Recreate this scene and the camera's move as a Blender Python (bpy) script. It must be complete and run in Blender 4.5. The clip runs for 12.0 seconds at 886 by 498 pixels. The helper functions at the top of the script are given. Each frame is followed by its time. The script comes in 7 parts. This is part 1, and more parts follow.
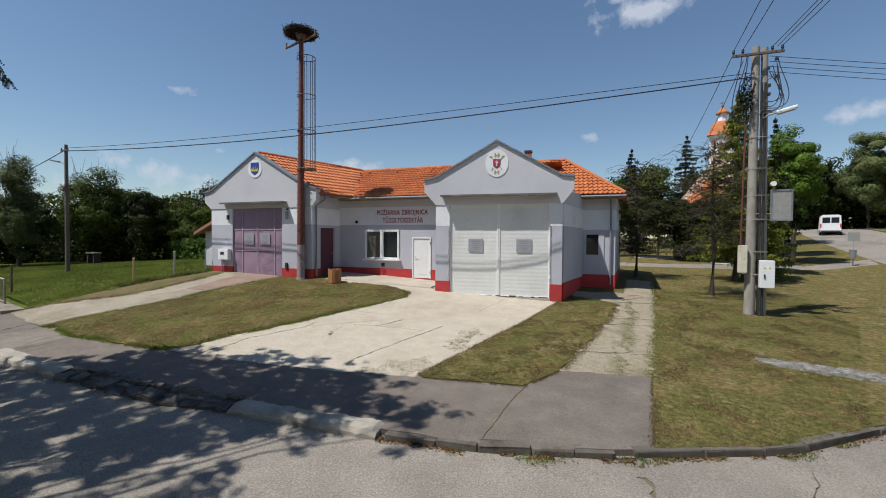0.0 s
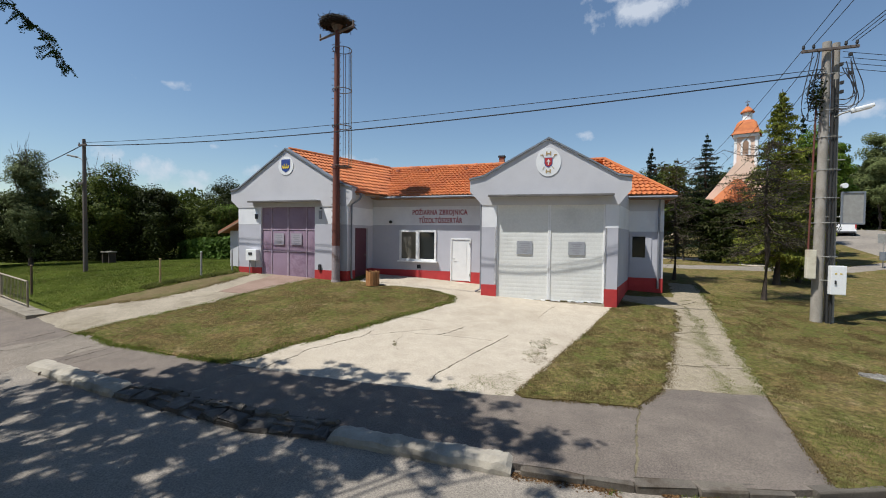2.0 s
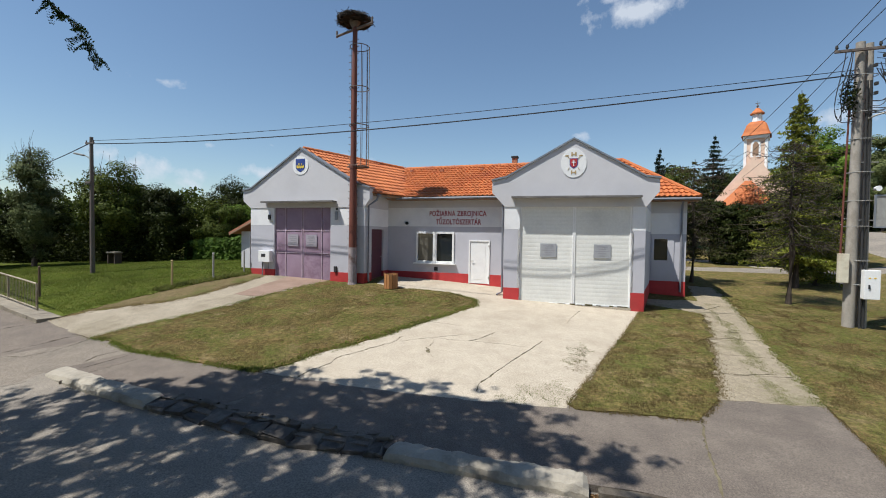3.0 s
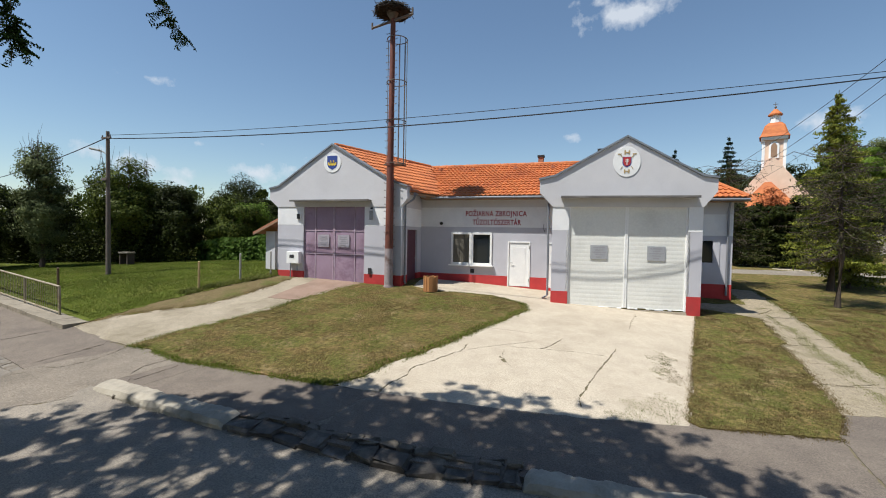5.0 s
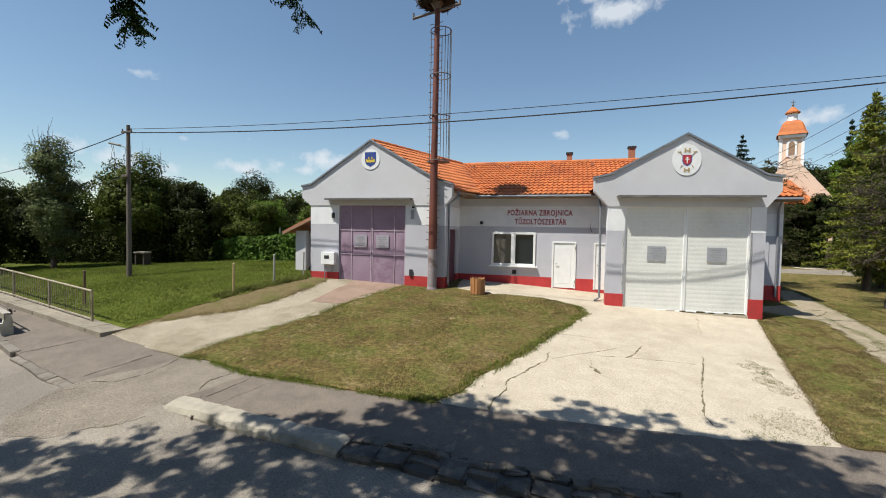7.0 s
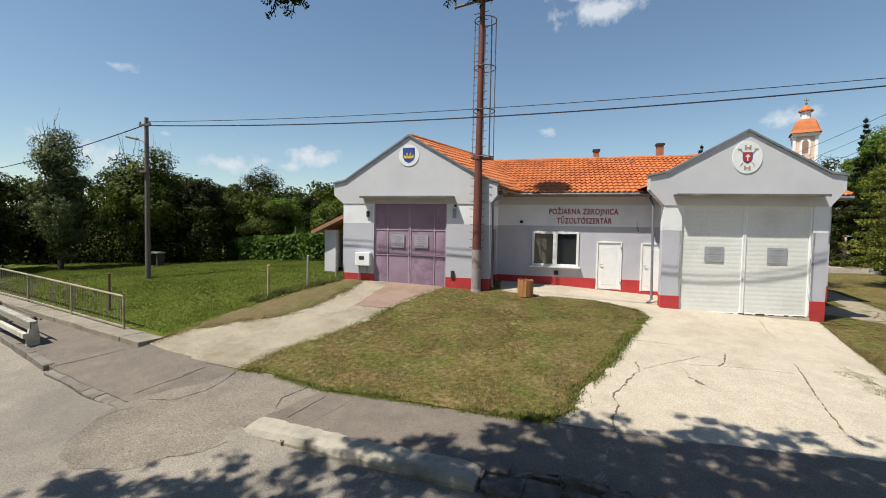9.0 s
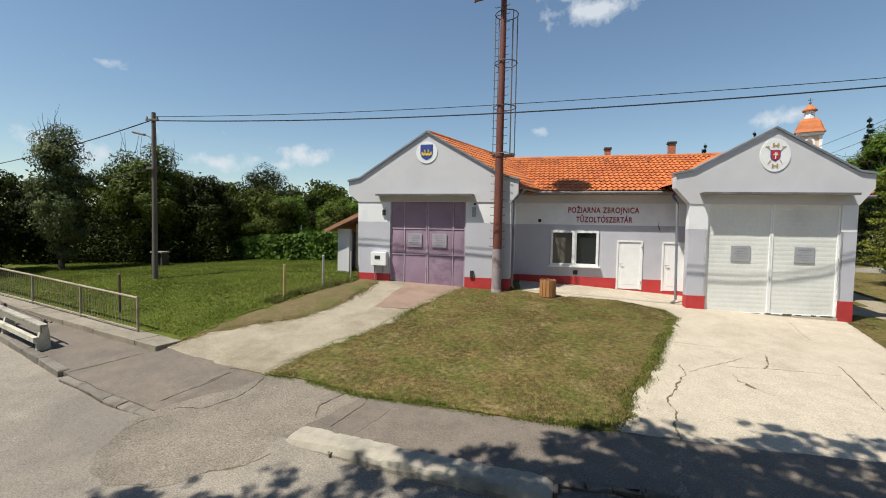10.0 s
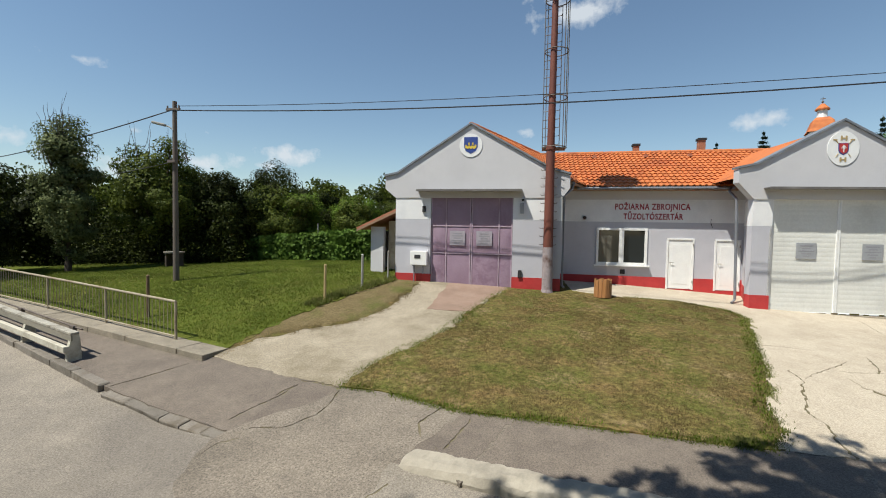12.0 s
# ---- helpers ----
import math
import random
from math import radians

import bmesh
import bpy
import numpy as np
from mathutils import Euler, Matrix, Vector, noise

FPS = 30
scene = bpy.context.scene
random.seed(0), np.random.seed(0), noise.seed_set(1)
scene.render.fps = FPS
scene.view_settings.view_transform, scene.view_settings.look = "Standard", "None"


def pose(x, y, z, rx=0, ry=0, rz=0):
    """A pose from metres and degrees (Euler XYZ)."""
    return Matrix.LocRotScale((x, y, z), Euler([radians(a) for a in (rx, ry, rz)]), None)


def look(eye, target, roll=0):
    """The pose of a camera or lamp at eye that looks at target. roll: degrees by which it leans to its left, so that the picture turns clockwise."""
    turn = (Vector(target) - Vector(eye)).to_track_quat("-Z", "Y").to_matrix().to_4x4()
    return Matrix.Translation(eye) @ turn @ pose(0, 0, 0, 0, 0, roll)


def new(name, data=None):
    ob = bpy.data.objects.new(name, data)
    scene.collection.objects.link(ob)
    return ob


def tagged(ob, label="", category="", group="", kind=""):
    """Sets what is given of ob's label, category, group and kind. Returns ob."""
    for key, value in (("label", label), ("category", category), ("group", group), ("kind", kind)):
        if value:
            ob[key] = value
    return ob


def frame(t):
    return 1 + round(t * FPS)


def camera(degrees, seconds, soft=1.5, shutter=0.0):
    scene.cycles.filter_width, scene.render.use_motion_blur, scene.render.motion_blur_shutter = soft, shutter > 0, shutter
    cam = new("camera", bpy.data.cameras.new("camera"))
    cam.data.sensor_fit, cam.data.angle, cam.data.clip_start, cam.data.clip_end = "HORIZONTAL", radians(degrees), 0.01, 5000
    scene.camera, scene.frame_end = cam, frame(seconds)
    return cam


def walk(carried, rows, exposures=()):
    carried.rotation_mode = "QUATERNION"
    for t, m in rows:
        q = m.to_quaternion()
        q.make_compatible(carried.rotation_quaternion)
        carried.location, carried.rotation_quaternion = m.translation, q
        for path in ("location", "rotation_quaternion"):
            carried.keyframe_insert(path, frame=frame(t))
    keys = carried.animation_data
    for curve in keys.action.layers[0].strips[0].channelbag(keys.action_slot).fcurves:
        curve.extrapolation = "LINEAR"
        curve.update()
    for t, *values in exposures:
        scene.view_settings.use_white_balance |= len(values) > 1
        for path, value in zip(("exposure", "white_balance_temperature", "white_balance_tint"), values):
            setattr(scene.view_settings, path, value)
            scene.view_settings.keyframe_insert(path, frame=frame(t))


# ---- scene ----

# ---------------------------------------------------------------- camera
cam = camera(91.64, 12.0, 1.0)
ROWS = [
    (0.0, 0.000, 0.000, 2.450, 20.32, -1.39, -0.38),
    (0.5, -0.556, 0.007, 2.482, 20.12, -1.49, -0.43),
    (1.0, -1.133, 0.012, 2.519, 20.04, -1.57, -0.50),
    (1.5, -1.657, 0.025, 2.559, 19.87, -1.65, -0.59),
    (2.0, -2.181, 0.049, 2.603, 19.70, -1.73, -0.67),
    (2.5, -2.703, 0.067, 2.642, 19.45, -1.76, -0.77),
    (3.0, -3.243, 0.081, 2.666, 19.20, -1.72, -0.86),
    (5.0, -5.394, 0.115, 2.657, 18.06, -1.67, -1.07),
    (5.5, -5.918, 0.119, 2.671, 17.76, -1.73, -1.10),
    (6.0, -6.472, 0.117, 2.704, 17.37, -1.84, -1.12),
    (6.5, -7.088, 0.104, 2.742, 17.00, -1.97, -1.11),
    (7.0, -7.730, 0.092, 2.768, 16.66, -2.13, -1.09),
    (9.0, -10.038, 0.226, 2.829, 14.96, -2.49, -1.07),
    (9.5, -10.547, 0.284, 2.826, 14.40, -2.55, -1.11),
    (10.0, -11.113, 0.349, 2.801, 13.98, -2.59, -1.10),
    (10.5, -11.691, 0.447, 2.768, 13.53, -2.61, -1.09),
    (11.0, -12.285, 0.568, 2.730, 13.09, -2.57, -1.08),
    (11.5, -12.846, 0.660, 2.683, 12.63, -2.53, -1.04),
    (12.0, -13.401, 0.759, 2.641, 12.27, -2.46, -1.01),
]
walk(cam, [(t, pose(x, y, z, 90 + pitch, roll, yaw)) for t, x, y, z, yaw, pitch, roll in ROWS],
     exposures=[(0.0, 0.1, 6130, 9), (2.5, 0.3, 6190, 8), (5.5, 0.42, 6390, 7), (7.0, 0.46, 6490, 6), (9.5, 0.43, 6580, 6), (12.0, 0.4, 6540, 5)])

# ---------------------------------------------------------------- sky and sun
SUN_FROM = Vector((-1.06, -1.0, 2.76)).normalized()
SUN_ELEV = math.asin(SUN_FROM.z)
SUN_AZ = math.atan2(SUN_FROM.x, SUN_FROM.y)

CLOUDS = [
    (0.063, 0.899, 0.434, 0.087, 0.034, 1),
    (0.016, 0.890, 0.455, 0.052, 0.018, 0.8),
    (-0.032, 0.975, 0.221, 0.026, 0.012, 0.7),
    (-0.761, 0.586, 0.279, 0.042, 0.008, 0.5),
    (0.392, 0.896, 0.208, 0.047, 0.020, 0.95),
    (-0.834, 0.533, 0.142, 0.034, 0.021, 0.8),
    (-0.802, 0.586, 0.116, 0.039, 0.026, 0.9),
    (-0.751, 0.650, 0.117, 0.029, 0.024, 0.9),
    (-0.760, 0.642, 0.101, 0.034, 0.018, 0.7),
    (-0.661, 0.740, 0.127, 0.045, 0.017, 1),
    (-0.602, 0.786, 0.137, 0.026, 0.018, 0.75),
    (-0.525, 0.838, 0.152, 0.066, 0.022, 1),
    (-0.570, 0.811, 0.132, 0.047, 0.016, 0.8),
    (-0.644, 0.742, 0.186, 0.012, 0.007, 0.5),
    (-0.731, 0.659, 0.176, 0.013, 0.007, 0.5),
    (-0.389, 0.850, 0.356, 0.016, 0.008, 0.35),
    (-0.830, 0.553, 0.071, 0.034, 0.021, 0.8),
    (-0.873, 0.479, 0.091, 0.026, 0.018, 0.6),
]


def build_world():
    w = bpy.data.worlds.new("sky")
    scene.world = w
    w.use_nodes = True
    nt = w.node_tree
    nt.nodes.clear()
    out = nt.nodes.new("ShaderNodeOutputWorld")
    bg = nt.nodes.new("ShaderNodeBackground")
    sky = nt.nodes.new("ShaderNodeTexSky")
    sky.sky_type = "NISHITA"
    sky.sun_disc = False
    sky.sun_elevation = SUN_ELEV
    sky.sun_rotation = SUN_AZ
    sky.air_density, sky.dust_density, sky.ozone_density = 1.15, 0.05, 2.0
    bg.inputs["Strength"].default_value = 0.086
    # small fair-weather clouds, each with its direction, half width and half height
    geo = nt.nodes.new("ShaderNodeTexCoord")
    n1 = nt.nodes.new("ShaderNodeTexNoise")
    n1.inputs["Scale"].default_value = 22.0
    n1.inputs["Detail"].default_value = 7.0
    n1.inputs["Roughness"].default_value = 0.6
    nt.links.new(geo.outputs["Generated"], n1.inputs["Vector"])

    def calc(op, a, b=None):
        n = nt.nodes.new("ShaderNodeMath")
        n.operation = op
        for i, v in enumerate((a, b)):
            if v is None:
                continue
            if isinstance(v, (int, float)):
                n.inputs[i].default_value = v
            else:
                nt.links.new(v, n.inputs[i])
        return n.outputs[0]

    def dot(v):
        n = nt.nodes.new("ShaderNodeVectorMath")
        n.operation = "DOT_PRODUCT"
        n.inputs[1].default_value = v
        nt.links.new(geo.outputs["Generated"], n.inputs[0])
        return n.outputs["Value"]

    total = None
    for x, y, z, w, h, dense in CLOUDS:
        c = Vector((x, y, z)).normalized()
        right = c.cross(Vector((0, 0, 1))).normalized()
        up = right.cross(c)
        u = calc("DIVIDE", dot(right), w)
        v = calc("DIVIDE", calc("ADD", dot(up), 0.0), h)
        r = calc("SQRT", calc("ADD", calc("MULTIPLY", u, u), calc("MULTIPLY", v, v)))
        # only before the viewer's side of the sky
        front = calc("GREATER_THAN", dot(c), 0.5)
        k = calc("MULTIPLY", calc("MULTIPLY", calc("MAXIMUM", calc("SUBTRACT", 1.35, r), 0.0), front), dense)
        total = k if total is None else calc("MAXIMUM", total, k)
    shape = calc("ADD", total, calc("MULTIPLY", calc("SUBTRACT", n1.outputs["Fac"], 0.62), 3.2))
    mr = nt.nodes.new("ShaderNodeMapRange")
    mr.inputs["From Min"].default_value, mr.inputs["From Max"].default_value = 0.0, 0.85
    mr.inputs["To Max"].default_value = 0.82
    nt.links.new(calc("MULTIPLY", shape, calc("GREATER_THAN", total, 0.001)), mr.inputs["Value"])
    mix = nt.nodes.new("ShaderNodeMix")
    mix.data_type = "RGBA"
    mix.inputs["B"].default_value = (6.6, 6.9, 7.5, 1)
    nt.links.new(mr.outputs["Result"], mix.inputs["Factor"])
    nt.links.new(sky.outputs["Color"], mix.inputs["A"])
    nt.links.new(mix.outputs["Result"], bg.inputs["Color"])
    nt.links.new(bg.outputs[0], out.inputs[0])


build_world()
sun = new("sun", bpy.data.lights.new("sun", "SUN"))
sun.data.energy = 5.0
sun.data.angle = radians(0.55)
sun.data.color = (1.0, 0.945, 0.86)
sun.matrix_world = look(SUN_FROM * 60, (0, 0, 0))


# ---------------------------------------------------------------- materials
def surf(name, c1, c2, scale=3.0, rough=0.8, bump=0.2, bscale=40.0, c3=None, s3=0.5, metal=0.0, rand=0.0, island=False, spec=0.5, stretch=(1, 1, 1), w3=(0.5, 0.68), grain=0.06, gscale=None):
    """A worn surface: two colours mixed by noise, a third in larger stains, fine relief."""
    m = bpy.data.materials.new(name)
    m.use_nodes = True
    nt = m.node_tree
    b = nt.nodes["Principled BSDF"]
    b.inputs["Metallic"].default_value = metal
    b.inputs["Specular IOR Level"].default_value = spec
    g = nt.nodes.new("ShaderNodeNewGeometry")
    mp = nt.nodes.new("ShaderNodeMapping")
    mp.inputs["Scale"].default_value = stretch
    nt.links.new(g.outputs["Position"], mp.inputs["Vector"])

    def noise_node(s, detail=5.0, r=0.6):
        n = nt.nodes.new("ShaderNodeTexNoise")
        n.inputs["Scale"].default_value = s
        n.inputs["Detail"].default_value = detail
        n.inputs["Roughness"].default_value = r
        nt.links.new(mp.outputs["Vector"], n.inputs["Vector"])
        return n

    def mixer(fac, a, bb):
        x = nt.nodes.new("ShaderNodeMix")
        x.data_type = "RGBA"
        nt.links.new(fac, x.inputs["Factor"])
        for key, v in (("A", a), ("B", bb)):
            if isinstance(v, tuple):
                x.inputs[key].default_value = (*v, 1)
            else:
                nt.links.new(v, x.inputs[key])
        return x.outputs["Result"]

    def ramp(v, lo, hi):
        r = nt.nodes.new("ShaderNodeMapRange")
        r.inputs["From Min"].default_value, r.inputs["From Max"].default_value = lo, hi
        nt.links.new(v, r.inputs["Value"])
        return r.outputs["Result"]

    n1 = noise_node(scale)
    col = mixer(ramp(n1.outputs["Fac"], 0.32, 0.68), c1, c2)
    if c3:
        n3 = noise_node(s3, 6.0, 0.65)
        col = mixer(ramp(n3.outputs["Fac"], *w3), col, c3)
    if rand or island:
        src_out = g.outputs["Random Per Island"] if island else nt.nodes.new("ShaderNodeObjectInfo").outputs["Random"]
        hsv = nt.nodes.new("ShaderNodeHueSaturation")
        r = nt.nodes.new("ShaderNodeMapRange")
        r.inputs["To Min"].default_value, r.inputs["To Max"].default_value = 1 - (rand or 0.2), 1 + (rand or 0.2)
        nt.links.new(src_out, r.inputs["Value"])
        nt.links.new(r.outputs["Result"], hsv.inputs["Value"])
        nt.links.new(col, hsv.inputs["Color"])
        col = hsv.outputs["Color"]
    nb = noise_node(bscale, 4.0, 0.7)
    if grain:
        ng = noise_node(gscale, 3.0, 0.75) if gscale else nb
        gr = nt.nodes.new("ShaderNodeMapRange")
        gr.inputs["From Min"].default_value, gr.inputs["From Max"].default_value = 0.3, 0.7
        gr.inputs["To Min"].default_value, gr.inputs["To Max"].default_value = 1 - grain, 1 + grain
        nt.links.new(ng.outputs["Fac"], gr.inputs["Value"])
        hv = nt.nodes.new("ShaderNodeHueSaturation")
        nt.links.new(gr.outputs["Result"], hv.inputs["Value"])
        nt.links.new(col, hv.inputs["Color"])
        col = hv.outputs["Color"]
    nt.links.new(col, b.inputs["Base Color"])
    rr = nt.nodes.new("ShaderNodeMapRange")
    rr.inputs["To Min"].default_value, rr.inputs["To Max"].default_value = max(rough - 0.12, 0.03), min(rough + 0.1, 1)
    nt.links.new(n1.outputs["Fac"], rr.inputs["Value"])
    nt.links.new(rr.outputs["Result"], b.inputs["Roughness"])
    if bump:
        bp = nt.nodes.new("ShaderNodeBump")
        bp.inputs["Strength"].default_value = bump
        bp.inputs["Distance"].default_value = 0.02
        nt.links.new(nb.outputs["Fac"], bp.inputs["Height"])
        nt.links.new(bp.outputs["Normal"], b.inputs["Normal"])
    return m


def leafy(name, c1, c2, c3=None, through_light=0.25, rough=0.55):
    """Foliage: each leaf its own shade, some light shining through."""
    m = bpy.data.materials.new(name)
    m.use_nodes = True
    nt = m.node_tree
    b = nt.nodes["Principled BSDF"]
    b.inputs["Roughness"].default_value = rough
    b.inputs["Specular IOR Level"].default_value = 0.08
    g = nt.nodes.new("ShaderNodeNewGeometry")
    cr = nt.nodes.new("ShaderNodeValToRGB")
    cr.color_ramp.elements[0].color = (*c1, 1)
    cr.color_ramp.elements[1].color = (*c2, 1)
    if c3:
        e = cr.color_ramp.elements.new(0.88)
        e.color = (*c2, 1)
        cr.color_ramp.elements[2].color = (*c3, 1)
    nt.links.new(g.outputs["Random Per Island"], cr.inputs["Fac"])
    n = nt.nodes.new("ShaderNodeTexNoise")
    n.inputs["Scale"].default_value = 0.7
    nt.links.new(g.outputs["Position"], n.inputs["Vector"])
    hsv = nt.nodes.new("ShaderNodeHueSaturation")
    r = nt.nodes.new("ShaderNodeMapRange")
    r.inputs["From Min"].default_value, r.inputs["From Max"].default_value = 0.3, 0.7
    r.inputs["To Min"].default_value, r.inputs["To Max"].default_value = 0.72, 1.3
    nt.links.new(n.outputs["Fac"], r.inputs["Value"])
    nt.links.new(r.outputs["Result"], hsv.inputs["Value"])
    nt.links.new(cr.outputs["Color"], hsv.inputs["Color"])
    nt.links.new(hsv.outputs["Color"], b.inputs["Base Color"])
    tr = nt.nodes.new("ShaderNodeBsdfTranslucent")
    nt.links.new(hsv.outputs["Color"], tr.inputs["Color"])
    mx = nt.nodes.new("ShaderNodeMixShader")
    mx.inputs[0].default_value = through_light
    nt.links.new(b.outputs[0], mx.inputs[1])
    nt.links.new(tr.outputs[0], mx.inputs[2])
    nt.links.new(mx.outputs[0], nt.nodes["Material Output"].inputs["Surface"])
    return m


def glass(name, tint=(0.02, 0.025, 0.03)):
    m = bpy.data.materials.new(name)
    m.use_nodes = True
    b = m.node_tree.nodes["Principled BSDF"]
    b.inputs["Base Color"].default_value = (*tint, 1)
    b.inputs["Roughness"].default_value = 0.04
    b.inputs["Specular IOR Level"].default_value = 0.6
    return m


M = {}
M["grass"] = surf("dry_lawn", (0.158, 0.11, 0.047), (0.09, 0.093, 0.025), 1.6, 0.95, 1.0, 30, (0.195, 0.146, 0.074), 1.1, spec=0.1, grain=0.65, gscale=9, w3=(0.55, 0.68))
M["kerb_worn"] = surf("worn_asphalt_kerb", (0.098, 0.083, 0.066), (0.140, 0.120, 0.096), 5, 0.92, 0.6, 60, (0.060, 0.043, 0.029), 2.2, rand=0.15, grain=0.25)
M["litter"] = leafy("brown_leaf_litter", (0.1, 0.055, 0.025), (0.2, 0.115, 0.055), (0.3, 0.2, 0.1), through_light=0.1)
M["dirt"] = surf("trodden_earth", (0.112, 0.086, 0.04), (0.15, 0.116, 0.062), 2.5, 0.95, 0.7, 40, (0.085, 0.09, 0.026), 0.9, spec=0.1, grain=0.4, gscale=20)
M["meadow"] = surf("meadow", (0.066, 0.088, 0.013), (0.095, 0.11, 0.019), 1.6, 0.95, 0.7, 40, (0.108, 0.103, 0.026), 0.3, spec=0.1, grain=0.4, gscale=20)
M["road"] = surf("pale_worn_asphalt", (0.21, 0.184, 0.153), (0.266, 0.233, 0.195), 1.2, 0.9, 0.5, 90, (0.172, 0.151, 0.13), 0.25, spec=0.25, grain=0.42, gscale=38)
M["pavement"] = surf("grey_asphalt", (0.136, 0.113, 0.095), (0.182, 0.152, 0.126), 2.0, 0.92, 0.5, 110, (0.114, 0.093, 0.080), 0.4, spec=0.25, grain=0.4, gscale=42)
M["concrete"] = surf("pale_concrete", (0.385, 0.33, 0.26), (0.45, 0.392, 0.312), 2.6, 0.9, 0.35, 70, (0.335, 0.283, 0.218), 0.45, spec=0.25, grain=0.3, gscale=36)
M["gravel"] = surf("old_gravelly_concrete", (0.24, 0.2, 0.142), (0.325, 0.275, 0.2), 5, 0.95, 0.6, 60, (0.175, 0.155, 0.088), 1.0, spec=0.2, grain=0.55, gscale=42)
M["drive"] = surf("dirty_pale_concrete", (0.25, 0.213, 0.16), (0.33, 0.285, 0.218), 1.3, 0.92, 0.4, 60, (0.205, 0.173, 0.123), 0.6, spec=0.25, grain=0.4, gscale=34, w3=(0.46, 0.62))
M["patch"] = surf("rough_asphalt_patch", (0.172, 0.146, 0.12), (0.222, 0.19, 0.155), 2.5, 0.92, 0.5, 90, (0.148, 0.126, 0.103), 0.5, spec=0.25, grain=0.55, gscale=34)
M["crack"] = surf("dirt_in_crack", (0.12, 0.1, 0.06), (0.19, 0.165, 0.11), 5, 0.95, 0.4, 60, spec=0.1)
M["red_slab"] = surf("reddish_concrete", (0.222, 0.148, 0.113), (0.270, 0.195, 0.154), 1.4, 0.9, 0.3, 80, (0.183, 0.126, 0.098), 0.5, spec=0.25, grain=0.2, gscale=40)
M["strip"] = surf("weathered_concrete_strip", (0.2, 0.172, 0.132), (0.275, 0.238, 0.185), 3, 0.92, 0.5, 50, (0.15, 0.128, 0.098), 0.9, rand=0.06, grain=0.25, gscale=30)
M["kerb_white"] = surf("whitewashed_kerb", (0.291, 0.260, 0.211), (0.364, 0.328, 0.269), 4, 0.9, 0.6, 30, (0.202, 0.180, 0.145), 1.4)
M["kerb_stone"] = surf("dark_kerb_stone", (0.06, 0.052, 0.046), (0.1, 0.087, 0.077), 6, 0.9, 0.7, 40, (0.16, 0.145, 0.125), 2.6, rand=0.25)
M["rubble"] = surf("grey_broken_concrete", (0.105, 0.098, 0.086), (0.2, 0.188, 0.166), 9, 0.95, 0.9, 30, (0.29, 0.27, 0.235), 5.0, spec=0.2, grain=0.5, gscale=30)
M["kerb_pale"] = surf("grey_brown_kerb", (0.135, 0.117, 0.098), (0.195, 0.172, 0.146), 6, 0.9, 0.5, 40, (0.1, 0.078, 0.055), 1.8, rand=0.2, grain=0.2)
M["plaster"] = surf("blue_grey_plaster", (0.56, 0.552, 0.575), (0.6, 0.592, 0.612), 2.0, 0.9, 0.12, 70, (0.52, 0.512, 0.535), 0.5)
M["plaster_dark"] = surf("grey_plaster", (0.475, 0.472, 0.52), (0.515, 0.51, 0.558), 2.0, 0.9, 0.12, 70, (0.43, 0.428, 0.478), 0.5)
M["band"] = surf("white_plaster", (0.74, 0.74, 0.76), (0.8, 0.8, 0.81), 2.0, 0.85, 0.1, 70, (0.68, 0.68, 0.7), 0.6)
M["red"] = surf("red_plinth_paint", (0.42, 0.028, 0.03), (0.5, 0.045, 0.045), 3, 0.7, 0.15, 60, (0.36, 0.035, 0.035), 0.8)
M["purple"] = surf("faded_purple_steel", (0.265, 0.18, 0.25), (0.31, 0.22, 0.292), 1.6, 0.6, 0.12, 20, (0.19, 0.11, 0.17), 1.3, w3=(0.56, 0.72))
M["purple_rail"] = surf("faded_purple_rail", (0.38, 0.29, 0.36), (0.44, 0.345, 0.42), 3, 0.6, 0.1, 30, (0.3, 0.2, 0.27), 2.0)
M["maroon"] = surf("maroon_door_paint", (0.09, 0.03, 0.045), (0.12, 0.04, 0.06), 2, 0.55, 0.1, 30)
M["door_grey"] = surf("white_grey_steel_sheet", (0.685, 0.684, 0.652), (0.735, 0.733, 0.7), 1.2, 0.6, 0.08, 14, (0.6, 0.598, 0.57), 0.6)
M["white"] = surf("white_paint", (0.78, 0.78, 0.78), (0.84, 0.84, 0.83), 3, 0.5, 0.05, 30)
M["plate"] = surf("grey_notice_plate", (0.3, 0.31, 0.34), (0.35, 0.36, 0.38), 6, 0.6, 0.05, 30)
M["plate_text"] = surf("dark_lettering", (0.26, 0.255, 0.285), (0.29, 0.285, 0.31), 6, 0.7, 0.0, 30)
M["pale_plate"] = surf("pale_notice_plate", (0.33, 0.3, 0.35), (0.38, 0.35, 0.4), 6, 0.6, 0.05, 30)
M["coping"] = surf("grey_sheet_coping", (0.2, 0.22, 0.25), (0.26, 0.28, 0.31), 3, 0.5, 0.1, 20, metal=0.3)
M["canopy"] = surf("dull_canopy_sheet", (0.1, 0.095, 0.09), (0.15, 0.14, 0.13), 4, 0.7, 0.2, 20, (0.2, 0.19, 0.18), 1.5)
M["gutter"] = surf("grey_gutter", (0.2, 0.21, 0.24), (0.26, 0.27, 0.3), 3, 0.5, 0.05, 20, metal=0.3)
M["tile"] = surf("orange_clay_tile", (0.4, 0.11, 0.028), (0.49, 0.155, 0.042), 4, 0.75, 0.15, 50, (0.33, 0.085, 0.024), 0.8, rand=0.12)
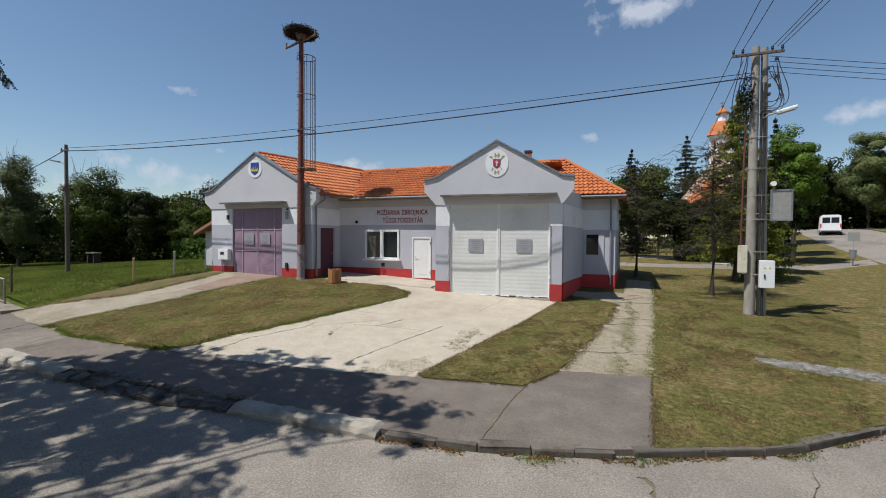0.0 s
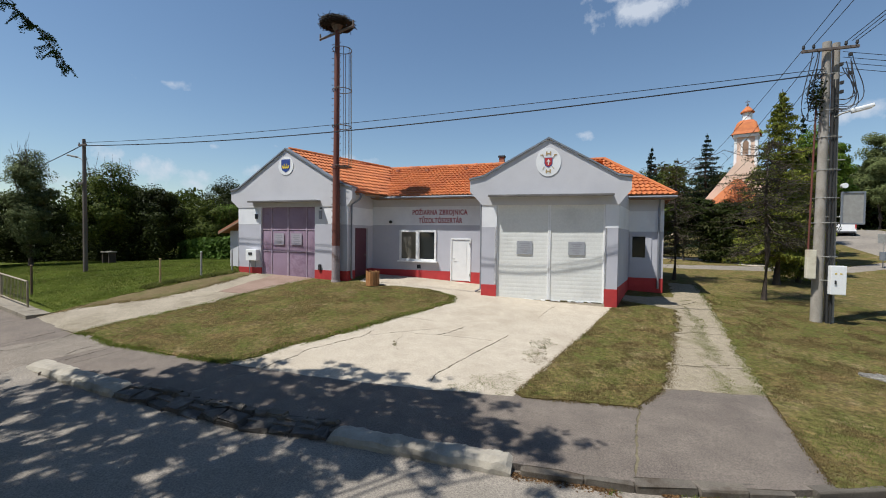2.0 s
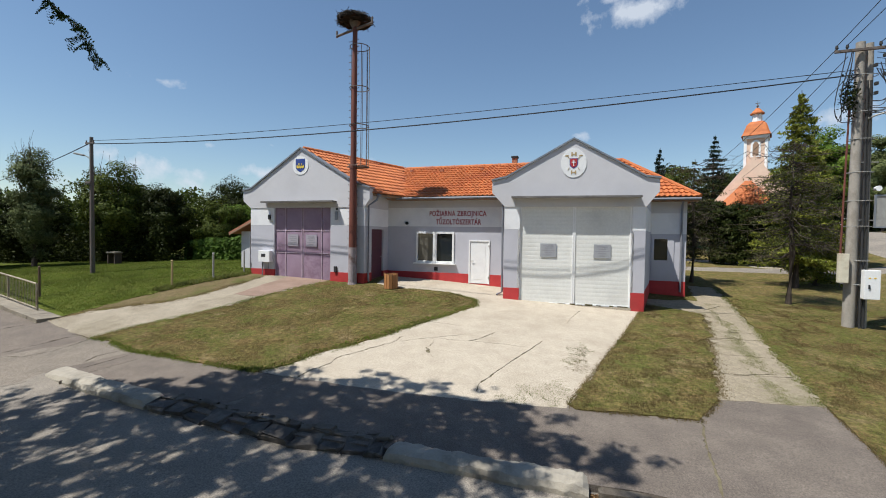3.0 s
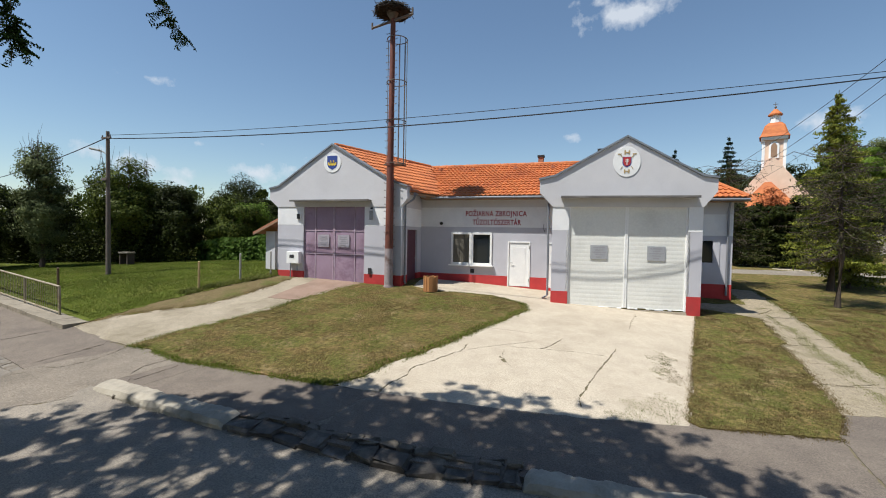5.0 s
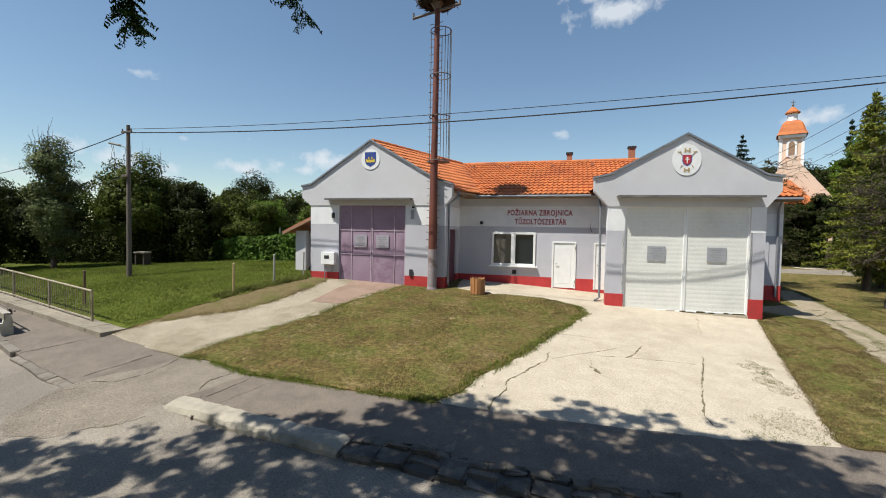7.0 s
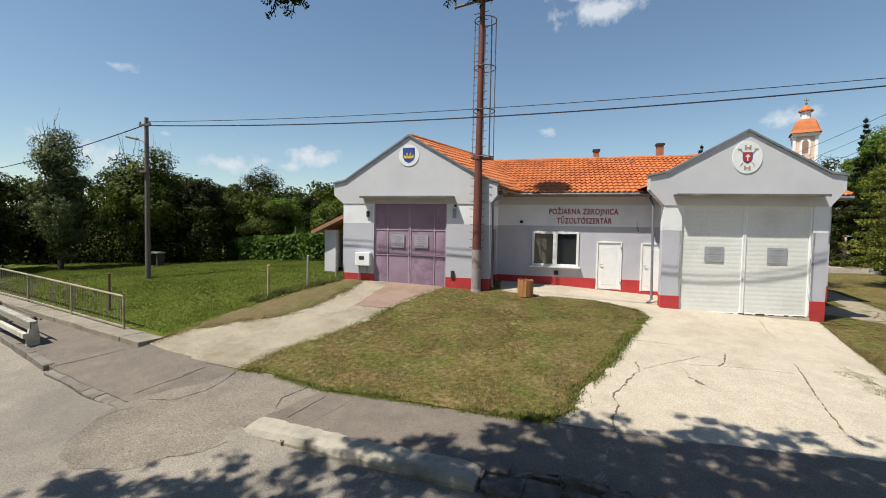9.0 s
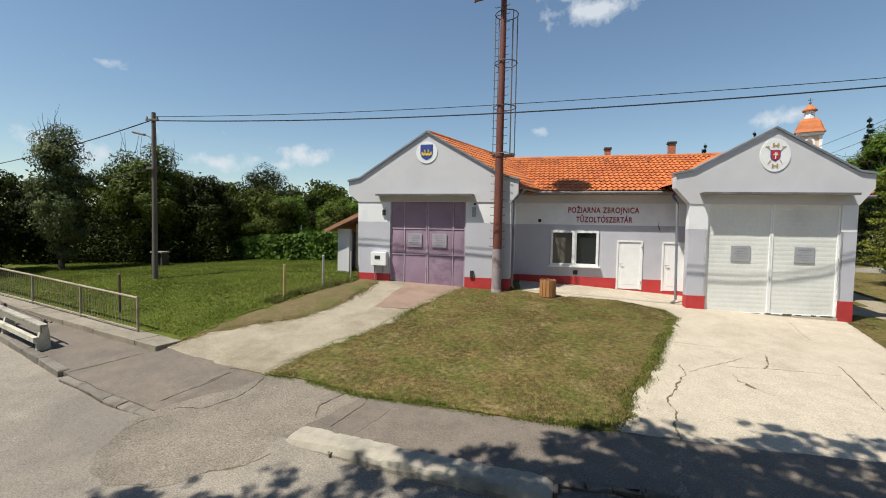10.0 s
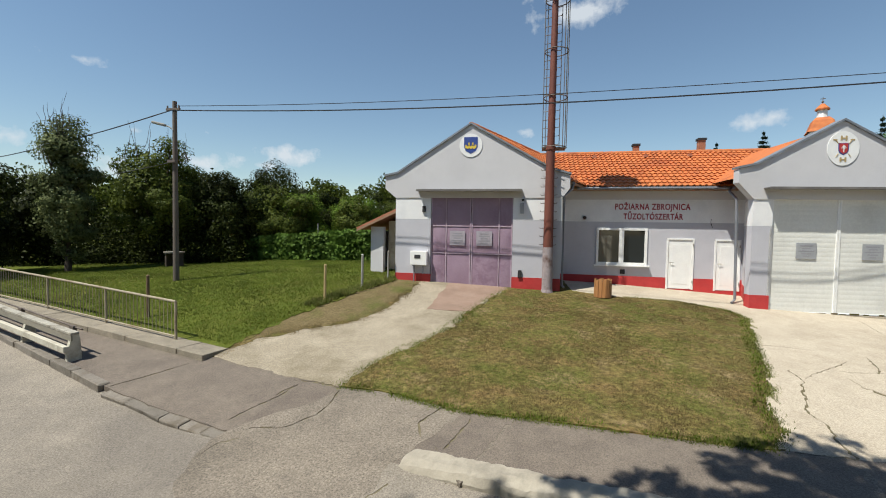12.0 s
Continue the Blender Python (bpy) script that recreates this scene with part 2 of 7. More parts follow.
M["tile_mass"] = surf("orange_clay_tile_field", (0.4, 0.11, 0.028), (0.49, 0.155, 0.042), 4, 0.75, 0.15, 50, (0.33, 0.085, 0.024), 0.8, rand=0.12, island=True)
M["under"] = surf("roof_boards", (0.25, 0.16, 0.1), (0.32, 0.2, 0.13), 4, 0.8, 0.2, 30)
M["brick"] = surf("chimney_brick", (0.32, 0.12, 0.07), (0.4, 0.17, 0.1), 8, 0.9, 0.4, 30)
M["rust"] = surf("rust_red_mast_paint", (0.12, 0.035, 0.025), (0.17, 0.05, 0.03), 5, 0.7, 0.2, 40, (0.09, 0.03, 0.02), 1.5, stretch=(1, 1, 0.25))
M["mast_foot"] = surf("peeling_white_paint", (0.260, 0.220, 0.228), (0.341, 0.290, 0.300), 7, 0.8, 0.4, 30, (0.136, 0.081, 0.072), 2.5)
M["rust_post"] = surf("yellow_brown_rusty_post", (0.36, 0.26, 0.12), (0.46, 0.35, 0.18), 6, 0.8, 0.2, 40, stretch=(1, 1, 0.3))
M["post_brown"] = surf("dark_rusty_post", (0.09, 0.055, 0.03), (0.15, 0.1, 0.06), 6, 0.85, 0.2, 40, (0.24, 0.2, 0.13), 1.4, stretch=(1, 1, 0.3))
M["iron"] = surf("dull_iron", (0.09, 0.07, 0.06), (0.15, 0.12, 0.1), 8, 0.7, 0.1, 40)
M["galv"] = surf("galvanised_steel", (0.3, 0.29, 0.27), (0.38, 0.37, 0.34), 8, 0.6, 0.1, 40, metal=0.2)
M["stick"] = surf("dry_twigs", (0.015, 0.012, 0.009), (0.030, 0.024, 0.017), 10, 0.95, 0.3, 40, island=True)
M["bark"] = surf("grey_bark", (0.1, 0.075, 0.055), (0.16, 0.125, 0.095), 6, 0.95, 0.7, 25, stretch=(1, 1, 0.3))
M["bark_dark"] = surf("dark_bark", (0.045, 0.034, 0.026), (0.08, 0.06, 0.046), 6, 0.95, 0.7, 25, stretch=(1, 1, 0.3))
M["pole"] = surf("concrete_pole", (0.29, 0.262, 0.225), (0.35, 0.318, 0.275), 5, 0.9, 0.4, 50, (0.25, 0.222, 0.185), 3.0, stretch=(1, 1, 0.5), grain=0.15)
M["pole_wood"] = surf("weathered_pole", (0.1, 0.082, 0.07), (0.15, 0.125, 0.105), 5, 0.9, 0.4, 40, stretch=(1, 1, 0.15))
M["cable"] = surf("black_cable", (0.015, 0.015, 0.017), (0.025, 0.025, 0.027), 5, 0.6, 0.0, 10)
M["wood"] = surf("oiled_wood_slat", (0.33, 0.145, 0.05), (0.42, 0.2, 0.075), 5, 0.7, 0.2, 30, rand=0.15, stretch=(1, 1, 0.2))
M["bench"] = surf("weathered_white_bench", (0.4, 0.375, 0.31), (0.5, 0.475, 0.4), 5, 0.8, 0.3, 30, (0.27, 0.24, 0.19), 2.0)
M["bench_top"] = surf("grey_weathered_bench_top", (0.27, 0.25, 0.215), (0.4, 0.375, 0.32), 9, 0.85, 0.4, 30, (0.16, 0.14, 0.11), 3.0, grain=0.2)
M["wood_grey"] = surf("grey_weathered_plank", (0.17, 0.155, 0.125), (0.24, 0.22, 0.18), 5, 0.9, 0.3, 30, stretch=(0.3, 1, 1))
M["rail"] = surf("rusty_galvanised_rail", (0.25, 0.212, 0.15), (0.33, 0.285, 0.21), 6, 0.7, 0.15, 30, (0.133, 0.072, 0.037), 1.2)
M["beige"] = surf("cream_painted_box", (0.6, 0.55, 0.42), (0.68, 0.63, 0.5), 4, 0.7, 0.1, 30, (0.42, 0.33, 0.22), 1.8)
M["church"] = surf("peach_plaster", (0.66, 0.48, 0.36), (0.73, 0.55, 0.43), 1.5, 0.9, 0.1, 30)
M["dark"] = surf("dark_opening", (0.02, 0.02, 0.022), (0.035, 0.035, 0.04), 3, 0.8, 0.0, 10)
M["blue"] = surf("blue_enamel", (0.030, 0.060, 0.252), (0.036, 0.072, 0.288), 5, 0.5, 0.0, 10)
M["yellow"] = surf("yellow_enamel", (0.7, 0.5, 0.05), (0.75, 0.55, 0.08), 5, 0.5, 0.0, 10)
M["black"] = surf("black_rubber", (0.02, 0.02, 0.02), (0.03, 0.03, 0.03), 5, 0.8, 0.0, 10)
M["pane"] = glass("window_pane")
M["pane_blind"] = glass("pane_before_blind", (0.12, 0.112, 0.098))
M["blind"] = surf("grey_curtain", (0.3, 0.3, 0.3), (0.36, 0.36, 0.35), 3, 0.9, 0.0, 10)
M["lamp_glass"] = glass("lamp_cover", (0.5, 0.5, 0.48))
M["leaf"] = leafy("broad_leaves", (0.03, 0.044, 0.007), (0.108, 0.134, 0.024), through_light=0.15)
# leaf colour lowered to near black: the shade inside the trees is painted in
M["leaf_shadowed"] = leafy("shade_darkened_leaves", (0.01, 0.016, 0.0035), (0.036, 0.046, 0.009), through_light=0.15)
M["leaf_grey"] = leafy("grey_green_leaves", (0.1, 0.125, 0.042), (0.19, 0.215, 0.085), through_light=0.3)
M["leaf_olive"] = leafy("olive_leaves", (0.058, 0.078, 0.028), (0.15, 0.172, 0.072), through_light=0.15)
M["leaf_light"] = leafy("light_green_leaves", (0.066, 0.122, 0.014), (0.132, 0.193, 0.028), through_light=0.2)
M["leaf_shade"] = leafy("shade_tree_leaves", (0.02, 0.045, 0.012), (0.05, 0.09, 0.022), through_light=0.15)
M["needle"] = leafy("spruce_needles", (0.01, 0.022, 0.014), (0.025, 0.045, 0.025), through_light=0.1)
M["larch"] = leafy("sparse_needles", (0.035, 0.043, 0.014), (0.075, 0.08, 0.026), (0.110, 0.088, 0.042))
M["conifer"] = leafy("yellow_green_needles", (0.085, 0.112, 0.018), (0.27, 0.28, 0.05), through_light=0.25)
M["creeper"] = leafy("creeper_leaves", (0.056, 0.105, 0.017), (0.118, 0.195, 0.036), through_light=0.25)
M["russet"] = leafy("russet_leaves", (0.28, 0.08, 0.03), (0.42, 0.15, 0.06))
M["blade_edge"] = leafy("edge_grass", (0.112, 0.137, 0.031), (0.165, 0.177, 0.05), (0.23, 0.19, 0.085), through_light=0.4)
M["blade"] = leafy("grass_blades", (0.178, 0.122, 0.06), (0.125, 0.107, 0.04), (0.28, 0.2, 0.115), through_light=0.45)
M["blade_green"] = leafy("meadow_blades", (0.088, 0.124, 0.018), (0.142, 0.174, 0.03), (0.2, 0.17, 0.06), through_light=0.4)


# ---------------------------------------------------------------- building blocks
def finish(bm, name, material, smooth=False):
    me = bpy.data.meshes.new(name)
    bm.normal_update()
    bm.to_mesh(me)
    bm.free()
    if material:
        me.materials.append(M[material] if isinstance(material, str) else material)
    if smooth:
        me.polygons.foreach_set("use_smooth", [True] * len(me.polygons))
        me.set_sharp_from_angle(angle=0.7)
    return me


def part(name, bm, material, parent=None, label="", smooth=False):
    ob = new(name, finish(bm, name, material, smooth))
    if parent:
        ob.parent = parent
    if label:
        ob["label"] = label
    return ob


def thing(name, label, category, m=None, group="", kind=""):
    ob = new(name)
    ob.empty_display_size = 0.2
    if m:
        ob.matrix_world = m
    return tagged(ob, label, category, group, kind)


def raw(name, verts, faces, material, parent=None, smooth=False):
    me = bpy.data.meshes.new(name)
    me.from_pydata(verts, [], faces)
    me.materials.append(M[material])
    if smooth:
        me.polygons.foreach_set("use_smooth", [True] * len(me.polygons))
    ob = new(name, me)
    if parent:
        ob.parent = parent
    return ob


def box(bm, x0, x1, y0, y1, z0, z1, bevel=0.0):
    r = bmesh.ops.create_cube(bm, size=1, matrix=Matrix.Translation(((x0 + x1) / 2, (y0 + y1) / 2, (z0 + z1) / 2)) @ Matrix.Diagonal((abs(x1 - x0), abs(y1 - y0), abs(z1 - z0), 1)))
    if bevel:
        es = list({e for v in r["verts"] for e in v.link_edges})
        bmesh.ops.bevel(bm, geom=es, offset=bevel, segments=2, affect="EDGES", profile=0.6)
    return bm


def prism(bm, pts, y0, y1):
    """A solid with the outline pts (x, z), from y0 to y1."""
    a = [bm.verts.new((x, y0, z)) for x, z in pts]
    b = [bm.verts.new((x, y1, z)) for x, z in pts]
    bm.faces.new(a)
    bm.faces.new(b[::-1])
    for i in range(len(pts)):
        j = (i + 1) % len(pts)
        bm.faces.new((a[j], a[i], b[i], b[j]))
    bmesh.ops.recalc_face_normals(bm, faces=bm.faces[:])
    return bm


def slab(bm, pts, z0, z1):
    """A solid with the outline pts (x, y), from z0 to z1."""
    a = [bm.verts.new((x, y, z0)) for x, y in pts]
    b = [bm.verts.new((x, y, z1)) for x, y in pts]
    bm.faces.new(a[::-1])
    bm.faces.new(b)
    for i in range(len(pts)):
        j = (i + 1) % len(pts)
        bm.faces.new((a[i], a[j], b[j], b[i]))
    bmesh.ops.recalc_face_normals(bm, faces=bm.faces[:])
    return bm


def cyl(bm, p0, p1, r0, r1=None, n=12, cap=True):
    p0, p1 = Vector(p0), Vector(p1)
    r1 = r0 if r1 is None else r1
    d = p1 - p0
    m = Matrix.Translation((p0 + p1) / 2) @ d.to_track_quat("Z", "Y").to_matrix().to_4x4()
    bmesh.ops.create_cone(bm, cap_ends=cap, segments=n, radius1=max(r0, 1e-4), radius2=max(r1, 1e-4), depth=d.length, matrix=m)
    return bm


def tube(bm, pts, r, n=8, r_end=None):
    """A round bar through the points."""
    pts = [Vector(p) for p in pts]
    rings = []
    for i, p in enumerate(pts):
        d = (pts[min(i + 1, len(pts) - 1)] - pts[max(i - 1, 0)]).normalized()
        q = d.to_track_quat("Z", "Y").to_matrix()
        rr = r if r_end is None else r + (r_end - r) * i / max(len(pts) - 1, 1)
        rings.append([bm.verts.new(p + q @ Vector((rr * math.cos(2 * math.pi * k / n), rr * math.sin(2 * math.pi * k / n), 0))) for k in range(n)])
    for a, b in zip(rings, rings[1:]):
        for k in range(n):
            bm.faces.new((a[k], a[(k + 1) % n], b[(k + 1) % n], b[k]))
    bm.faces.new(rings[0][::-1])
    bm.faces.new(rings[-1])
    return bm


def nb():
    return bmesh.new()


def panel(u0, u1, z0, z1, y0, y1, holes=()):
    """A wall piece between u0..u1 and z0..z1, y0 to y1 thick, with openings (u0, u1, z0, z1) through it."""
    bm = nb()
    us = sorted({u0, u1, *[h for o in holes for h in o[:2] if u0 < h < u1]})
    for a, b in zip(us, us[1:]):
        mid = (a + b) / 2
        gaps = sorted((max(o[2], z0), min(o[3], z1)) for o in holes if o[0] < mid < o[1] and o[3] > z0 and o[2] < z1)
        z = z0
        for g0, g1 in gaps:
            if g0 > z + 1e-4:
                box(bm, a, b, y0, y1, z, g0)
            z = max(z, g1)
        if z < z1 - 1e-4:
            box(bm, a, b, y0, y1, z, z1)
    bmesh.ops.remove_doubles(bm, verts=bm.verts[:], dist=1e-4)
    return bm


# ---------------------------------------------------------------- lie of the land
GX = [-45, -30, -20, -10, 0, 10, 14, 25, 60]
GY = [0, 6, 10, 14, 18, 24, 35, 39, 75]
GZ = [
    [-0.99, -0.40, -0.04, 0.23, 0.40, 0.50, 0.64, 0.69, 0.70],
    [-1.14, -0.79, -0.24, 0.51, 0.72, 0.80, 0.81, 0.82, 0.80],
    [-1.06, -1.00, -0.38, 0.40, 1.00, 1.05, 0.84, 0.76, 0.80],
    [-0.75, -0.45, -0.16, 0.18, 0.60, 0.85, 0.69, 0.70, 0.80],
    [-0.79, -0.56, -0.47, -0.32, 0.00, 0.43, 0.55, 1.05, 1.25],
    [-1.00, -0.90, -0.81, -0.67, -0.48, -0.07, 0.52, 1.05, 2.19],
    [-1.03, -0.94, -0.86, -0.73, -0.54, -0.11, 0.36, 0.55, 2.73],
    [-1.10, -1.05, -1.00, -0.90, -0.72, -0.23, 0.72, 1.06, 4.20],
    [-1.20, -1.10, -1.00, -0.90, -0.70, 0.30, 1.88, 2.46, 4.40],
]


def land(x, y):
    """Height of the ground at (x, y)."""
    x, y = min(max(x, GX[0]), GX[-1]), min(max(y, GY[0]), GY[-1])
    i = max(k for k in range(len(GX) - 1) if GX[k] <= x)
    j = max(k for k in range(len(GY) - 1) if GY[k] <= y)
    u, w = (x - GX[i]) / (GX[i + 1] - GX[i]), (y - GY[j]) / (GY[j + 1] - GY[j])
    return (GZ[i][j] * (1 - u) + GZ[i + 1][j] * u) * (1 - w) + (GZ[i][j + 1] * (1 - u) + GZ[i + 1][j + 1] * u) * w


# ---------------------------------------------------------------- ground, in zones that meet along ragged edges
from mathutils.geometry import delaunay_2d_cdt

KERB = [(-70, 18.5), (-35, 11.1), (-27.3, 9.38), (-23.9, 8.35), (-22.0, 7.82), (-20.05, 7.36), (-18.3, 6.93), (-15.35, 6.5), (-13.4, 6.25), (-11.0, 5.88), (-9.2, 5.68), (-7.6, 5.65), (-6.0, 5.8), (-3.2, 5.92), (-1.62, 6.05), (0.19, 6.57), (0.75, 6.83), (1.9, 7.38), (2.69, 7.77), (3.5, 8.48), (4.5, 9.3), (8.2, 14.8), (14, 25.5), (18.6, 38), (21.5, 56), (29, 95)]
ZONES = {
    "road": KERB + [(37, 95), (30, 56), (27, 38), (23, 24), (19, 10), (15, -6), (-70, -6)],
    "asphalt": [(-70, 18.5), (-35, 11.1), (-27.3, 9.38), (-23.9, 8.35), (-22.0, 7.82), (-20.05, 7.36), (-18.3, 6.93), (-15.35, 6.5), (-13.4, 6.25), (-11.0, 5.88), (-9.2, 5.68), (-7.6, 5.65), (-6.0, 5.8), (-3.2, 5.92), (-1.62, 6.05), (0.19, 6.57), (0.75, 6.83), (1.06, 10.15), (-0.85, 9.72), (-1.42, 8.52), (-2.3, 8.36), (-3.63, 8.15), (-5.45, 7.8), (-7.55, 7.6), (-10.1, 7.5), (-11.4, 7.63), (-12.8, 7.82), (-14.6, 7.98), (-15.2, 8.18), (-16.4, 8.52), (-17.12, 8.6), (-18.5, 8.85), (-19.8, 9.22), (-20.95, 9.5), (-22.5, 9.82), (-35, 12.2), (-70, 19.0)],
    "apron": [(-3.63, 8.15), (-5.45, 7.8), (-7.55, 7.6), (-10.1, 7.5), (-9.7, 8.1), (-9.6, 8.75), (-9.0, 10.0), (-8.57, 11.15), (-8.2, 12.4), (-7.62, 13.9), (-7.2, 15.2), (-7.4, 15.95), (-8.6, 16.55), (-10.4, 16.38), (-12.1, 16.75), (-12.4, 19.2), (-5.5, 19.2), (-1.5, 17.5)],
    "drive": [(-17.12, 8.6), (-18.5, 8.85), (-19.8, 9.22), (-20.95, 9.5), (-20.45, 10.55), (-19.5, 11.38), (-18.3, 12.1), (-17.8, 13.3), (-17.55, 17.0), (-14.2, 17.0), (-14.9, 14.9), (-15.3, 13.5), (-15.52, 12.4), (-15.97, 11.25), (-16.48, 10.4), (-16.9, 9.55)],
    "slab": [(-16.62, 13.4), (-15.3, 13.5), (-14.9, 14.9), (-14.2, 17.0), (-16.55, 17.0)],
    "patch": [(-18.22, 7.19), (-18.52, 6.7), (-18.45, 6.2), (-18.2, 5.62), (-17.86, 5.29), (-17.3, 5.05), (-16.5, 5.1), (-15.9, 5.58), (-15.4, 5.95), (-15.35, 6.5), (-14.9, 7.2), (-14.55, 7.98), (-15.2, 8.18), (-16.4, 8.52), (-17.12, 8.6), (-17.25, 8.2), (-17.6, 7.75), (-18.05, 7.35)],
    "path": [(-0.85, 9.72), (1.06, 10.15), (1.3, 12.0), (1.47, 13.7), (1.82, 16.8), (2.15, 20.3), (2.5, 24.5), (1.3, 24.5), (0.9, 20.4), (-1.2, 19.6), (-1.2, 18.6), (0.5, 17.9), (0.4, 16.3), (-0.12, 13.8), (-0.5, 11.6)],
    "lane": [(-3.0, 34.2), (4.0, 34.0), (10.0, 34.4), (14.0, 36.5), (18.6, 39.6), (19.3, 42.5), (14.0, 39.0), (10.0, 36.4), (4.0, 36.0), (-3.0, 36.2)],
    "walk": [(2.5, 38.5), (5.6, 38.0), (7.2, 37.2), (8.0, 36.4), (9.4, 36.42), (8.8, 37.6), (6.8, 39.1), (4.0, 39.9), (2.5, 40.0)],
    "dirt": [(-20.95, 9.5), (-20.6, 11.2), (-20.2, 12.4), (-19.5, 14.0), (-18.9, 16.4), (-18.5, 16.5), (-17.55, 17.0), (-17.8, 13.3), (-18.3, 12.1), (-19.5, 11.38), (-20.45, 10.55)],
    "meadow": [(-22.5, 9.82), (-20.95, 9.5), (-20.6, 11.2), (-20.2, 12.4), (-19.5, 14.0), (-18.9, 16.4), (-18.8, 34.0), (-70, 60), (-70, 19.0), (-35, 12.2)],
}
RAGGED = {"road": 0.015, "asphalt": 0.02, "apron": 0.035, "drive": 0.08, "path": 0.08, "slab": 0.04, "patch": 0.06, "lane": 0.06, "walk": 0.05, "meadow": 0.12, "dirt": 0.12}
LIFT = {"road": -0.1, "asphalt": 0.0, "apron": 0.0, "drive": 0.01, "path": 0.005, "slab": 0.015, "patch": 0.004, "lane": 0.01, "walk": 0.012, "crack": -0.012, "seam": -0.004, "road_crack": -0.115, "grass": 0.02, "meadow": 0.03, "dirt": 0.012}
LOOK = {"road": "road", "asphalt": "pavement", "apron": "concrete", "drive": "drive", "path": "gravel", "slab": "red_slab", "patch": "patch", "lane": "road", "walk": "concrete", "crack": "crack", "seam": "patch", "road_crack": "crack", "grass": "grass", "meadow": "meadow", "dirt": "dirt"}
# joints and cracks: a line of points and a width
CRACKS = [
    ([(-8.16, 10.99), (-8.22, 10.36), (-8.55, 9.81), (-8.77, 9.23), (-8.94, 8.86), (-8.92, 8.4), (-9.05, 7.88), (-9.08, 7.52)], 0.075),
    ([(-4.52, 12.17), (-4.74, 11.22), (-4.98, 10.4), (-5.24, 9.33), (-5.39, 8.57), (-5.35, 8.27)], 0.06),
    ([(-8.15, 12.67), (-7.59, 12.66), (-7.04, 12.64), (-6.72, 12.59)], 0.035),
    ([(-7.49, 11.24), (-7.3, 11.02), (-7.17, 10.41)], 0.03),
    ([(-7.25, 10.42), (-7.12, 10.31), (-7.04, 10.05)], 0.13),
    ([(-7.04, 10.05), (-6.86, 9.8)], 0.03),
    ([(-8.09, 10.56), (-7.3, 11.27), (-6.57, 11.97)], 0.03),
    ([(-7.25, 11.21), (-6.03, 11.42), (-4.83, 11.48)], 0.03),
    ([(-5.87, 12.45), (-6.11, 11.75), (-6.38, 11.32)], 0.06),
    ([(-3.59, 16.38), (-3.97, 14.42)], 0.025),
    ([(-3.69, 16.14), (-3.6, 16.06)], 0.12),
    ([(-9.83, 7.51), (-9.39, 7.5), (-9.09, 7.52)], 0.05),
    ([(-21.89, 7.84), (-21.37, 8.63), (-21.12, 9.08)], 0.06),
    ([(-18.62, 7.21), (-18.39, 7.72), (-18.15, 8.17), (-18.05, 8.56)], 0.05),
    ([(-18.26, 8.11), (-18.05, 8.56)], 0.1),
    ([(-18.05, 7.03), (-17.48, 7.13), (-17.09, 7.56), (-17.05, 8.0), (-17.08, 8.41)], 0.05),
    ([(-14.67, 6.9), (-14.59, 7.13), (-14.44, 7.59), (-14.41, 7.77)], 0.06),
    ([(-14.81, 6.95), (-14.69, 6.72), (-14.49, 6.24)], 0.05),
    ([(-18.27, 8.76), (-17.72, 8.7), (-17.11, 8.47)], 0.08),
    ([(-18.05, 6.78), (-18.3, 6.66), (-18.46, 6.3)], 0.035),
    ([(-15.95, 5.56), (-15.6, 5.7), (-15.25, 6.1)], 0.08),
    ([(0.47, 6.13), (0.62, 6.05), (0.64, 5.74)], 0.09),
    ([(2.75, 7.22), (2.7, 6.91), (2.45, 6.48)], 0.06),
    ([(-1.39, 8.55), (-1.5, 7.66), (-1.57, 6.84), (-1.63, 6.1)], 0.06),
    ([(0.04, 14.62), (0.63, 14.93), (1.43, 15.03)], 0.09),
    ([(0.78, 18.59), (1.59, 19.77)], 0.09),
    ([(-0.45, 11.49), (0.19, 11.61), (0.87, 12.02)], 0.08),
    ([(-15.43, 12.99), (-14.97, 14.15), (-14.58, 15.78)], 0.04),
    ([(-15.09, 7.15), (-15.23, 7.53), (-14.93, 8.09)], 0.05),
    ([(-0.35, 11.4), (1.2, 11.9)], 0.05),
    ([(0.1, 13.2), (1.4, 13.4)], 0.06),
    ([(0.45, 15.6), (1.6, 15.9)], 0.05),
    ([(0.6, 18.2), (1.9, 18.6)], 0.05),
]
# pale filled seams across the pavement
SEAMS = [
    ([(-9.13, 7.4), (-9.24, 6.89), (-9.32, 6.58), (-9.45, 6.15)], 0.2),
    ([(-14.33, 6.23), (-14.05, 6.98), (-13.72, 7.69)], 0.11),
]


def densify(pts, step, rough, closed=True):
    out = []
    rng = random.Random(round(pts[0][0] * 100 + pts[-1][1] * 10))
    n = len(pts)
    for i in range(n if closed else n - 1):
        a, b = Vector(pts[i]), Vector(pts[(i + 1) % n])
        near = max(abs(a.x + 6), abs(b.x + 6)) < 30 and max(a.y, b.y) < 40
        s = step if near else 4.0
        k = max(1, int((b - a).length / s))
        d = (b - a).normalized()
        side = Vector((-d.y, d.x))
        for q in range(k):
            p = a + (b - a) * q / k
            w = rough * (noise.noise((p.x * 1.7, p.y * 1.7, 3.1)) * 2.2 + rng.uniform(-0.7, 0.7)) if near and q else 0
            out.append(p + side * w)
    if not closed:
        out.append(Vector(pts[-1]))
    return out


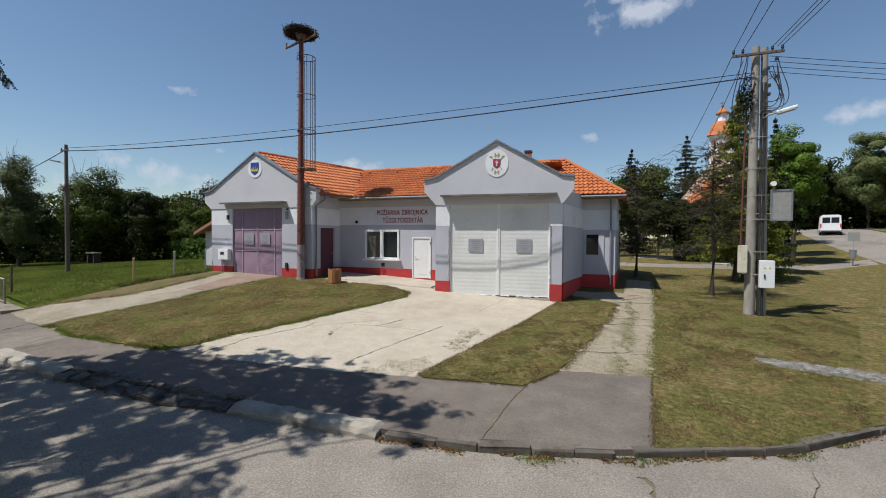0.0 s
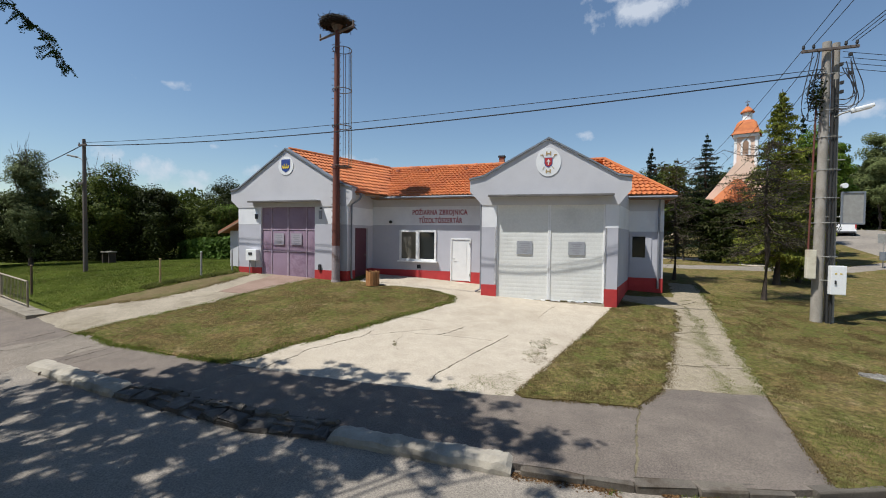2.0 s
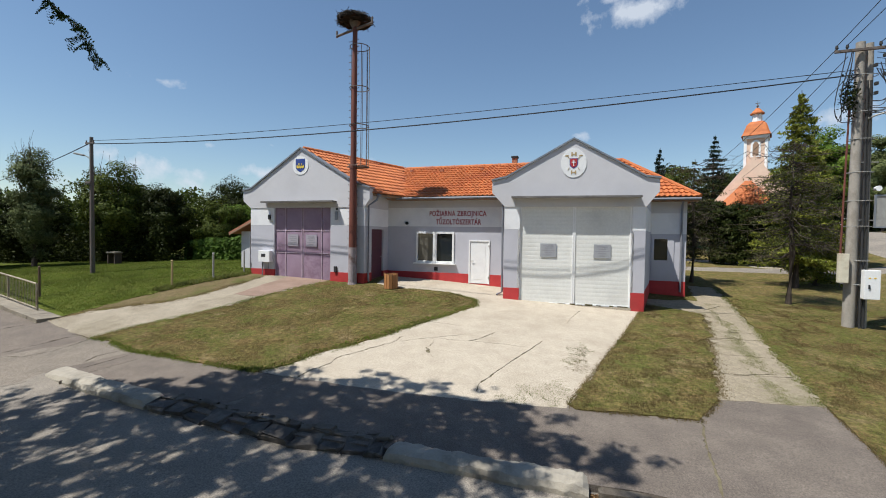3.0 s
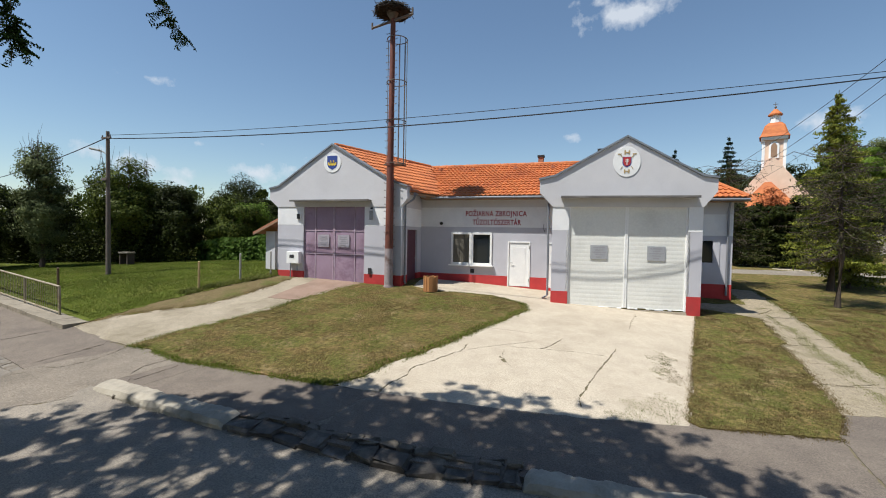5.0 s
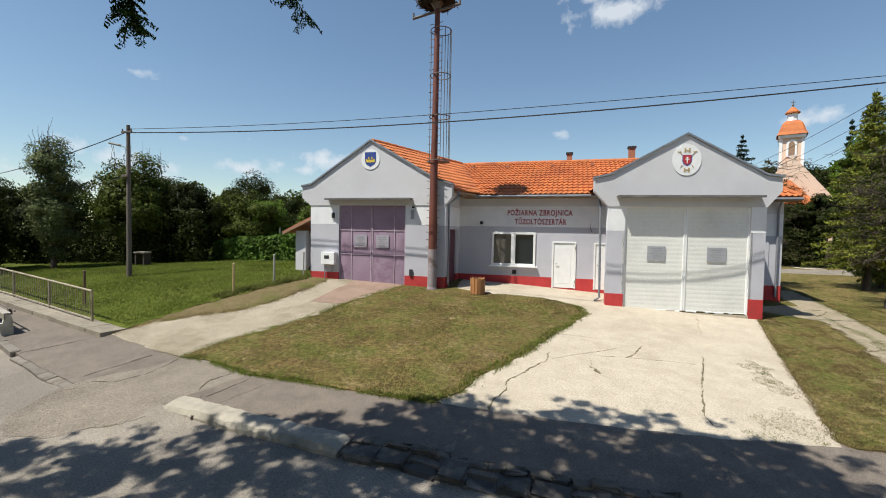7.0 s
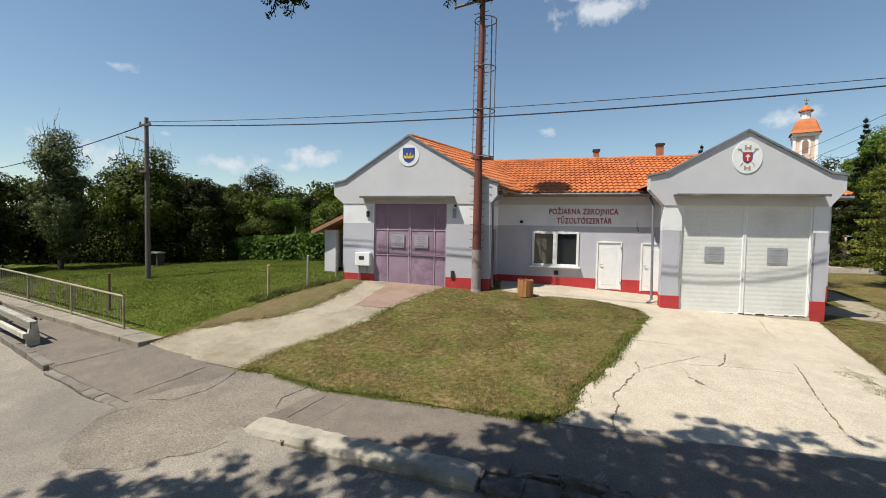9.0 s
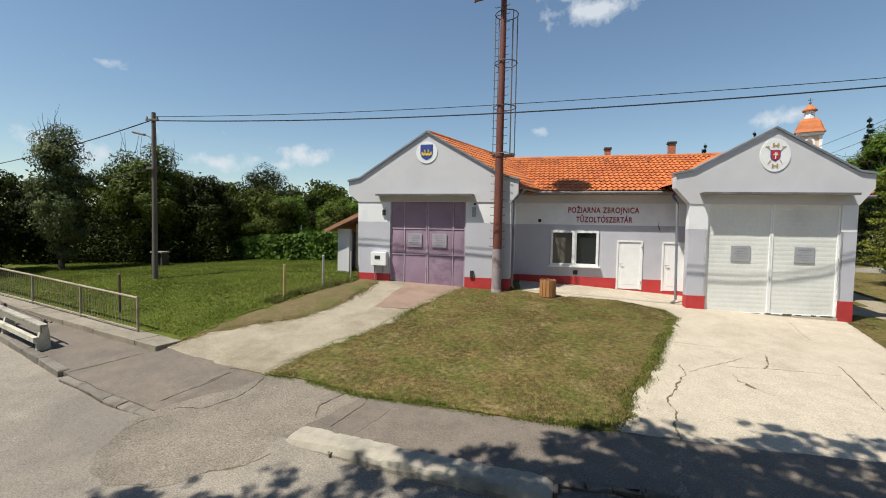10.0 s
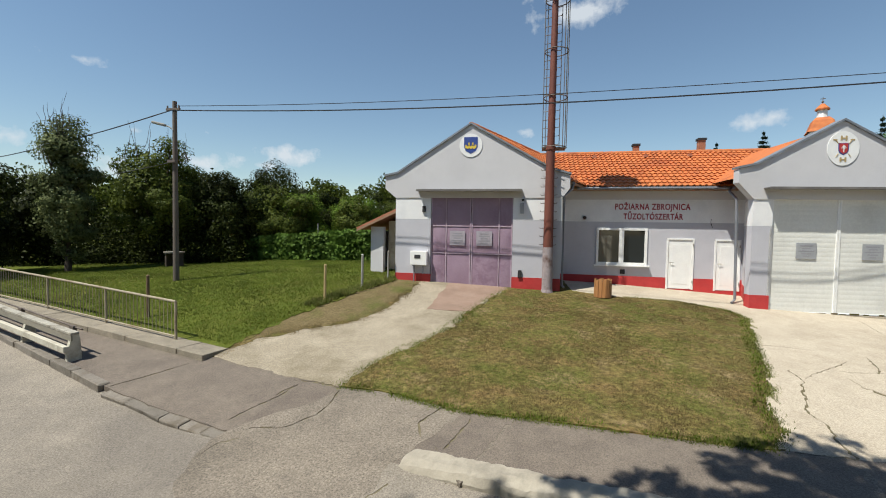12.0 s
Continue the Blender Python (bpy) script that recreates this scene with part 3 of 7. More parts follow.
def inside(x, y, poly):
    hit = False
    j = len(poly) - 1
    for i in range(len(poly)):
        xi, yi = poly[i]
        xj, yj = poly[j]
        if (yi > y) != (yj > y) and x < (xj - xi) * (y - yi) / (yj - yi) + xi:
            hit = not hit
        j = i
    return hit


HARD = ("patch", "slab", "asphalt", "apron", "drive", "path", "road")


def build_ground():
    rng = random.Random(7)
    pts, edges = [], []
    polys = {}
    shared = {}

    def put(p):
        key = (round(p[0], 3), round(p[1], 3))
        if key not in shared:
            shared[key] = len(pts)
            pts.append(Vector(key))
        return shared[key]

    for z, poly in ZONES.items():
        d = densify(poly, 0.16, RAGGED[z])
        polys[z] = [(p.x, p.y) for p in d]
        ids = [put(p) for p in d]
        edges += [(ids[i], ids[(i + 1) % len(ids)]) for i in range(len(ids)) if ids[i] != ids[(i + 1) % len(ids)]]
    crack_polys = []
    seam_polys = []
    for line, w in CRACKS + SEAMS:
        d = densify(line, 0.07, 0.018 if w in (0.05, 0.06) else 0.035, False)
        L, R = [], []
        for i, p in enumerate(d):
            t = (d[min(i + 1, len(d) - 1)] - d[max(i - 1, 0)]).normalized()
            s = Vector((-t.y, t.x)) * w * 0.3 * rng.uniform(0.15, 1.5)
            L.append(p + s)
            R.append(p - s)
        poly = L + R[::-1]
        crack_polys.append([(p.x, p.y) for p in poly])
        seam_polys.append((line, w) in SEAMS)
        ids = [put(p) for p in poly]
        edges += [(ids[i], ids[(i + 1) % len(ids)]) for i in range(len(ids))]
    for gx in np.arange(-32, 14, 0.55):
        for gy in np.arange(-3, 28, 0.55):
            put((gx + rng.uniform(-0.12, 0.12), gy + rng.uniform(-0.12, 0.12)))
    for gx in np.arange(-70, 90, 4.0):
        for gy in np.arange(-40, 130, 4.0):
            if not (-33 < gx < 15 and -4 < gy < 29):
                put((gx, gy))
    for gx in (-1500, -600, -250, 0, 250, 600, 1500):
        for gy in (-1500, -600, -250, 200, 400, 800, 1800):
            put((gx, gy))
    vs, _, fs, *_ = delaunay_2d_cdt(pts, edges, [], 0, 1e-4)
    boxes = [(min(x for x, y in c), max(x for x, y in c), min(y for x, y in c), max(y for x, y in c)) for c in crack_polys]
    faces = {k: [] for k in LIFT}
    order = ["patch", "slab", "asphalt", "apron", "drive", "path", "lane", "walk", "road", "meadow", "dirt"]

    def zone_at(x, y):
        if -71 < x < 38 and -7 < y < 96:
            for z in order:
                if inside(x, y, polys[z]):
                    return z
        return "grass"

    for f in fs:
        cx = sum(vs[i].x for i in f) / len(f)
        cy = sum(vs[i].y for i in f) / len(f)
        zone = "grass"
        for b, c, seam in zip(boxes, crack_polys, seam_polys):
            if b[0] < cx < b[1] and b[2] < cy < b[3] and inside(cx, cy, c):
                zone = "seam" if seam else "road_crack" if inside(cx, cy, polys["road"]) and not inside(cx, cy, polys["asphalt"]) else "crack"
                break
        else:
            zone = zone_at(cx, cy)
            if zone == "grass" and -24 < cx < 3 and 4 < cy < 10.5:
                # no slivers of lawn between two paved parts
                up, down = zone_at(cx, cy + 0.22), zone_at(cx, cy - 0.22)
                if up in HARD and down in HARD:
                    zone = down if down != "road" else up
        faces[zone].append(f)
    names = {"road": ("road", "pale worn asphalt street with cracks"), "asphalt": ("pavement", "grey asphalt pavement beside the street"), "apron": ("pavement_apron", "pale cracked concrete apron before the garage"), "drive": ("pavement_drive", "pale concrete driveway to the purple garage door"), "path": ("pavement_path", "old gravelly footpath overgrown with grass"), "lane": ("pavement_lane", "grey footway crossing the park"), "walk": ("pavement_walk", "pale footpath curving to the church"), "slab": ("pavement_slab", "reddish concrete slabs before the purple door"), "patch": ("pavement_patch", "rough brown-grey asphalt patch where the driveway crosses"), "crack": ("ground_cracks", "earth and weeds in cracks of paving"), "seam": ("pavement_seams", "pale gravelly filled seams across the pavement"), "road_crack": ("road_cracks", "dark cracks in the street asphalt"), "grass": ("ground", "short dry lawn, yellow and green"), "meadow": ("ground_meadow", "green rough meadow"), "dirt": ("ground_dirt", "strip of trodden brown earth beside the driveway")}
    for z, fl in faces.items():
        if not fl:
            continue
        idx, verts, out = {}, [], []
        drop = 0.13 if "crack" not in z else 0.0

        def vert(i, low=False):
            key = (i, low)
            if key not in idx:
                p = vs[i]
                lift = LIFT[z]
                if z in ("road", "road_crack", "patch"):
                    # the street rises flush to the driveway crossing
                    k = min(max((p.x + 18.3) / 2.95, 0), 1)
                    q = Vector((-18.3 + 2.95 * k, 6.93 - 0.43 * k))
                    ramp = 0.04 + 0.96 * min(1.0, (p - q).length / 1.6)
                    lift = -0.1 * ramp * (p.y < q.y) + 0.003 if z == "patch" else lift * ramp
                h = land(p.x, p.y) + lift - (drop if low else 0)
                if not low and z in ("grass", "meadow", "road", "drive") and -34 < p.x < 16 and -4 < p.y < 30:
                    h += 0.02 * noise.noise((p.x * 0.8, p.y * 0.8, 0.3))
                idx[key] = len(verts)
                verts.append((p.x, p.y, h))
            return idx[key]

        count = {}
        for f in fl:
            for a, b in zip(f, f[1:] + f[:1]):
                count[(a, b)] = count.get((a, b), 0) + 1
            out.append([vert(i) for i in f])
        if drop:
            for (a, b) in list(count):
                if (b, a) not in count:
                    out.append([vert(b), vert(a), vert(a, True), vert(b, True)])
        ob = raw(names[z][0], verts, out, LOOK[z], smooth=False)
        tagged(ob, names[z][1], "ground", kind="structure")


build_ground()


# ---------------------------------------------------------------- kerbs
def kerb_run(name, label, pts, size, length, material, rng, lift=0.0, rough=0.02, tilt=0.0):
    """A row of single stones along the points."""
    top = thing(name, label, "kerb", kind="structure")
    line = densify(pts, 0.05, 0.0, False)
    i = 0
    while i < len(line) - 2:
        L = length * rng.uniform(0.75, 1.3)
        a = line[i]
        k = i + 1
        while k < len(line) - 1 and (line[k] - a).length < L:
            k += 1
        b = line[k]
        i = k
        d = (b - a)
        if d.length < 0.1:
            continue
        w, h = size
        bm = nb()
        box(bm, -d.length / 2 + 0.004, d.length / 2 - 0.004, -w / 2, w / 2, -0.22, h, 0.025)
        for v in bm.verts:
            v.co += Vector((rng.uniform(-1, 1), rng.uniform(-1, 1), rng.uniform(-1, 1))) * rough
        mid = (a + b) / 2
        ob = part("kerb_stone", bm, material, top)
        z0, z1 = land(a.x, a.y), land(b.x, b.y)
        ob.matrix_world = Matrix.Translation((mid.x, mid.y, (z0 + z1) / 2 + lift + rng.uniform(-rough, rough))) @ Euler((tilt, -math.atan2(z1 - z0, d.length), math.atan2(d.y, d.x))).to_matrix().to_4x4()
    return top


def rough_kerb(name, label, a, b, w, h, material):
    """A long lump of whitewashed concrete laid along the kerb."""
    bm = nb()
    a, b = Vector(a), Vector(b)
    n = 80
    d = (b - a).normalized()
    s = Vector((-d.y, d.x))
    rings = []
    prof = [(-0.5, -0.2), (-0.5, 0.35), (-0.38, 0.82), (-0.1, 1.0), (0.2, 1.0), (0.42, 0.9), (0.5, 0.55), (0.5, -0.2)]
    for i in range(n + 1):
        p = a + (b - a) * i / n
        end = min(1.0, 0.55 + min(i, n - i) * 0.2)
        ring = []
        for k, (u, q) in enumerate(prof):
            j = noise.noise((p.x * 2.3, p.y * 2.3, k * 0.9)) * 0.028 + noise.noise((p.x * 7, p.y * 7, k * 1.9)) * 0.018 + noise.noise((p.x * 19, p.y * 19, k * 2.7)) * 0.009
            c = p + s * (u * w * (0.9 + 0.1 * end) + j)
            ring.append(bm.verts.new((c.x, c.y, land(c.x, c.y) - 0.09 + q * h * end + (j if q > 0 else -0.15))))
        rings.append(ring)
    for r0, r1 in zip(rings, rings[1:]):
        for k in range(len(prof) - 1):
            bm.faces.new((r0[k], r0[k + 1], r1[k + 1], r1[k]))
    bm.faces.new(rings[0])
    bm.faces.new(rings[-1][::-1])
    bmesh.ops.recalc_face_normals(bm, faces=bm.faces[:])
    ob = part(name, bm, material)
    return tagged(ob, label, "kerb", kind="structure")


RK = random.Random(5)
rough_kerb("kerb_lump", "whitewashed lumpy concrete kerb at the street edge", (-15.22, 6.6), (-10.98, 5.9), 0.42, 0.16, "kerb_white")
rough_kerb("kerb_lump", "whitewashed lumpy concrete kerb at the street edge", (-6.05, 5.8), (-3.22, 5.92), 0.4, 0.15, "kerb_white")
kerb_run("kerb_dark", "row of dark broken kerb stones", [(-10.9, 5.84), (-9.2, 5.66), (-7.6, 5.62), (-6.1, 5.78)], (0.3, 0.03), 0.42, "kerb_stone", RK, lift=-0.03, rough=0.045, tilt=0.22)
kerb_run("kerb_rubble", "broken crumbling edge of asphalt behind the kerb stones", [(-10.8, 6.06), (-9.2, 5.9), (-7.6, 5.86), (-6.1, 6.0)], (0.17, 0.045), 0.26, "kerb_worn", RK, lift=-0.01, rough=0.035)
kerb_run("kerb_grey", "grey kerb stones flush with the pavement", [(-3.1, 5.9), (-1.62, 6.05), (0.19, 6.57)], (0.2, 0.0), 0.75, "kerb_worn", RK, rough=0.012)
kerb_run("kerb_grey", "grey kerb stones along the lawn", [(0.45, 6.7), (0.75, 6.83), (1.9, 7.38), (2.69, 7.77), (3.5, 8.48), (4.5, 9.3), (8.2, 14.8), (14, 25.5)], (0.17, 0.012), 0.8, "kerb_worn", RK, rough=0.012)
kerb_run("kerb_flush", "small flush kerb blocks sloping to the street", [(-21.8, 7.8), (-20.9, 7.62), (-19.4, 7.18), (-18.1, 6.87)], (0.42, 0.0), 0.6, "kerb_pale", RK, lift=-0.025, rough=0.01, tilt=0.16)
kerb_run("kerb_bench", "grey concrete kerb beneath the bench", [(-48, 14.0), (-35, 11.2), (-27.3, 9.45), (-23.9, 8.4), (-22.0, 7.83)], (0.2, 0.05), 1.0, "kerb_pale", RK, rough=0.016)
kerb_run("rail_plinth", "weathered concrete strip under the railing", [(-48, 14.76), (-35, 12.3), (-22.4, 9.89), (-20.82, 9.58)], (0.74, 0.085), 2.0, "strip", RK, rough=0.006)


# ---------------------------------------------------------------- fire station
ST = thing("fire_station", "grey plastered fire station with orange tile roof", "building")
L0, L1, LY = -18.68, -12.55, 16.5      # left wing: wall ends and front
LD = (-17.3, -14.25, 0.56, 3.88)       # its garage door
CY = 18.77                             # middle wall
MR = Matrix.Translation((-6.51, 16.70, 0)) @ Matrix.Rotation(math.atan(0.09), 4, "Z")
RU = 5.08
RD = (0.6, 4.62, 0.14, 3.95)


def banded(prefix, u0, u1, y0, y1, zs, holes, parent, m=None, low=-0.3):
    """A plastered wall in its painted courses: plinth, grey, white band, upper grey."""
    red, grey, white, top = zs
    for nm, a, b, mt, proud in ((prefix + "_plinth", low, red, "red", 0.012), (prefix + "_wall", red, grey, "plaster_dark", 0.0), (prefix + "_band", grey, white, "band", 0.003), (prefix + "_upper_wall", white, top, "plaster", 0.0)):
        cuts = [o for o in holes if o[2] <= a + 0.05 and o[3] >= b - 1e-3]
        ends = [u0] + [v for o in sorted(cuts) for v in (o[0], o[1])] + [u1]
        for p, q in zip(ends[::2], ends[1::2]):
            ob = part(nm, panel(p, q, a, b, y0 - proud, y1, holes), mt, parent)
            if m:
                ob.matrix_world = m


def gable_front(parent, u0, u1, tip0, tip1, z_wall, z_tip, z_tipb, kink0, kink1, apex, y, holes, m=None):
    """The shaped parapet above a garage with its sheet-metal coping."""
    bm = nb()
    prism(bm, [(u0, z_wall), (tip0, z_tipb), (tip0, z_tip), (kink0[0], kink0[1]), apex, (kink1[0], kink1[1]), (tip1, z_tip), (tip1, z_tipb), (u1, z_wall)], y - 0.03, y + 0.3)
    ob = part("gable", bm, "plaster", parent)
    if m:
        ob.matrix_world = m
    line = [(tip0 - 0.03, z_tip), kink0, apex, kink1, (tip1 + 0.03, z_tip)]
    bm = nb()
    prism(bm, [(x, z + 0.005) for x, z in line] + [(x, z + 0.075) for x, z in line[::-1]], y - 0.09, y + 0.36)
    ob = part("coping", bm, "coping", parent, "grey sheet-metal coping")
    if m:
        ob.matrix_world = m


# left wing
banded("front", L0, L1, LY, LY + 0.3, (1.0, 3.06, 3.86, 3.862), [LD], ST)
gable_front(ST, L0, L1, -19.1, -12.3, 3.86, 4.66, 4.2, (-18.62, 4.76), (-12.95, 4.86), (-15.83, 6.52), LY, [])
side = Matrix.Translation((L1, LY + 0.3, 0)) @ Matrix.Rotation(math.radians(90), 4, "Z")
PD = (0.35, 1.5, 0.62, 2.93)
banded("side", 0, CY - LY - 0.3, 0, 0.28, (1.0, 3.06, 3.86, 4.5), [PD], ST, side)
side2 = Matrix.Translation((L0 + 0.3, LY + 0.3, 0)) @ Matrix.Rotation(math.radians(90), 4, "Z")
banded("side", 0, 8.0, 0, 0.28, (1.0, 3.06, 3.86, 4.5), [], ST, side2)
# right wing
banded("front", 0, RU, 0, 0.3, (0.70, 2.97, 3.84, 3.842), [RD], ST, MR)
gable_front(ST, 0, RU, -0.49, RU + 0.42, 3.84, 4.83, 4.38, (0.05, 4.95), (RU - 0.05, 4.9), (2.53, 6.33), 0, [], MR)


def wall_between(a, b, zs, prefix="side", holes=(), thick=0.28):
    a, b = Vector((a[0], a[1], 0)), Vector((b[0], b[1], 0))
    d = b - a
    m = Matrix.Translation(a) @ Matrix.Rotation(math.atan2(d.y, d.x), 4, "Z")
    banded(prefix, 0, d.length, 0, thick, zs, holes, ST, m)


wall_between((-5.88, 18.77), (-6.47, 16.98), (0.85, 3.0, 3.86, 4.5))
wall_between((-1.42, 17.42), (-0.85, 21.0), (0.75, 2.97, 3.84, 4.45))
# middle
WIN = (-11.08, -9.2, 1.42, 2.86)
WD1 = (-8.5, -7.54, 0.55, 2.5)
WD2 = (-6.84, -5.96, 0.55, 2.48)
banded("middle", L1 - 0.05, -5.8, CY, CY + 0.3, (0.98, 3.1, 3.97, 4.45), [WIN, WD1, WD2], ST)
# set-back right end, with its own window
RW = (-0.8, 0.08, 1.0, 2.8)
banded("end", -0.95, 0.55, 21.0, 21.3, (0.85, 2.9, 3.8, 4.4), [RW], ST)
wall_between((0.55, 21.0), (1.0, 28.0), (0.85, 2.9, 3.8, 4.4))


# doors, windows and fittings of the station
def garage_left():
    u0, u1, z0, z1 = LD
    y = LY + 0.09
    leafw = (u1 - u0) / 2
    rails = (z0, 1.8, 2.82, z1)
    inner = (-16.72, -14.75)
    for k in range(2):
        a, b = u0 + k * leafw + 0.01, u0 + (k + 1) * leafw - 0.01
        bm = nb()
        box(bm, a, b, y, y + 0.06, z0, z1)
        lf = part("garage_door_leaf", bm, "purple", ST, "faded purple steel garage door leaf")
        split = inner[k]
        for r0, r1 in zip(rails, rails[1:]):
            for c0, c1 in ((a, split), (split, b)):
                # pressed sheet panel, slightly domed
                bm = nb()
                n = 5
                g = [[bm.verts.new((c0 + 0.04 + (c1 - c0 - 0.08) * i / n, y - 0.012 - 0.03 * math.sin(math.pi * i / n) * math.sin(math.pi * j / n) * (0.6 + 0.6 * random.random()), r0 + 0.04 + (r1 - r0 - 0.08) * j / n)) for j in range(n + 1)] for i in range(n + 1)]
                for i in range(n):
                    for j in range(n):
                        bm.faces.new((g[i][j], g[i + 1][j], g[i + 1][j + 1], g[i][j + 1]))
                part("sheet_panel", bm, "purple", lf, smooth=True)
        bm = nb()
        for x in (a, split - 0.02, b - 0.045):
            box(bm, x, x + 0.045, y - 0.035, y, z0, z1)
        for z in rails:
            box(bm, a, b, y - 0.033, y, z - 0.022 if z > z0 else z, z + 0.022 if z < z1 else z)
        part("door_frame", bm, "purple_rail", lf)
        px = (-16.28, -15.28)[k]
        bm = nb()
        box(bm, px - 0.29, px + 0.29, y - 0.062, y - 0.05, 2.1, 2.64)
        pl = part("notice_plate", bm, "pale_plate", lf, "pale notice plate with unreadable lines")
        bm = nb()
        for q in range(5):
            w = (0.16, 0.2, 0.13, 0.22, 0.12)[q]
            box(bm, px - w, px + w, y - 0.066, y - 0.062, 2.52 - q * 0.085, 2.56 - q * 0.085)
        part("text_bar", bm, "plate_text", pl)
    bm = nb()
    box(bm, u0 - 0.03, u1 + 0.03, LY + 0.2, LY + 0.26, 0.5, z1)
    part("door_backing", bm, "dark", ST)


def canopy(u0, u1, z, y, m=None):
    bm = nb()
    box(bm, u0, u1, y - 0.35, y, z - 0.035, z + 0.012, 0.008)
    box(bm, u0, u1, y - 0.365, y - 0.345, z - 0.06, z + 0.02, 0.006)
    ob = part("canopy", bm, "canopy", ST, "thin grey canopy over the garage door")
    if m:
        ob.matrix_world = m


def garage_right():
    u0, u1, z0, z1 = RD
    leafw = (u1 - u0) / 2
    y = 0.08
    for k in range(2):
        a, b = u0 + k * leafw, u0 + (k + 1) * leafw
        rng = random.Random(k + 3)
        bm = nb()
        # thin pressed ribs across the sheet, slightly wavy
        n, mseg = 74, 10
        rows = []
        for j in range(n + 1):
            z = z0 + 0.04 + (z1 - z0 - 0.08) * j / n
            rows.append([bm.verts.new((a + (b - a) * i / mseg, y + (0.0022 if j % 3 == 0 else 0.0) + 0.007 * noise.noise((i * 0.5 + k * 7, z * 1.6, 0)), z)) for i in range(mseg + 1)])
        for r0, r1 in zip(rows, rows[1:]):
            for i in range(mseg):
                bm.faces.new((r0[i], r0[i + 1], r1[i + 1], r1[i]))
        lf = part("garage_door_leaf", bm, "door_grey", ST, "pale ribbed steel garage door leaf")
        lf.matrix_world = MR
        bm = nb()
        for x in (a + 0.005, b - 0.055):
            box(bm, x, x + 0.05, y - 0.03, y + 0.01, z0, z1, 0.004)
        box(bm, a, b, y - 0.025, y + 0.01, z1 - 0.05, z1, 0.004)
        box(bm, a, b, y - 0.025, y + 0.01, z0, z0 + 0.05, 0.004)
        part("door_frame", bm, "white", lf)
        px = (1.68, 3.62)[k]
        bm = nb()
        box(bm, px - 0.3, px + 0.3, y - 0.03, y - 0.016, 1.93, 2.44)
        pl = part("notice_plate", bm, "plate", lf, "grey notice plate with unreadable lines")
        bm = nb()
        for q in range(5):
            w = (0.2, 0.13, 0.24, 0.15, 0.1)[q]
            box(bm, px - w, px + w, y - 0.034, y - 0.03, 2.34 - q * 0.085, 2.37 - q * 0.085)
        part("text_bar", bm, "plate_text", pl)
        for z in (0.9, 2.1, 3.3):
            bm = nb()
            hx = (a - 0.02, b + 0.02)[k]
            cyl(bm, (hx, y - 0.04, z), (hx, y - 0.04, z + 0.16), 0.025)
            part("hinge", bm, "white", lf)
    bm = nb()
    for x in (u0 - 0.08, u1):
        box(bm, x, x + 0.08, 0.0, 0.2, z0, z1 + 0.06, 0.005)
    box(bm, u0 - 0.08, u1 + 0.08, 0.0, 0.2, z1, z1 + 0.07, 0.005)
    fr = part("door_surround", bm, "white", ST)
    fr.matrix_world = MR
    bm = nb()
    box(bm, u0 - 0.05, u1 + 0.05, 0.22, 0.28, -0.1, z1)
    part("door_backing", bm, "dark", ST).matrix_world = MR
    bm = nb()
    box(bm, u0 - 0.02, u1 + 0.02, -0.03, 0.3, -0.2, z0, 0.01)
    part("threshold", bm, "concrete", ST).matrix_world = MR
    # brown strips along the door foot: its dirty edge and the dark gap, coloured in
    rng = random.Random(8)
    u = u0 + 0.02
    while u < u1 - 0.15:
        w = rng.uniform(0.12, 0.5)
        bm = box(nb(), u, min(u + w, u1), y - 0.035, y - 0.026, z0 + 0.005, z0 + rng.uniform(0.025, 0.06))
        part("door_seal", bm, "dirt", ST, "brown strip for the dirty edge and dark gap under the door").matrix_world = MR
        u += w + rng.uniform(0.02, 0.3)


def white_door(o, name_label):
    u0, u1, z0, z1 = o
    bm = nb()
    for x in (u0, u1 - 0.06):
        box(bm, x, x + 0.06, CY - 0.035, CY + 0.12, z0, z1, 0.004)
    box(bm, u0, u1, CY - 0.033, CY + 0.12, z1 - 0.06, z1, 0.004)
    d = part("door", bm, "white", ST, name_label)
    bm = nb()
    box(bm, u0 + 0.065, u1 - 0.065, CY - 0.005, CY + 0.05, z0 + 0.02, z1 - 0.065, 0.006)
    box(bm, u0 + 0.2, u1 - 0.2, CY - 0.012, CY, z0 + 0.2, z1 - 0.25, 0.006)
    part("door_leaf", bm, "white", d)
    bm = nb()
    cyl(bm, (u0 + 0.13, CY - 0.06, z0 + 1.02), (u0 + 0.25, CY - 0.06, z0 + 1.02), 0.012)
    cyl(bm, (u0 + 0.13, CY - 0.06, z0 + 1.02), (u0 + 0.13, CY, z0 + 1.02), 0.012)
    part("door_handle", bm, "galv", d)
    for z in (z0 + 0.25, z1 - 0.3):
        bm = nb()
        cyl(bm, (u1 - 0.04, CY - 0.05, z), (u1 - 0.04, CY - 0.05, z + 0.1), 0.018)
        part("hinge", bm, "galv", d)


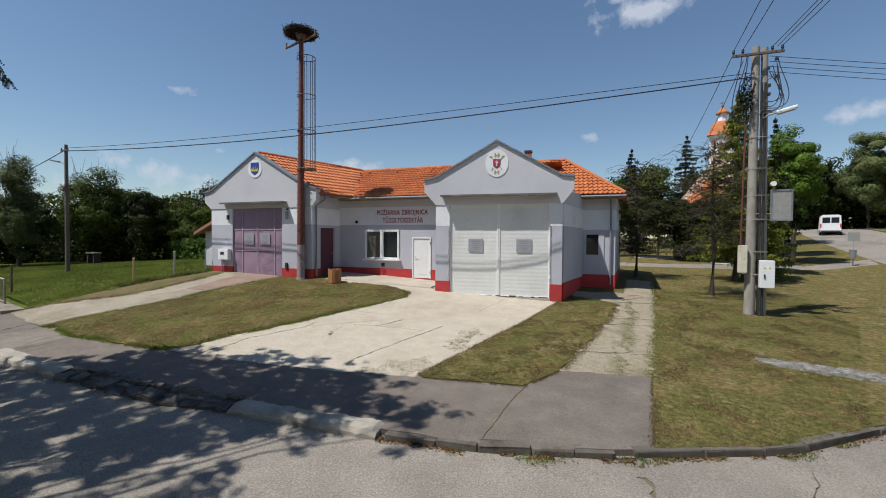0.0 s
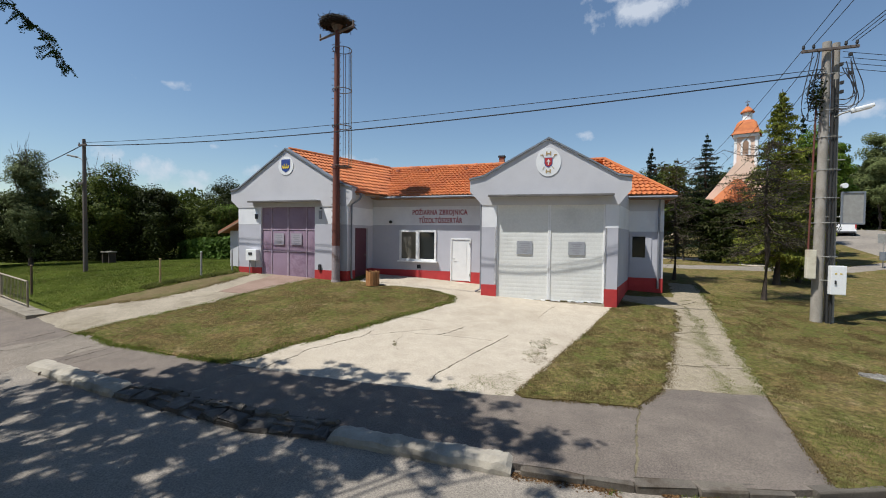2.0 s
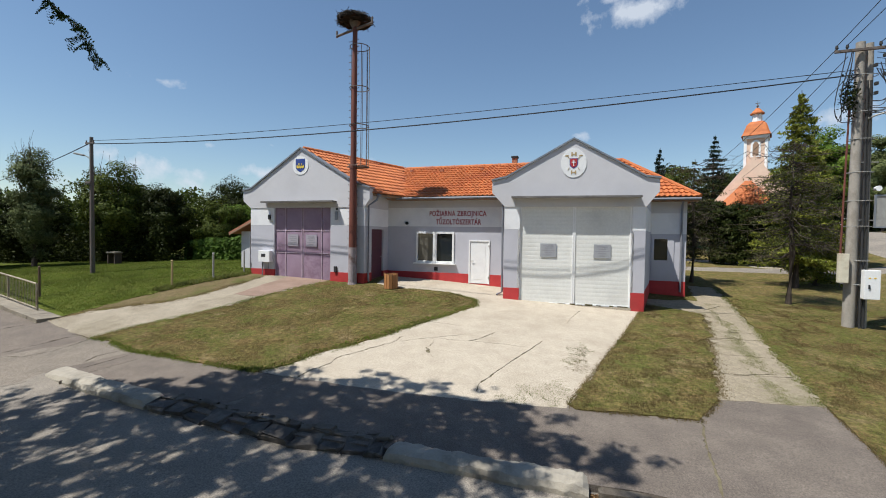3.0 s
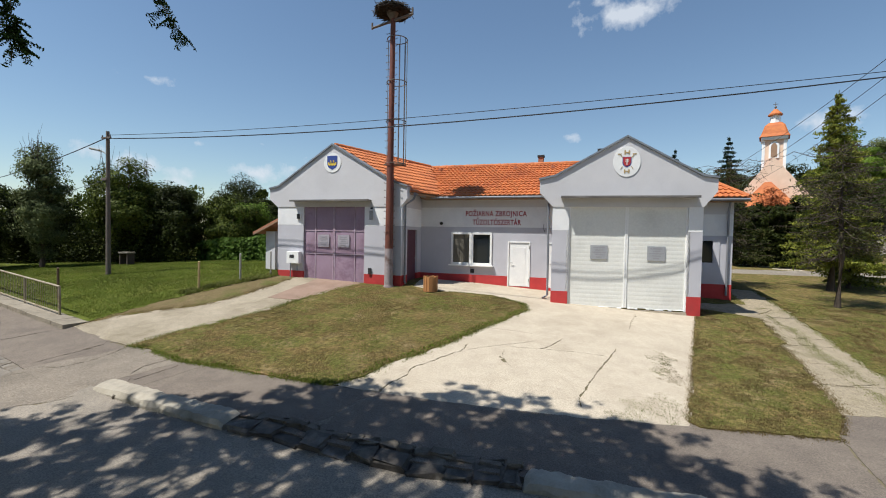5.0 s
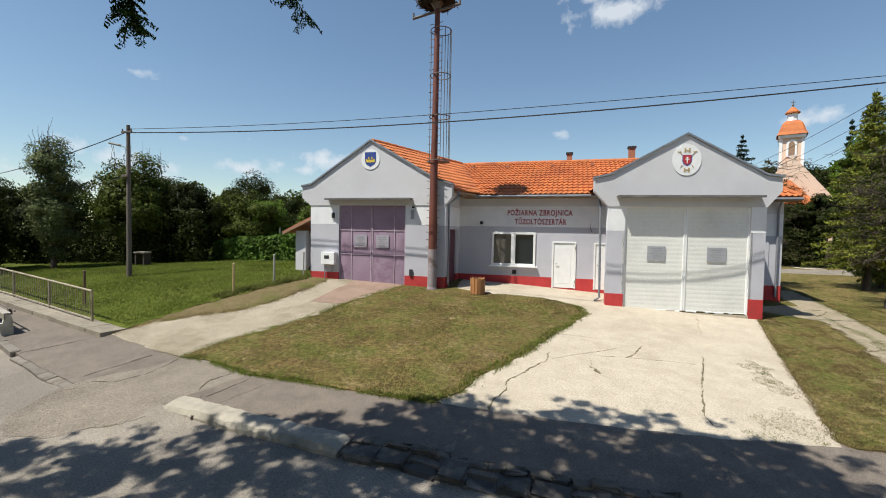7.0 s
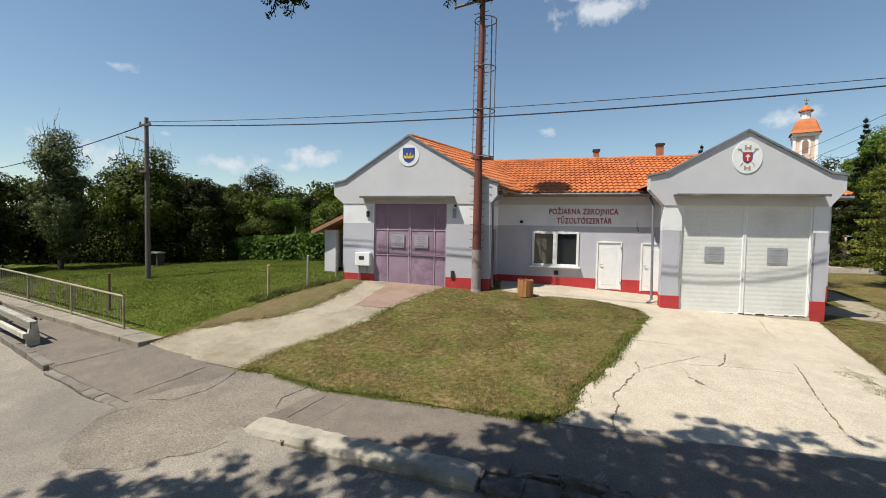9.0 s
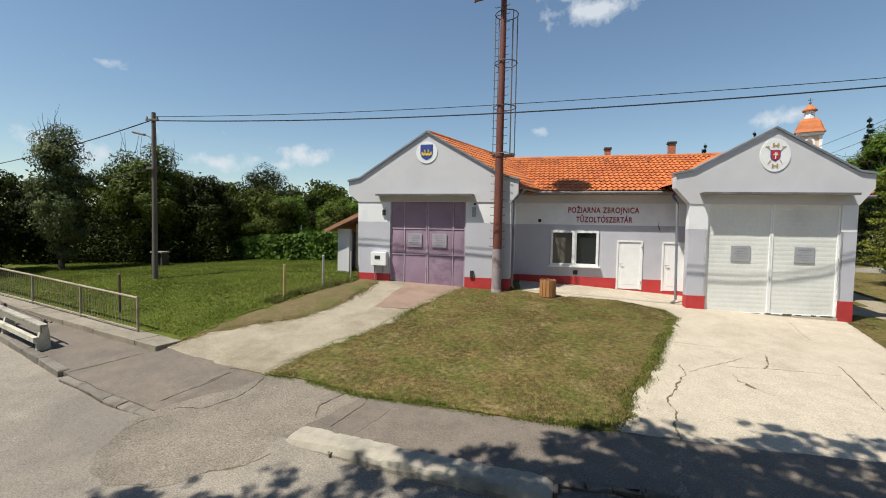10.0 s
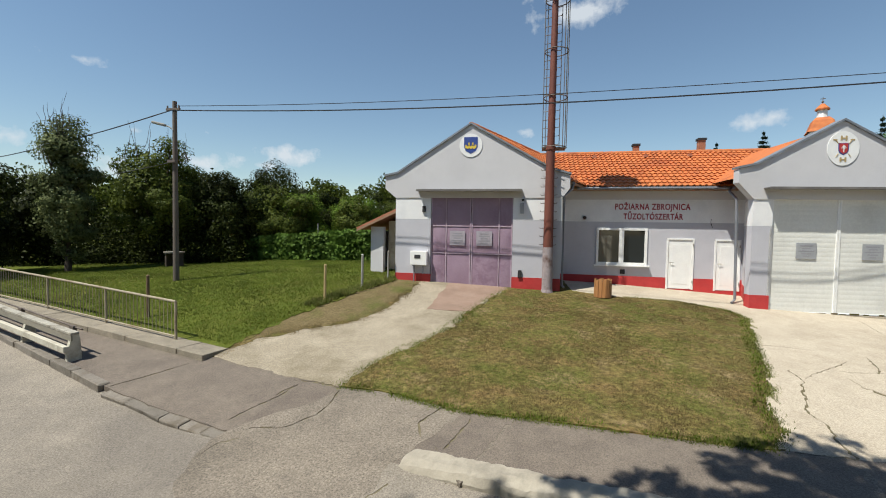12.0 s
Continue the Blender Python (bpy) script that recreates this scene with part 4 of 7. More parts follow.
def window_middle():
    u0, u1, z0, z1 = WIN
    bm = nb()
    f = 0.09
    y0, y1 = CY - 0.05, CY + 0.1
    box(bm, u0, u0 + f, y0, y1, z0, z1, 0.006)
    box(bm, u1 - f, u1, y0, y1, z0, z1, 0.006)
    box(bm, u0, u1, y0 + 0.002, y1, z1 - f, z1, 0.006)
    box(bm, u0, u1, y0 + 0.002, y1, z0, z0 + f, 0.006)
    mid = u0 + 0.5 * (u1 - u0)
    box(bm, mid - 0.09, mid + 0.09, y0 + 0.004, y1, z0, z1, 0.006)
    w = part("window", bm, "white", ST, "white plastic window with two dark panes")
    for a, b, inner in ((u0 + f, mid - 0.09, "blind"), (mid + 0.09, u1 - f, "dark")):
        bm = nb()
        box(bm, a, b, CY + 0.03, CY + 0.036, z0 + f, z1 - f)
        part("pane", bm, "pane_blind" if inner == "blind" else "pane", w)
        bm = nb()
        box(bm, a, b, CY + 0.2, CY + 0.22, z0 + f, z1 - f)
        part("curtain", bm, inner, w)
    bm = nb()
    box(bm, u0 - 0.08, u1 + 0.08, CY - 0.14, CY + 0.02, z0 - 0.06, z0 - 0.005, 0.008)
    part("sill", bm, "white", w)


def window_end():
    u0, u1, z0, z1 = RW
    y = 21.0
    bm = nb()
    f = 0.1
    box(bm, u0, u0 + f, y - 0.03, y + 0.1, z0, z1, 0.006)
    box(bm, u1 - 0.25, u1, y - 0.03, y + 0.1, z0, z1, 0.006)
    box(bm, u0, u1, y - 0.028, y + 0.1, z1 - 0.12, z1, 0.006)
    box(bm, u0, u1, y - 0.028, y + 0.1, z0, z0 + 0.75, 0.006)
    w = part("door", bm, "plaster_dark", ST, "grey door with a dark glazed upper half")
    bm = nb()
    box(bm, u0 + f, u1 - 0.25, y + 0.05, y + 0.06, z0 + 0.75, z1 - 0.12)
    part("pane", bm, "pane", w)
    bm = nb()
    box(bm, u0, u1, y + 0.2, y + 0.22, z0, z1)
    part("door_backing", bm, "dark", w)


def purple_door():
    u0, u1, z0, z1 = PD
    bm = nb()
    box(bm, u0 + 0.02, u1 - 0.02, 0.08, 0.13, z0, z1, 0.005)
    for r in range(3):
        zz = z0 + 0.1 + r * 0.75
        box(bm, u0 + 0.15, u1 - 0.15, 0.065, 0.085, zz, zz + 0.62, 0.01)
    d = part("door", bm, "maroon", ST, "dark maroon side door")
    d.matrix_world = side
    bm = nb()
    cyl(bm, (u1 - 0.15, 0.03, z0 + 1.05), (u1 - 0.15, 0.09, z0 + 1.05), 0.03)
    part("door_knob", bm, "galv", d)
    bm = nb()
    box(bm, u0, u1, 0.2, 0.22, z0, z1)
    part("door_backing", bm, "dark", d)


garage_left()
garage_right()
canopy(-17.8, -13.93, 4.13, LY)
canopy(0.28, 4.88, 4.2, 0.0, MR)
white_door(WD1, "white plastic door")
white_door(WD2, "white plastic door beside the garage wing")
window_middle()
window_end()
purple_door()


# lettering painted on the white band
def lettering(text, x0, x1, z, h, parent):
    cu = bpy.data.curves.new("lettering", "FONT")
    cu.body = text
    cu.size = 1.0
    cu.extrude = 0.006
    cu.offset = 0.024
    cu.space_character = 1.12
    tmp = bpy.data.objects.new("lettering", cu)
    scene.collection.objects.link(tmp)
    dg = bpy.context.evaluated_depsgraph_get()
    me = bpy.data.meshes.new_from_object(tmp.evaluated_get(dg))
    bpy.data.objects.remove(tmp)
    xs = [v.co.x for v in me.vertices]
    capital = 0.69
    sx = (x1 - x0) / (max(xs) - min(xs))
    me.transform(Matrix.Translation((x0, CY - 0.008, z)) @ Matrix.Rotation(math.radians(90), 4, "X") @ Matrix.Diagonal((sx, h / capital, 1, 1)) @ Matrix.Translation((-min(xs), 0, 0)))
    me.materials.clear()
    me.materials.append(M["letter"])
    ob = new("lettering", me)
    ob.parent = parent
    ob["label"] = "dark red painted lettering"
    return ob


M["letter"] = surf("dark_red_letter_paint", (0.26, 0.02, 0.035), (0.32, 0.03, 0.045), 6, 0.7, 0.0, 20)
lettering("POŽIARNA ZBROJNICA", -10.42, -7.72, 3.59, 0.22, ST)
lettering("TŰZOLTÓSZERTÁR", -10.1, -7.96, 3.21, 0.22, ST)


# emblems on the gables
def emblem(cx, cz, rx, rz, y, kind, m=None):
    def oval(rx_, rz_, y_, t, n=40):
        bm = nb()
        prism(bm, [(cx + rx_ * math.cos(2 * math.pi * k / n), cz + rz_ * math.sin(2 * math.pi * k / n)) for k in range(n)], y_ - t, y_)
        return bm
    e = part("emblem_disc", oval(rx, rz, y - 0.03, 0.02), "white", ST, "white oval emblem with a coloured shield")
    if m:
        e.matrix_world = m
    def shield(w, h, oz, mt, dy):
        bm = nb()
        pts = [(cx - w, cz + oz + h), (cx + w, cz + oz + h), (cx + w, cz + oz - h * 0.2), (cx + w * 0.75, cz + oz - h * 0.65), (cx, cz + oz - h), (cx - w * 0.75, cz + oz - h * 0.65), (cx - w, cz + oz - h * 0.2)]
        prism(bm, pts, y - 0.058 - dy, y - 0.049 - dy)
        return part("shield", bm, mt, e)
    if kind == "left":
        shield(0.25, 0.3, 0.0, "blue", 0.0)
        bm = nb()
        for k in range(7):
            x = cx - 0.17 + k * 0.057
            box(bm, x - 0.03, x + 0.03, y - 0.066, y - 0.057, cz - 0.1 - 0.03 * (k % 2), cz - 0.03 + 0.05 * ((k + 1) % 2))
        for k in (-1, 1):
            box(bm, cx + k * 0.07 - 0.025, cx + k * 0.07 + 0.025, y - 0.066, y - 0.057, cz - 0.03, cz + 0.1)
        part("charge", bm, "yellow", e)
    else:
        shield(0.15, 0.19, -0.02, "blue", 0.0)
        shield(0.125, 0.165, -0.01, "red", 0.006)
        bm = nb()
        box(bm, cx - 0.015, cx + 0.015, y - 0.074, y - 0.0645, cz - 0.12, cz + 0.1)
        box(bm, cx - 0.07, cx + 0.07, y - 0.074, y - 0.0645, cz - 0.0, cz + 0.025)
        box(bm, cx - 0.05, cx + 0.05, y - 0.074, y - 0.0645, cz + 0.05, cz + 0.07)
        part("charge", bm, "white", e)
        for sx in (-1, 1):
            bm = nb()
            tube(bm, [(cx - sx * 0.21, y - 0.055, cz - 0.27), (cx - sx * 0.15, y - 0.055, cz - 0.17)], 0.012, 6)
            part("tool_handle", bm, "rust_post", e)
            bm = nb()
            tube(bm, [(cx + sx * 0.14, y - 0.055, cz + 0.14), (cx + sx * 0.25, y - 0.055, cz + 0.28)], 0.012, 6)
            box(bm, cx + sx * 0.25 - 0.06, cx + sx * 0.25 + 0.06, y - 0.06, y - 0.05, cz + 0.25, cz + 0.29)
            part("axe", bm, "rust_post", e)
        for z0, z1, zm in ((0.25, 0.4, 0.3), (-0.42, -0.28, -0.37)):
            bm = nb()
            for sx in (-1, 1):
                box(bm, cx + sx * 0.07 - 0.025, cx + sx * 0.07 + 0.025, y - 0.06, y - 0.05, cz + z0, cz + z1)
            box(bm, cx - 0.09, cx + 0.09, y - 0.061, y - 0.05, cz + zm, cz + zm + 0.04)
            part("ornament", bm, "rust_post", e)
    if m:
        for c in e.children:
            c.matrix_parent_inverse = Matrix.Identity(4)


emblem(-15.83, 5.76, 0.42, 0.42, LY, "left")
emblem(2.53, 5.46, 0.46, 0.54, 0.0, "right", MR)


# ---------------------------------------------------------------- roofs
EAVE_Y, EAVE_Z, RIDGE_Z, RIDGE_Y = 18.3, 4.4, 6.38, 22.5


def tile_mesh():
    """One S-shaped clay tile, 0.21 wide and 0.42 long, lying in x (across) and y (up the slope)."""
    bm = nb()
    prof = [(0.0, 0.01), (0.035, 0.0), (0.08, 0.0), (0.112, 0.014), (0.145, 0.036), (0.178, 0.038), (0.217, 0.012)]
    rows = []
    for y, dz in ((0.0, 0.05), (0.42, 0.0)):
        rows.append([bm.verts.new((x, y, z + dz)) for x, z in prof])
    low = [bm.verts.new((x, 0.0, z + 0.008)) for x, z in prof]
    for i in range(len(prof) - 1):
        bm.faces.new((rows[0][i], rows[0][i + 1], rows[1][i + 1], rows[1][i]))
        bm.faces.new((low[i], low[i + 1], rows[0][i + 1], rows[0][i]))
    return finish(bm, "tile", "tile", False)


TILE = tile_mesh()
TILE_V = [v.co.copy() for v in TILE.vertices]
TILE_F = [tuple(p.vertices) for p in TILE.polygons]
tile_jobs = []


def roof_plane(o, ex, ey, poly, parent, pick):
    """Tiles on the plane o + u ex + v ey where (u, v) is inside poly. The ones that pick() wants are single pieces."""
    ex, ey = Vector(ex).normalized(), Vector(ey).normalized()
    ez = ex.cross(ey).normalized()
    us, vs_ = [p[0] for p in poly], [p[1] for p in poly]
    rng = random.Random(11)
    v = min(vs_)
    while v < max(vs_) - 0.1:
        u = min(us)
        while u < max(us):
            if inside(u + 0.1, v + 0.18, poly):
                p = Vector(o) + ex * u + ey * v + ez * (0.02 + rng.uniform(-0.003, 0.003))
                m = Matrix((ex, ey, ez)).transposed().to_4x4()
                m.translation = p
                m = m @ Matrix.Rotation(rng.uniform(-0.006, 0.006), 4, "Z")
                tile_jobs.append((m, parent, pick(p)))
            u += 0.205
        v += 0.36
    bm = nb()
    face = [bm.verts.new(Vector(o) + ex * a + ey * b) for a, b in poly]
    f = bm.faces.new(face)
    r = bmesh.ops.extrude_face_region(bm, geom=[f])
    bmesh.ops.translate(bm, verts=[q for q in r["geom"] if isinstance(q, bmesh.types.BMVert)], vec=-ez * 0.09)
    bmesh.ops.recalc_face_normals(bm, faces=bm.faces[:])
    part("roof_deck", bm, "under", parent)


def roofs():
    rf = part("roof", box(nb(), -13.0, -3.0, RIDGE_Y - 0.05, RIDGE_Y + 0.05, RIDGE_Z - 0.1, RIDGE_Z - 0.02), "under", ST, "orange clay tile roof")
    s = Vector((0, RIDGE_Y - EAVE_Y, RIDGE_Z - EAVE_Z))
    ln = s.length
    roof_plane((-20, EAVE_Y, EAVE_Z), (1, 0, 0), s, [(7.62, 0), (15.2, 0), (17.4, ln), (4.05, ln)], rf, lambda p: p.x > -12.4)
    # back slope
    bm = nb()
    f = [bm.verts.new(c) for c in ((-19, RIDGE_Y, RIDGE_Z), (-2, RIDGE_Y, RIDGE_Z), (-2, 27, EAVE_Z), (-19, 27, EAVE_Z))]
    bm.faces.new(f)
    part("roof_deck", bm, "tile", rf)
    # left wing: ridge running back from the gable, the slope towards the yard in view
    rx, rz = -15.83, 6.42
    ex0, ez0 = -12.25, 4.45
    p0, p1, p2 = Vector((ex0, 16.75, ez0)), Vector((-15.9, 16.75, 6.56)), Vector((-13.45, 22.3, 6.4))
    up = (p1 - p0).cross(p2 - p0)
    up = up if up.z > 0 else -up
    along = Vector((0, 0, 1)).cross(up).normalized() * -1
    along = along if along.y > 0 else -along
    rise = up.cross(along).normalized()
    flat = [((p - p0).dot(along), (p - p0).dot(rise)) for p in (p0, p2, p1)]
    roof_plane(p0, along, rise, [flat[0], (2.0, 0.0), flat[1], flat[2]], rf, lambda p: False)
    bm = nb()
    f = [bm.verts.new(c) for c in ((rx, 16.75, rz), (rx, 26, rz), (-19.2, 26, 4.45), (-19.2, 16.75, 4.45))]
    bm.faces.new(f)
    part("roof_deck", bm, "tile", rf)
    # right wing, hidden mostly by its gable
    bm = nb()
    for c in (((2.53, 0.3, 6.2), (2.53, 7.0, 6.2), (-0.45, 7.0, 4.55), (-0.45, 0.3, 4.55)), ((2.53, 0.3, 6.2), (5.5, 0.3, 4.55), (5.5, 7.0, 4.55), (2.53, 7.0, 6.2))):
        bm.faces.new([bm.verts.new(MR @ Vector(q)) for q in c])
    part("roof_deck", bm, "tile", rf)
    # right end: hipped
    a, b, c, d = Vector((-3.9, 24.0, 6.62)), Vector((-1.9, 24.0, 6.62)), Vector((0.93, 20.5, 4.44)), Vector((-3.2, 20.2, 4.44))
    e1 = (c - d).normalized()
    up = (b - c) - e1 * (b - c).dot(e1)
    L = (c - d).length
    ub = (b - d).dot(e1)
    roof_plane(d, e1, up, [(-2.2, 0), (L, 0), (ub, up.length), (ub - 4.5, up.length)], rf, lambda p: False)
    bm = nb()
    bm.faces.new([bm.verts.new(q) for q in (c, Vector((1.4, 28.5, 4.44)), Vector((-1.6, 28.5, 6.62)), b)])
    part("roof_deck", bm, "tile", rf)
    bm = nb()
    tube(bm, [c + Vector((0, 0, 0.06)), b + Vector((0, 0, 0.08))], 0.09, 8)
    tube(bm, [b + Vector((0, 0, 0.08)), a + Vector((0, 0, 0.08))], 0.09, 8)
    part("ridge_tiles", bm, "tile", rf)
    # half-round ridge tiles
    for k in range(30):
        x = -15.9 + k * 0.42
        bm = nb()
        cyl(bm, (x, RIDGE_Y, RIDGE_Z + 0.02), (x + 0.44, RIDGE_Y, RIDGE_Z + 0.02), 0.11, 0.125, 10)
        part("ridge_tile", bm, "tile", rf)
    for k in range(13):
        a, b = p1.lerp(p2, k / 13.0), p1.lerp(p2, (k + 1.04) / 13.0)
        bm = nb()
        cyl(bm, a + Vector((0, 0, 0.03)), b + Vector((0, 0, 0.03)), 0.1, 0.115, 10)
        part("ridge_tile", bm, "tile", rf)
    # small vent hoods
    for x, y in ((-12.7, 21.9), (-10.9, 21.8), (-8.7, 21.8), (-6.9, 21.8)):
        z = EAVE_Z + (y - EAVE_Y) / (RIDGE_Y - EAVE_Y) * (RIDGE_Z - EAVE_Z) + 0.06
        bm = nb()
        prism(bm, [(x - 0.1, z - 0.02), (x + 0.1, z - 0.02), (x + 0.06, z + 0.1), (x - 0.06, z + 0.1)], y - 0.12, y + 0.18)
        part("roof_vent", bm, "brick", rf)
    # eaves: soffit and gutter of the middle
    bm = nb()
    box(bm, -12.3, -6.2, EAVE_Y + 0.03, 18.8, EAVE_Z - 0.1, EAVE_Z - 0.045)
    part("soffit", bm, "under", rf)
    bm = nb()
    tube(bm, [(-11.9, EAVE_Y - 0.03, EAVE_Z - 0.03), (-6.45, EAVE_Y - 0.03, EAVE_Z - 0.03)], 0.05, 10)
    part("gutter", bm, "gutter", ST)
    bm = nb()
    tube(bm, [(-12.15, 16.9, 4.42), (-12.15, 18.2, 4.42)], 0.055, 10)
    part("gutter", bm, "gutter", ST)
    bm = nb()
    tube(bm, [(-12.15, 17.0, 4.38), (-12.2, 16.95, 4.2), (-12.47, 16.72, 3.95), (-12.47, 16.72, 0.75), (-12.4, 16.65, 0.68)], 0.045, 8)
    part("downpipe", bm, "gutter", ST)
    bm = nb()
    tube(bm, [(-6.6, 18.25, 4.36), (-6.75, 17.9, 4.2), (-6.72, 17.4, 3.9), (-6.68, 17.3, 0.45), (-6.85, 17.1, 0.35)], 0.045, 8)
    part("downpipe", bm, "gutter", ST)
    bm = nb()
    tube(bm, [(0.35, 20.7, 4.35), (0.35, 20.85, 4.1), (0.35, 20.93, 3.9), (0.35, 20.93, 0.4)], 0.045, 8)
    tube(bm, [(-2.8, 20.35, 4.38), (0.95, 20.42, 4.38)], 0.055, 8)
    part("downpipe", bm, "gutter", ST)
    bm = nb()
    box(bm, -1.2, 0.9, 20.55, 21.05, 4.3, 4.36)
    part("soffit", bm, "under", rf)


roofs()


def chimney(x, y, z0, z1, w):
    bm = nb()
    box(bm, x - w / 2, x + w / 2, y - w / 2, y + w / 2, z0, z1 - 0.12, 0.006)
    c = part("chimney", bm, "brick", ST, "small brick chimney")
    bm = nb()
    box(bm, x - w / 2 - 0.05, x + w / 2 + 0.05, y - w / 2 - 0.05, y + w / 2 + 0.05, z1 - 0.12, z1, 0.01)
    part("chimney_cap", bm, "dark", c)


chimney(-8.0, 27.3, 4.0, 7.75, 0.31)
chimney(-4.5, 27.7, 4.0, 8.06, 0.35)


# small fittings on the walls
def fittings():
    bm = nb()
    box(bm, -18.02, -17.38, LY - 0.24, LY - 0.012, 1.33, 1.86, 0.02)
    b = part("meter_box", bm, "white", ST, "white gas meter box on the wall")
    bm = nb()
    box(bm, -17.85, -17.62, LY - 0.25, LY - 0.235, 1.58, 1.72)
    part("meter_dial", bm, "dark", b)
    bm = nb()
    tube(bm, [(-17.9, LY - 0.1, 1.35), (-17.9, LY - 0.1, 0.6)], 0.025, 8)
    tube(bm, [(-17.55, LY - 0.1, 1.35), (-17.55, LY - 0.1, 1.0)], 0.02, 8)
    part("gas_pipe", bm, "gutter", b)
    for x0, x1, z0, z1, mt, nm in ((-14.03, -13.9, 1.0, 1.26, "dark", "air_vent"), (-17.62, -17.5, 3.32, 3.55, "dark", "alarm_horn"), (-14.0, -13.87, 3.3, 3.68, "plate", "wall_plate"), (-13.95, -13.86, 3.75, 3.82, "dark", "sensor")):
        bm = nb()
        box(bm, x0, x1, LY - 0.07, LY - 0.004, z0, z1, 0.008)
        part(nm, bm, mt, ST)
    bm = nb()
    cyl(bm, (-11.55, CY - 0.09, 3.25), (-11.55, CY, 3.25), 0.07, 0.07, 14)
    part("alarm_bell", bm, "black", ST)
    bm = nb()
    box(bm, -10.16, -9.98, CY - 0.03, CY - 0.015, 1.06, 1.24)
    part("air_vent", bm, "dark", ST)
    bm = nb()
    tube(bm, [(-7.0, CY - 0.03, 3.25), (-7.02, CY - 0.05, 3.1), (-6.95, CY - 0.03, 2.92)], 0.012, 6)
    part("wire_hook", bm, "dark", ST)


fittings()


# ---------------------------------------------------------------- nest mast with ladder
def mast():
    t = thing("nest_mast", "tall rust-red steel mast with caged ladder, white foot", "mast")
    x, y = -13.0, 16.3
    z0 = land(x, y)
    bm = nb()
    cyl(bm, (x, y, z0 - 0.3), (x, y, 2.12), 0.185, 0.178, 20)
    cyl(bm, (x, y, z0 - 0.1), (x, y, z0 + 0.1), 0.24, 0.19, 20)
    part("foot", bm, "mast_foot", t, "peeling white foot", smooth=True)
    bm = nb()
    cyl(bm, (x, y, 2.12), (x, y, 5.6), 0.17, 0.145, 20)
    cyl(bm, (x, y, 5.6), (x + 0.03, y, 11.45), 0.13, 0.1, 20)
    cyl(bm, (x, y, 5.5), (x, y, 5.62), 0.17, 0.17, 20)
    part("shaft", bm, "rust", t, smooth=True)
    # step irons through the shaft, all the way up
    for k in range(31):
        z = 2.2 + k * 0.29
        bm = nb()
        tube(bm, [(x - 0.3, y + 0.09, z + 0.03), (x - 0.28, y + 0.08, z), (x + 0.24, y - 0.06, z), (x + 0.26, y - 0.06, z + 0.03)], 0.012, 6)
        part("step", bm, "iron", t)
    # ladder cage behind the shaft
    q = Vector((x + 0.12, y + 0.245, 0))
    R = 0.41
    for z in (5.62, 7.35, 8.95, 10.7):
        bm = nb()
        tube(bm, [(q.x + R * math.cos(2 * math.pi * k / 24), q.y + R * math.sin(2 * math.pi * k / 24), z) for k in range(25)], 0.018, 6)
        part("cage_hoop", bm, "iron", t)
    base = math.atan2(0.245, 0.12)
    for k in range(7):
        a = base + (k - 3) * 0.66
        bm = nb()
        tube(bm, [(q.x + R * math.cos(a), q.y + R * math.sin(a), 5.6), (q.x + R * math.cos(a), q.y + R * math.sin(a), 10.72)], 0.014, 6)
        part("cage_bar", bm, "iron" if k != 2 else "rust_post", t)
    bm = nb()
    box(bm, x - 0.3, x + 0.5, y - 0.02, y + 0.5, 5.56, 5.6)
    part("cage_foot", bm, "iron", t)
    # cross arm
    bm = nb()
    tube(bm, [(-14.1, 16.66, 11.38), (-12.0, 16.0, 11.36)], 0.05, 8)
    for px, py in ((-14.1, 16.66), (-12.0, 16.0)):
        cyl(bm, (px, py, 11.33), (px, py, 11.6), 0.04, 0.04, 8)
    part("cross_arm", bm, "iron", t)
    bm = nb()
    cyl(bm, (x, y, 11.4), (x, y, 11.75), 0.09, 0.3, 12)
    part("nest_cup", bm, "iron", t)
    # nest of sticks
    rng = random.Random(3)
    verts, faces = [], []
    for k in range(1000):
        a = rng.uniform(0, 2 * math.pi)
        r = 0.68 * math.sqrt(rng.random())
        z = 11.66 + rng.uniform(0, 0.26) * (1.0 - 0.5 * (r / 0.68) ** 2)
        p = Vector((x + r * math.cos(a), y + r * math.sin(a), z))
        tdir = Vector((-math.sin(a) + rng.uniform(-0.8, 0.8), math.cos(a) + rng.uniform(-0.8, 0.8), rng.uniform(-0.35, 0.35))).normalized() * rng.uniform(0.12, 0.3)
        w = Vector((0, 0, 0.012))
        v = tdir.cross(Vector((0, 0, 1))).normalized() * 0.012
        i = len(verts)
        verts += [p - tdir + w, p - tdir - w + v, p - tdir - w - v, p + tdir + w, p + tdir - w + v, p + tdir - w - v]
        faces += [(i, i + 1, i + 4, i + 3), (i + 1, i + 2, i + 5, i + 4), (i + 2, i, i + 3, i + 5)]
    nest = raw("stork_nest", [tuple(v) for v in verts], faces, "stick")
    tagged(nest, "large round nest of dry sticks on the mast", "nest")


mast()


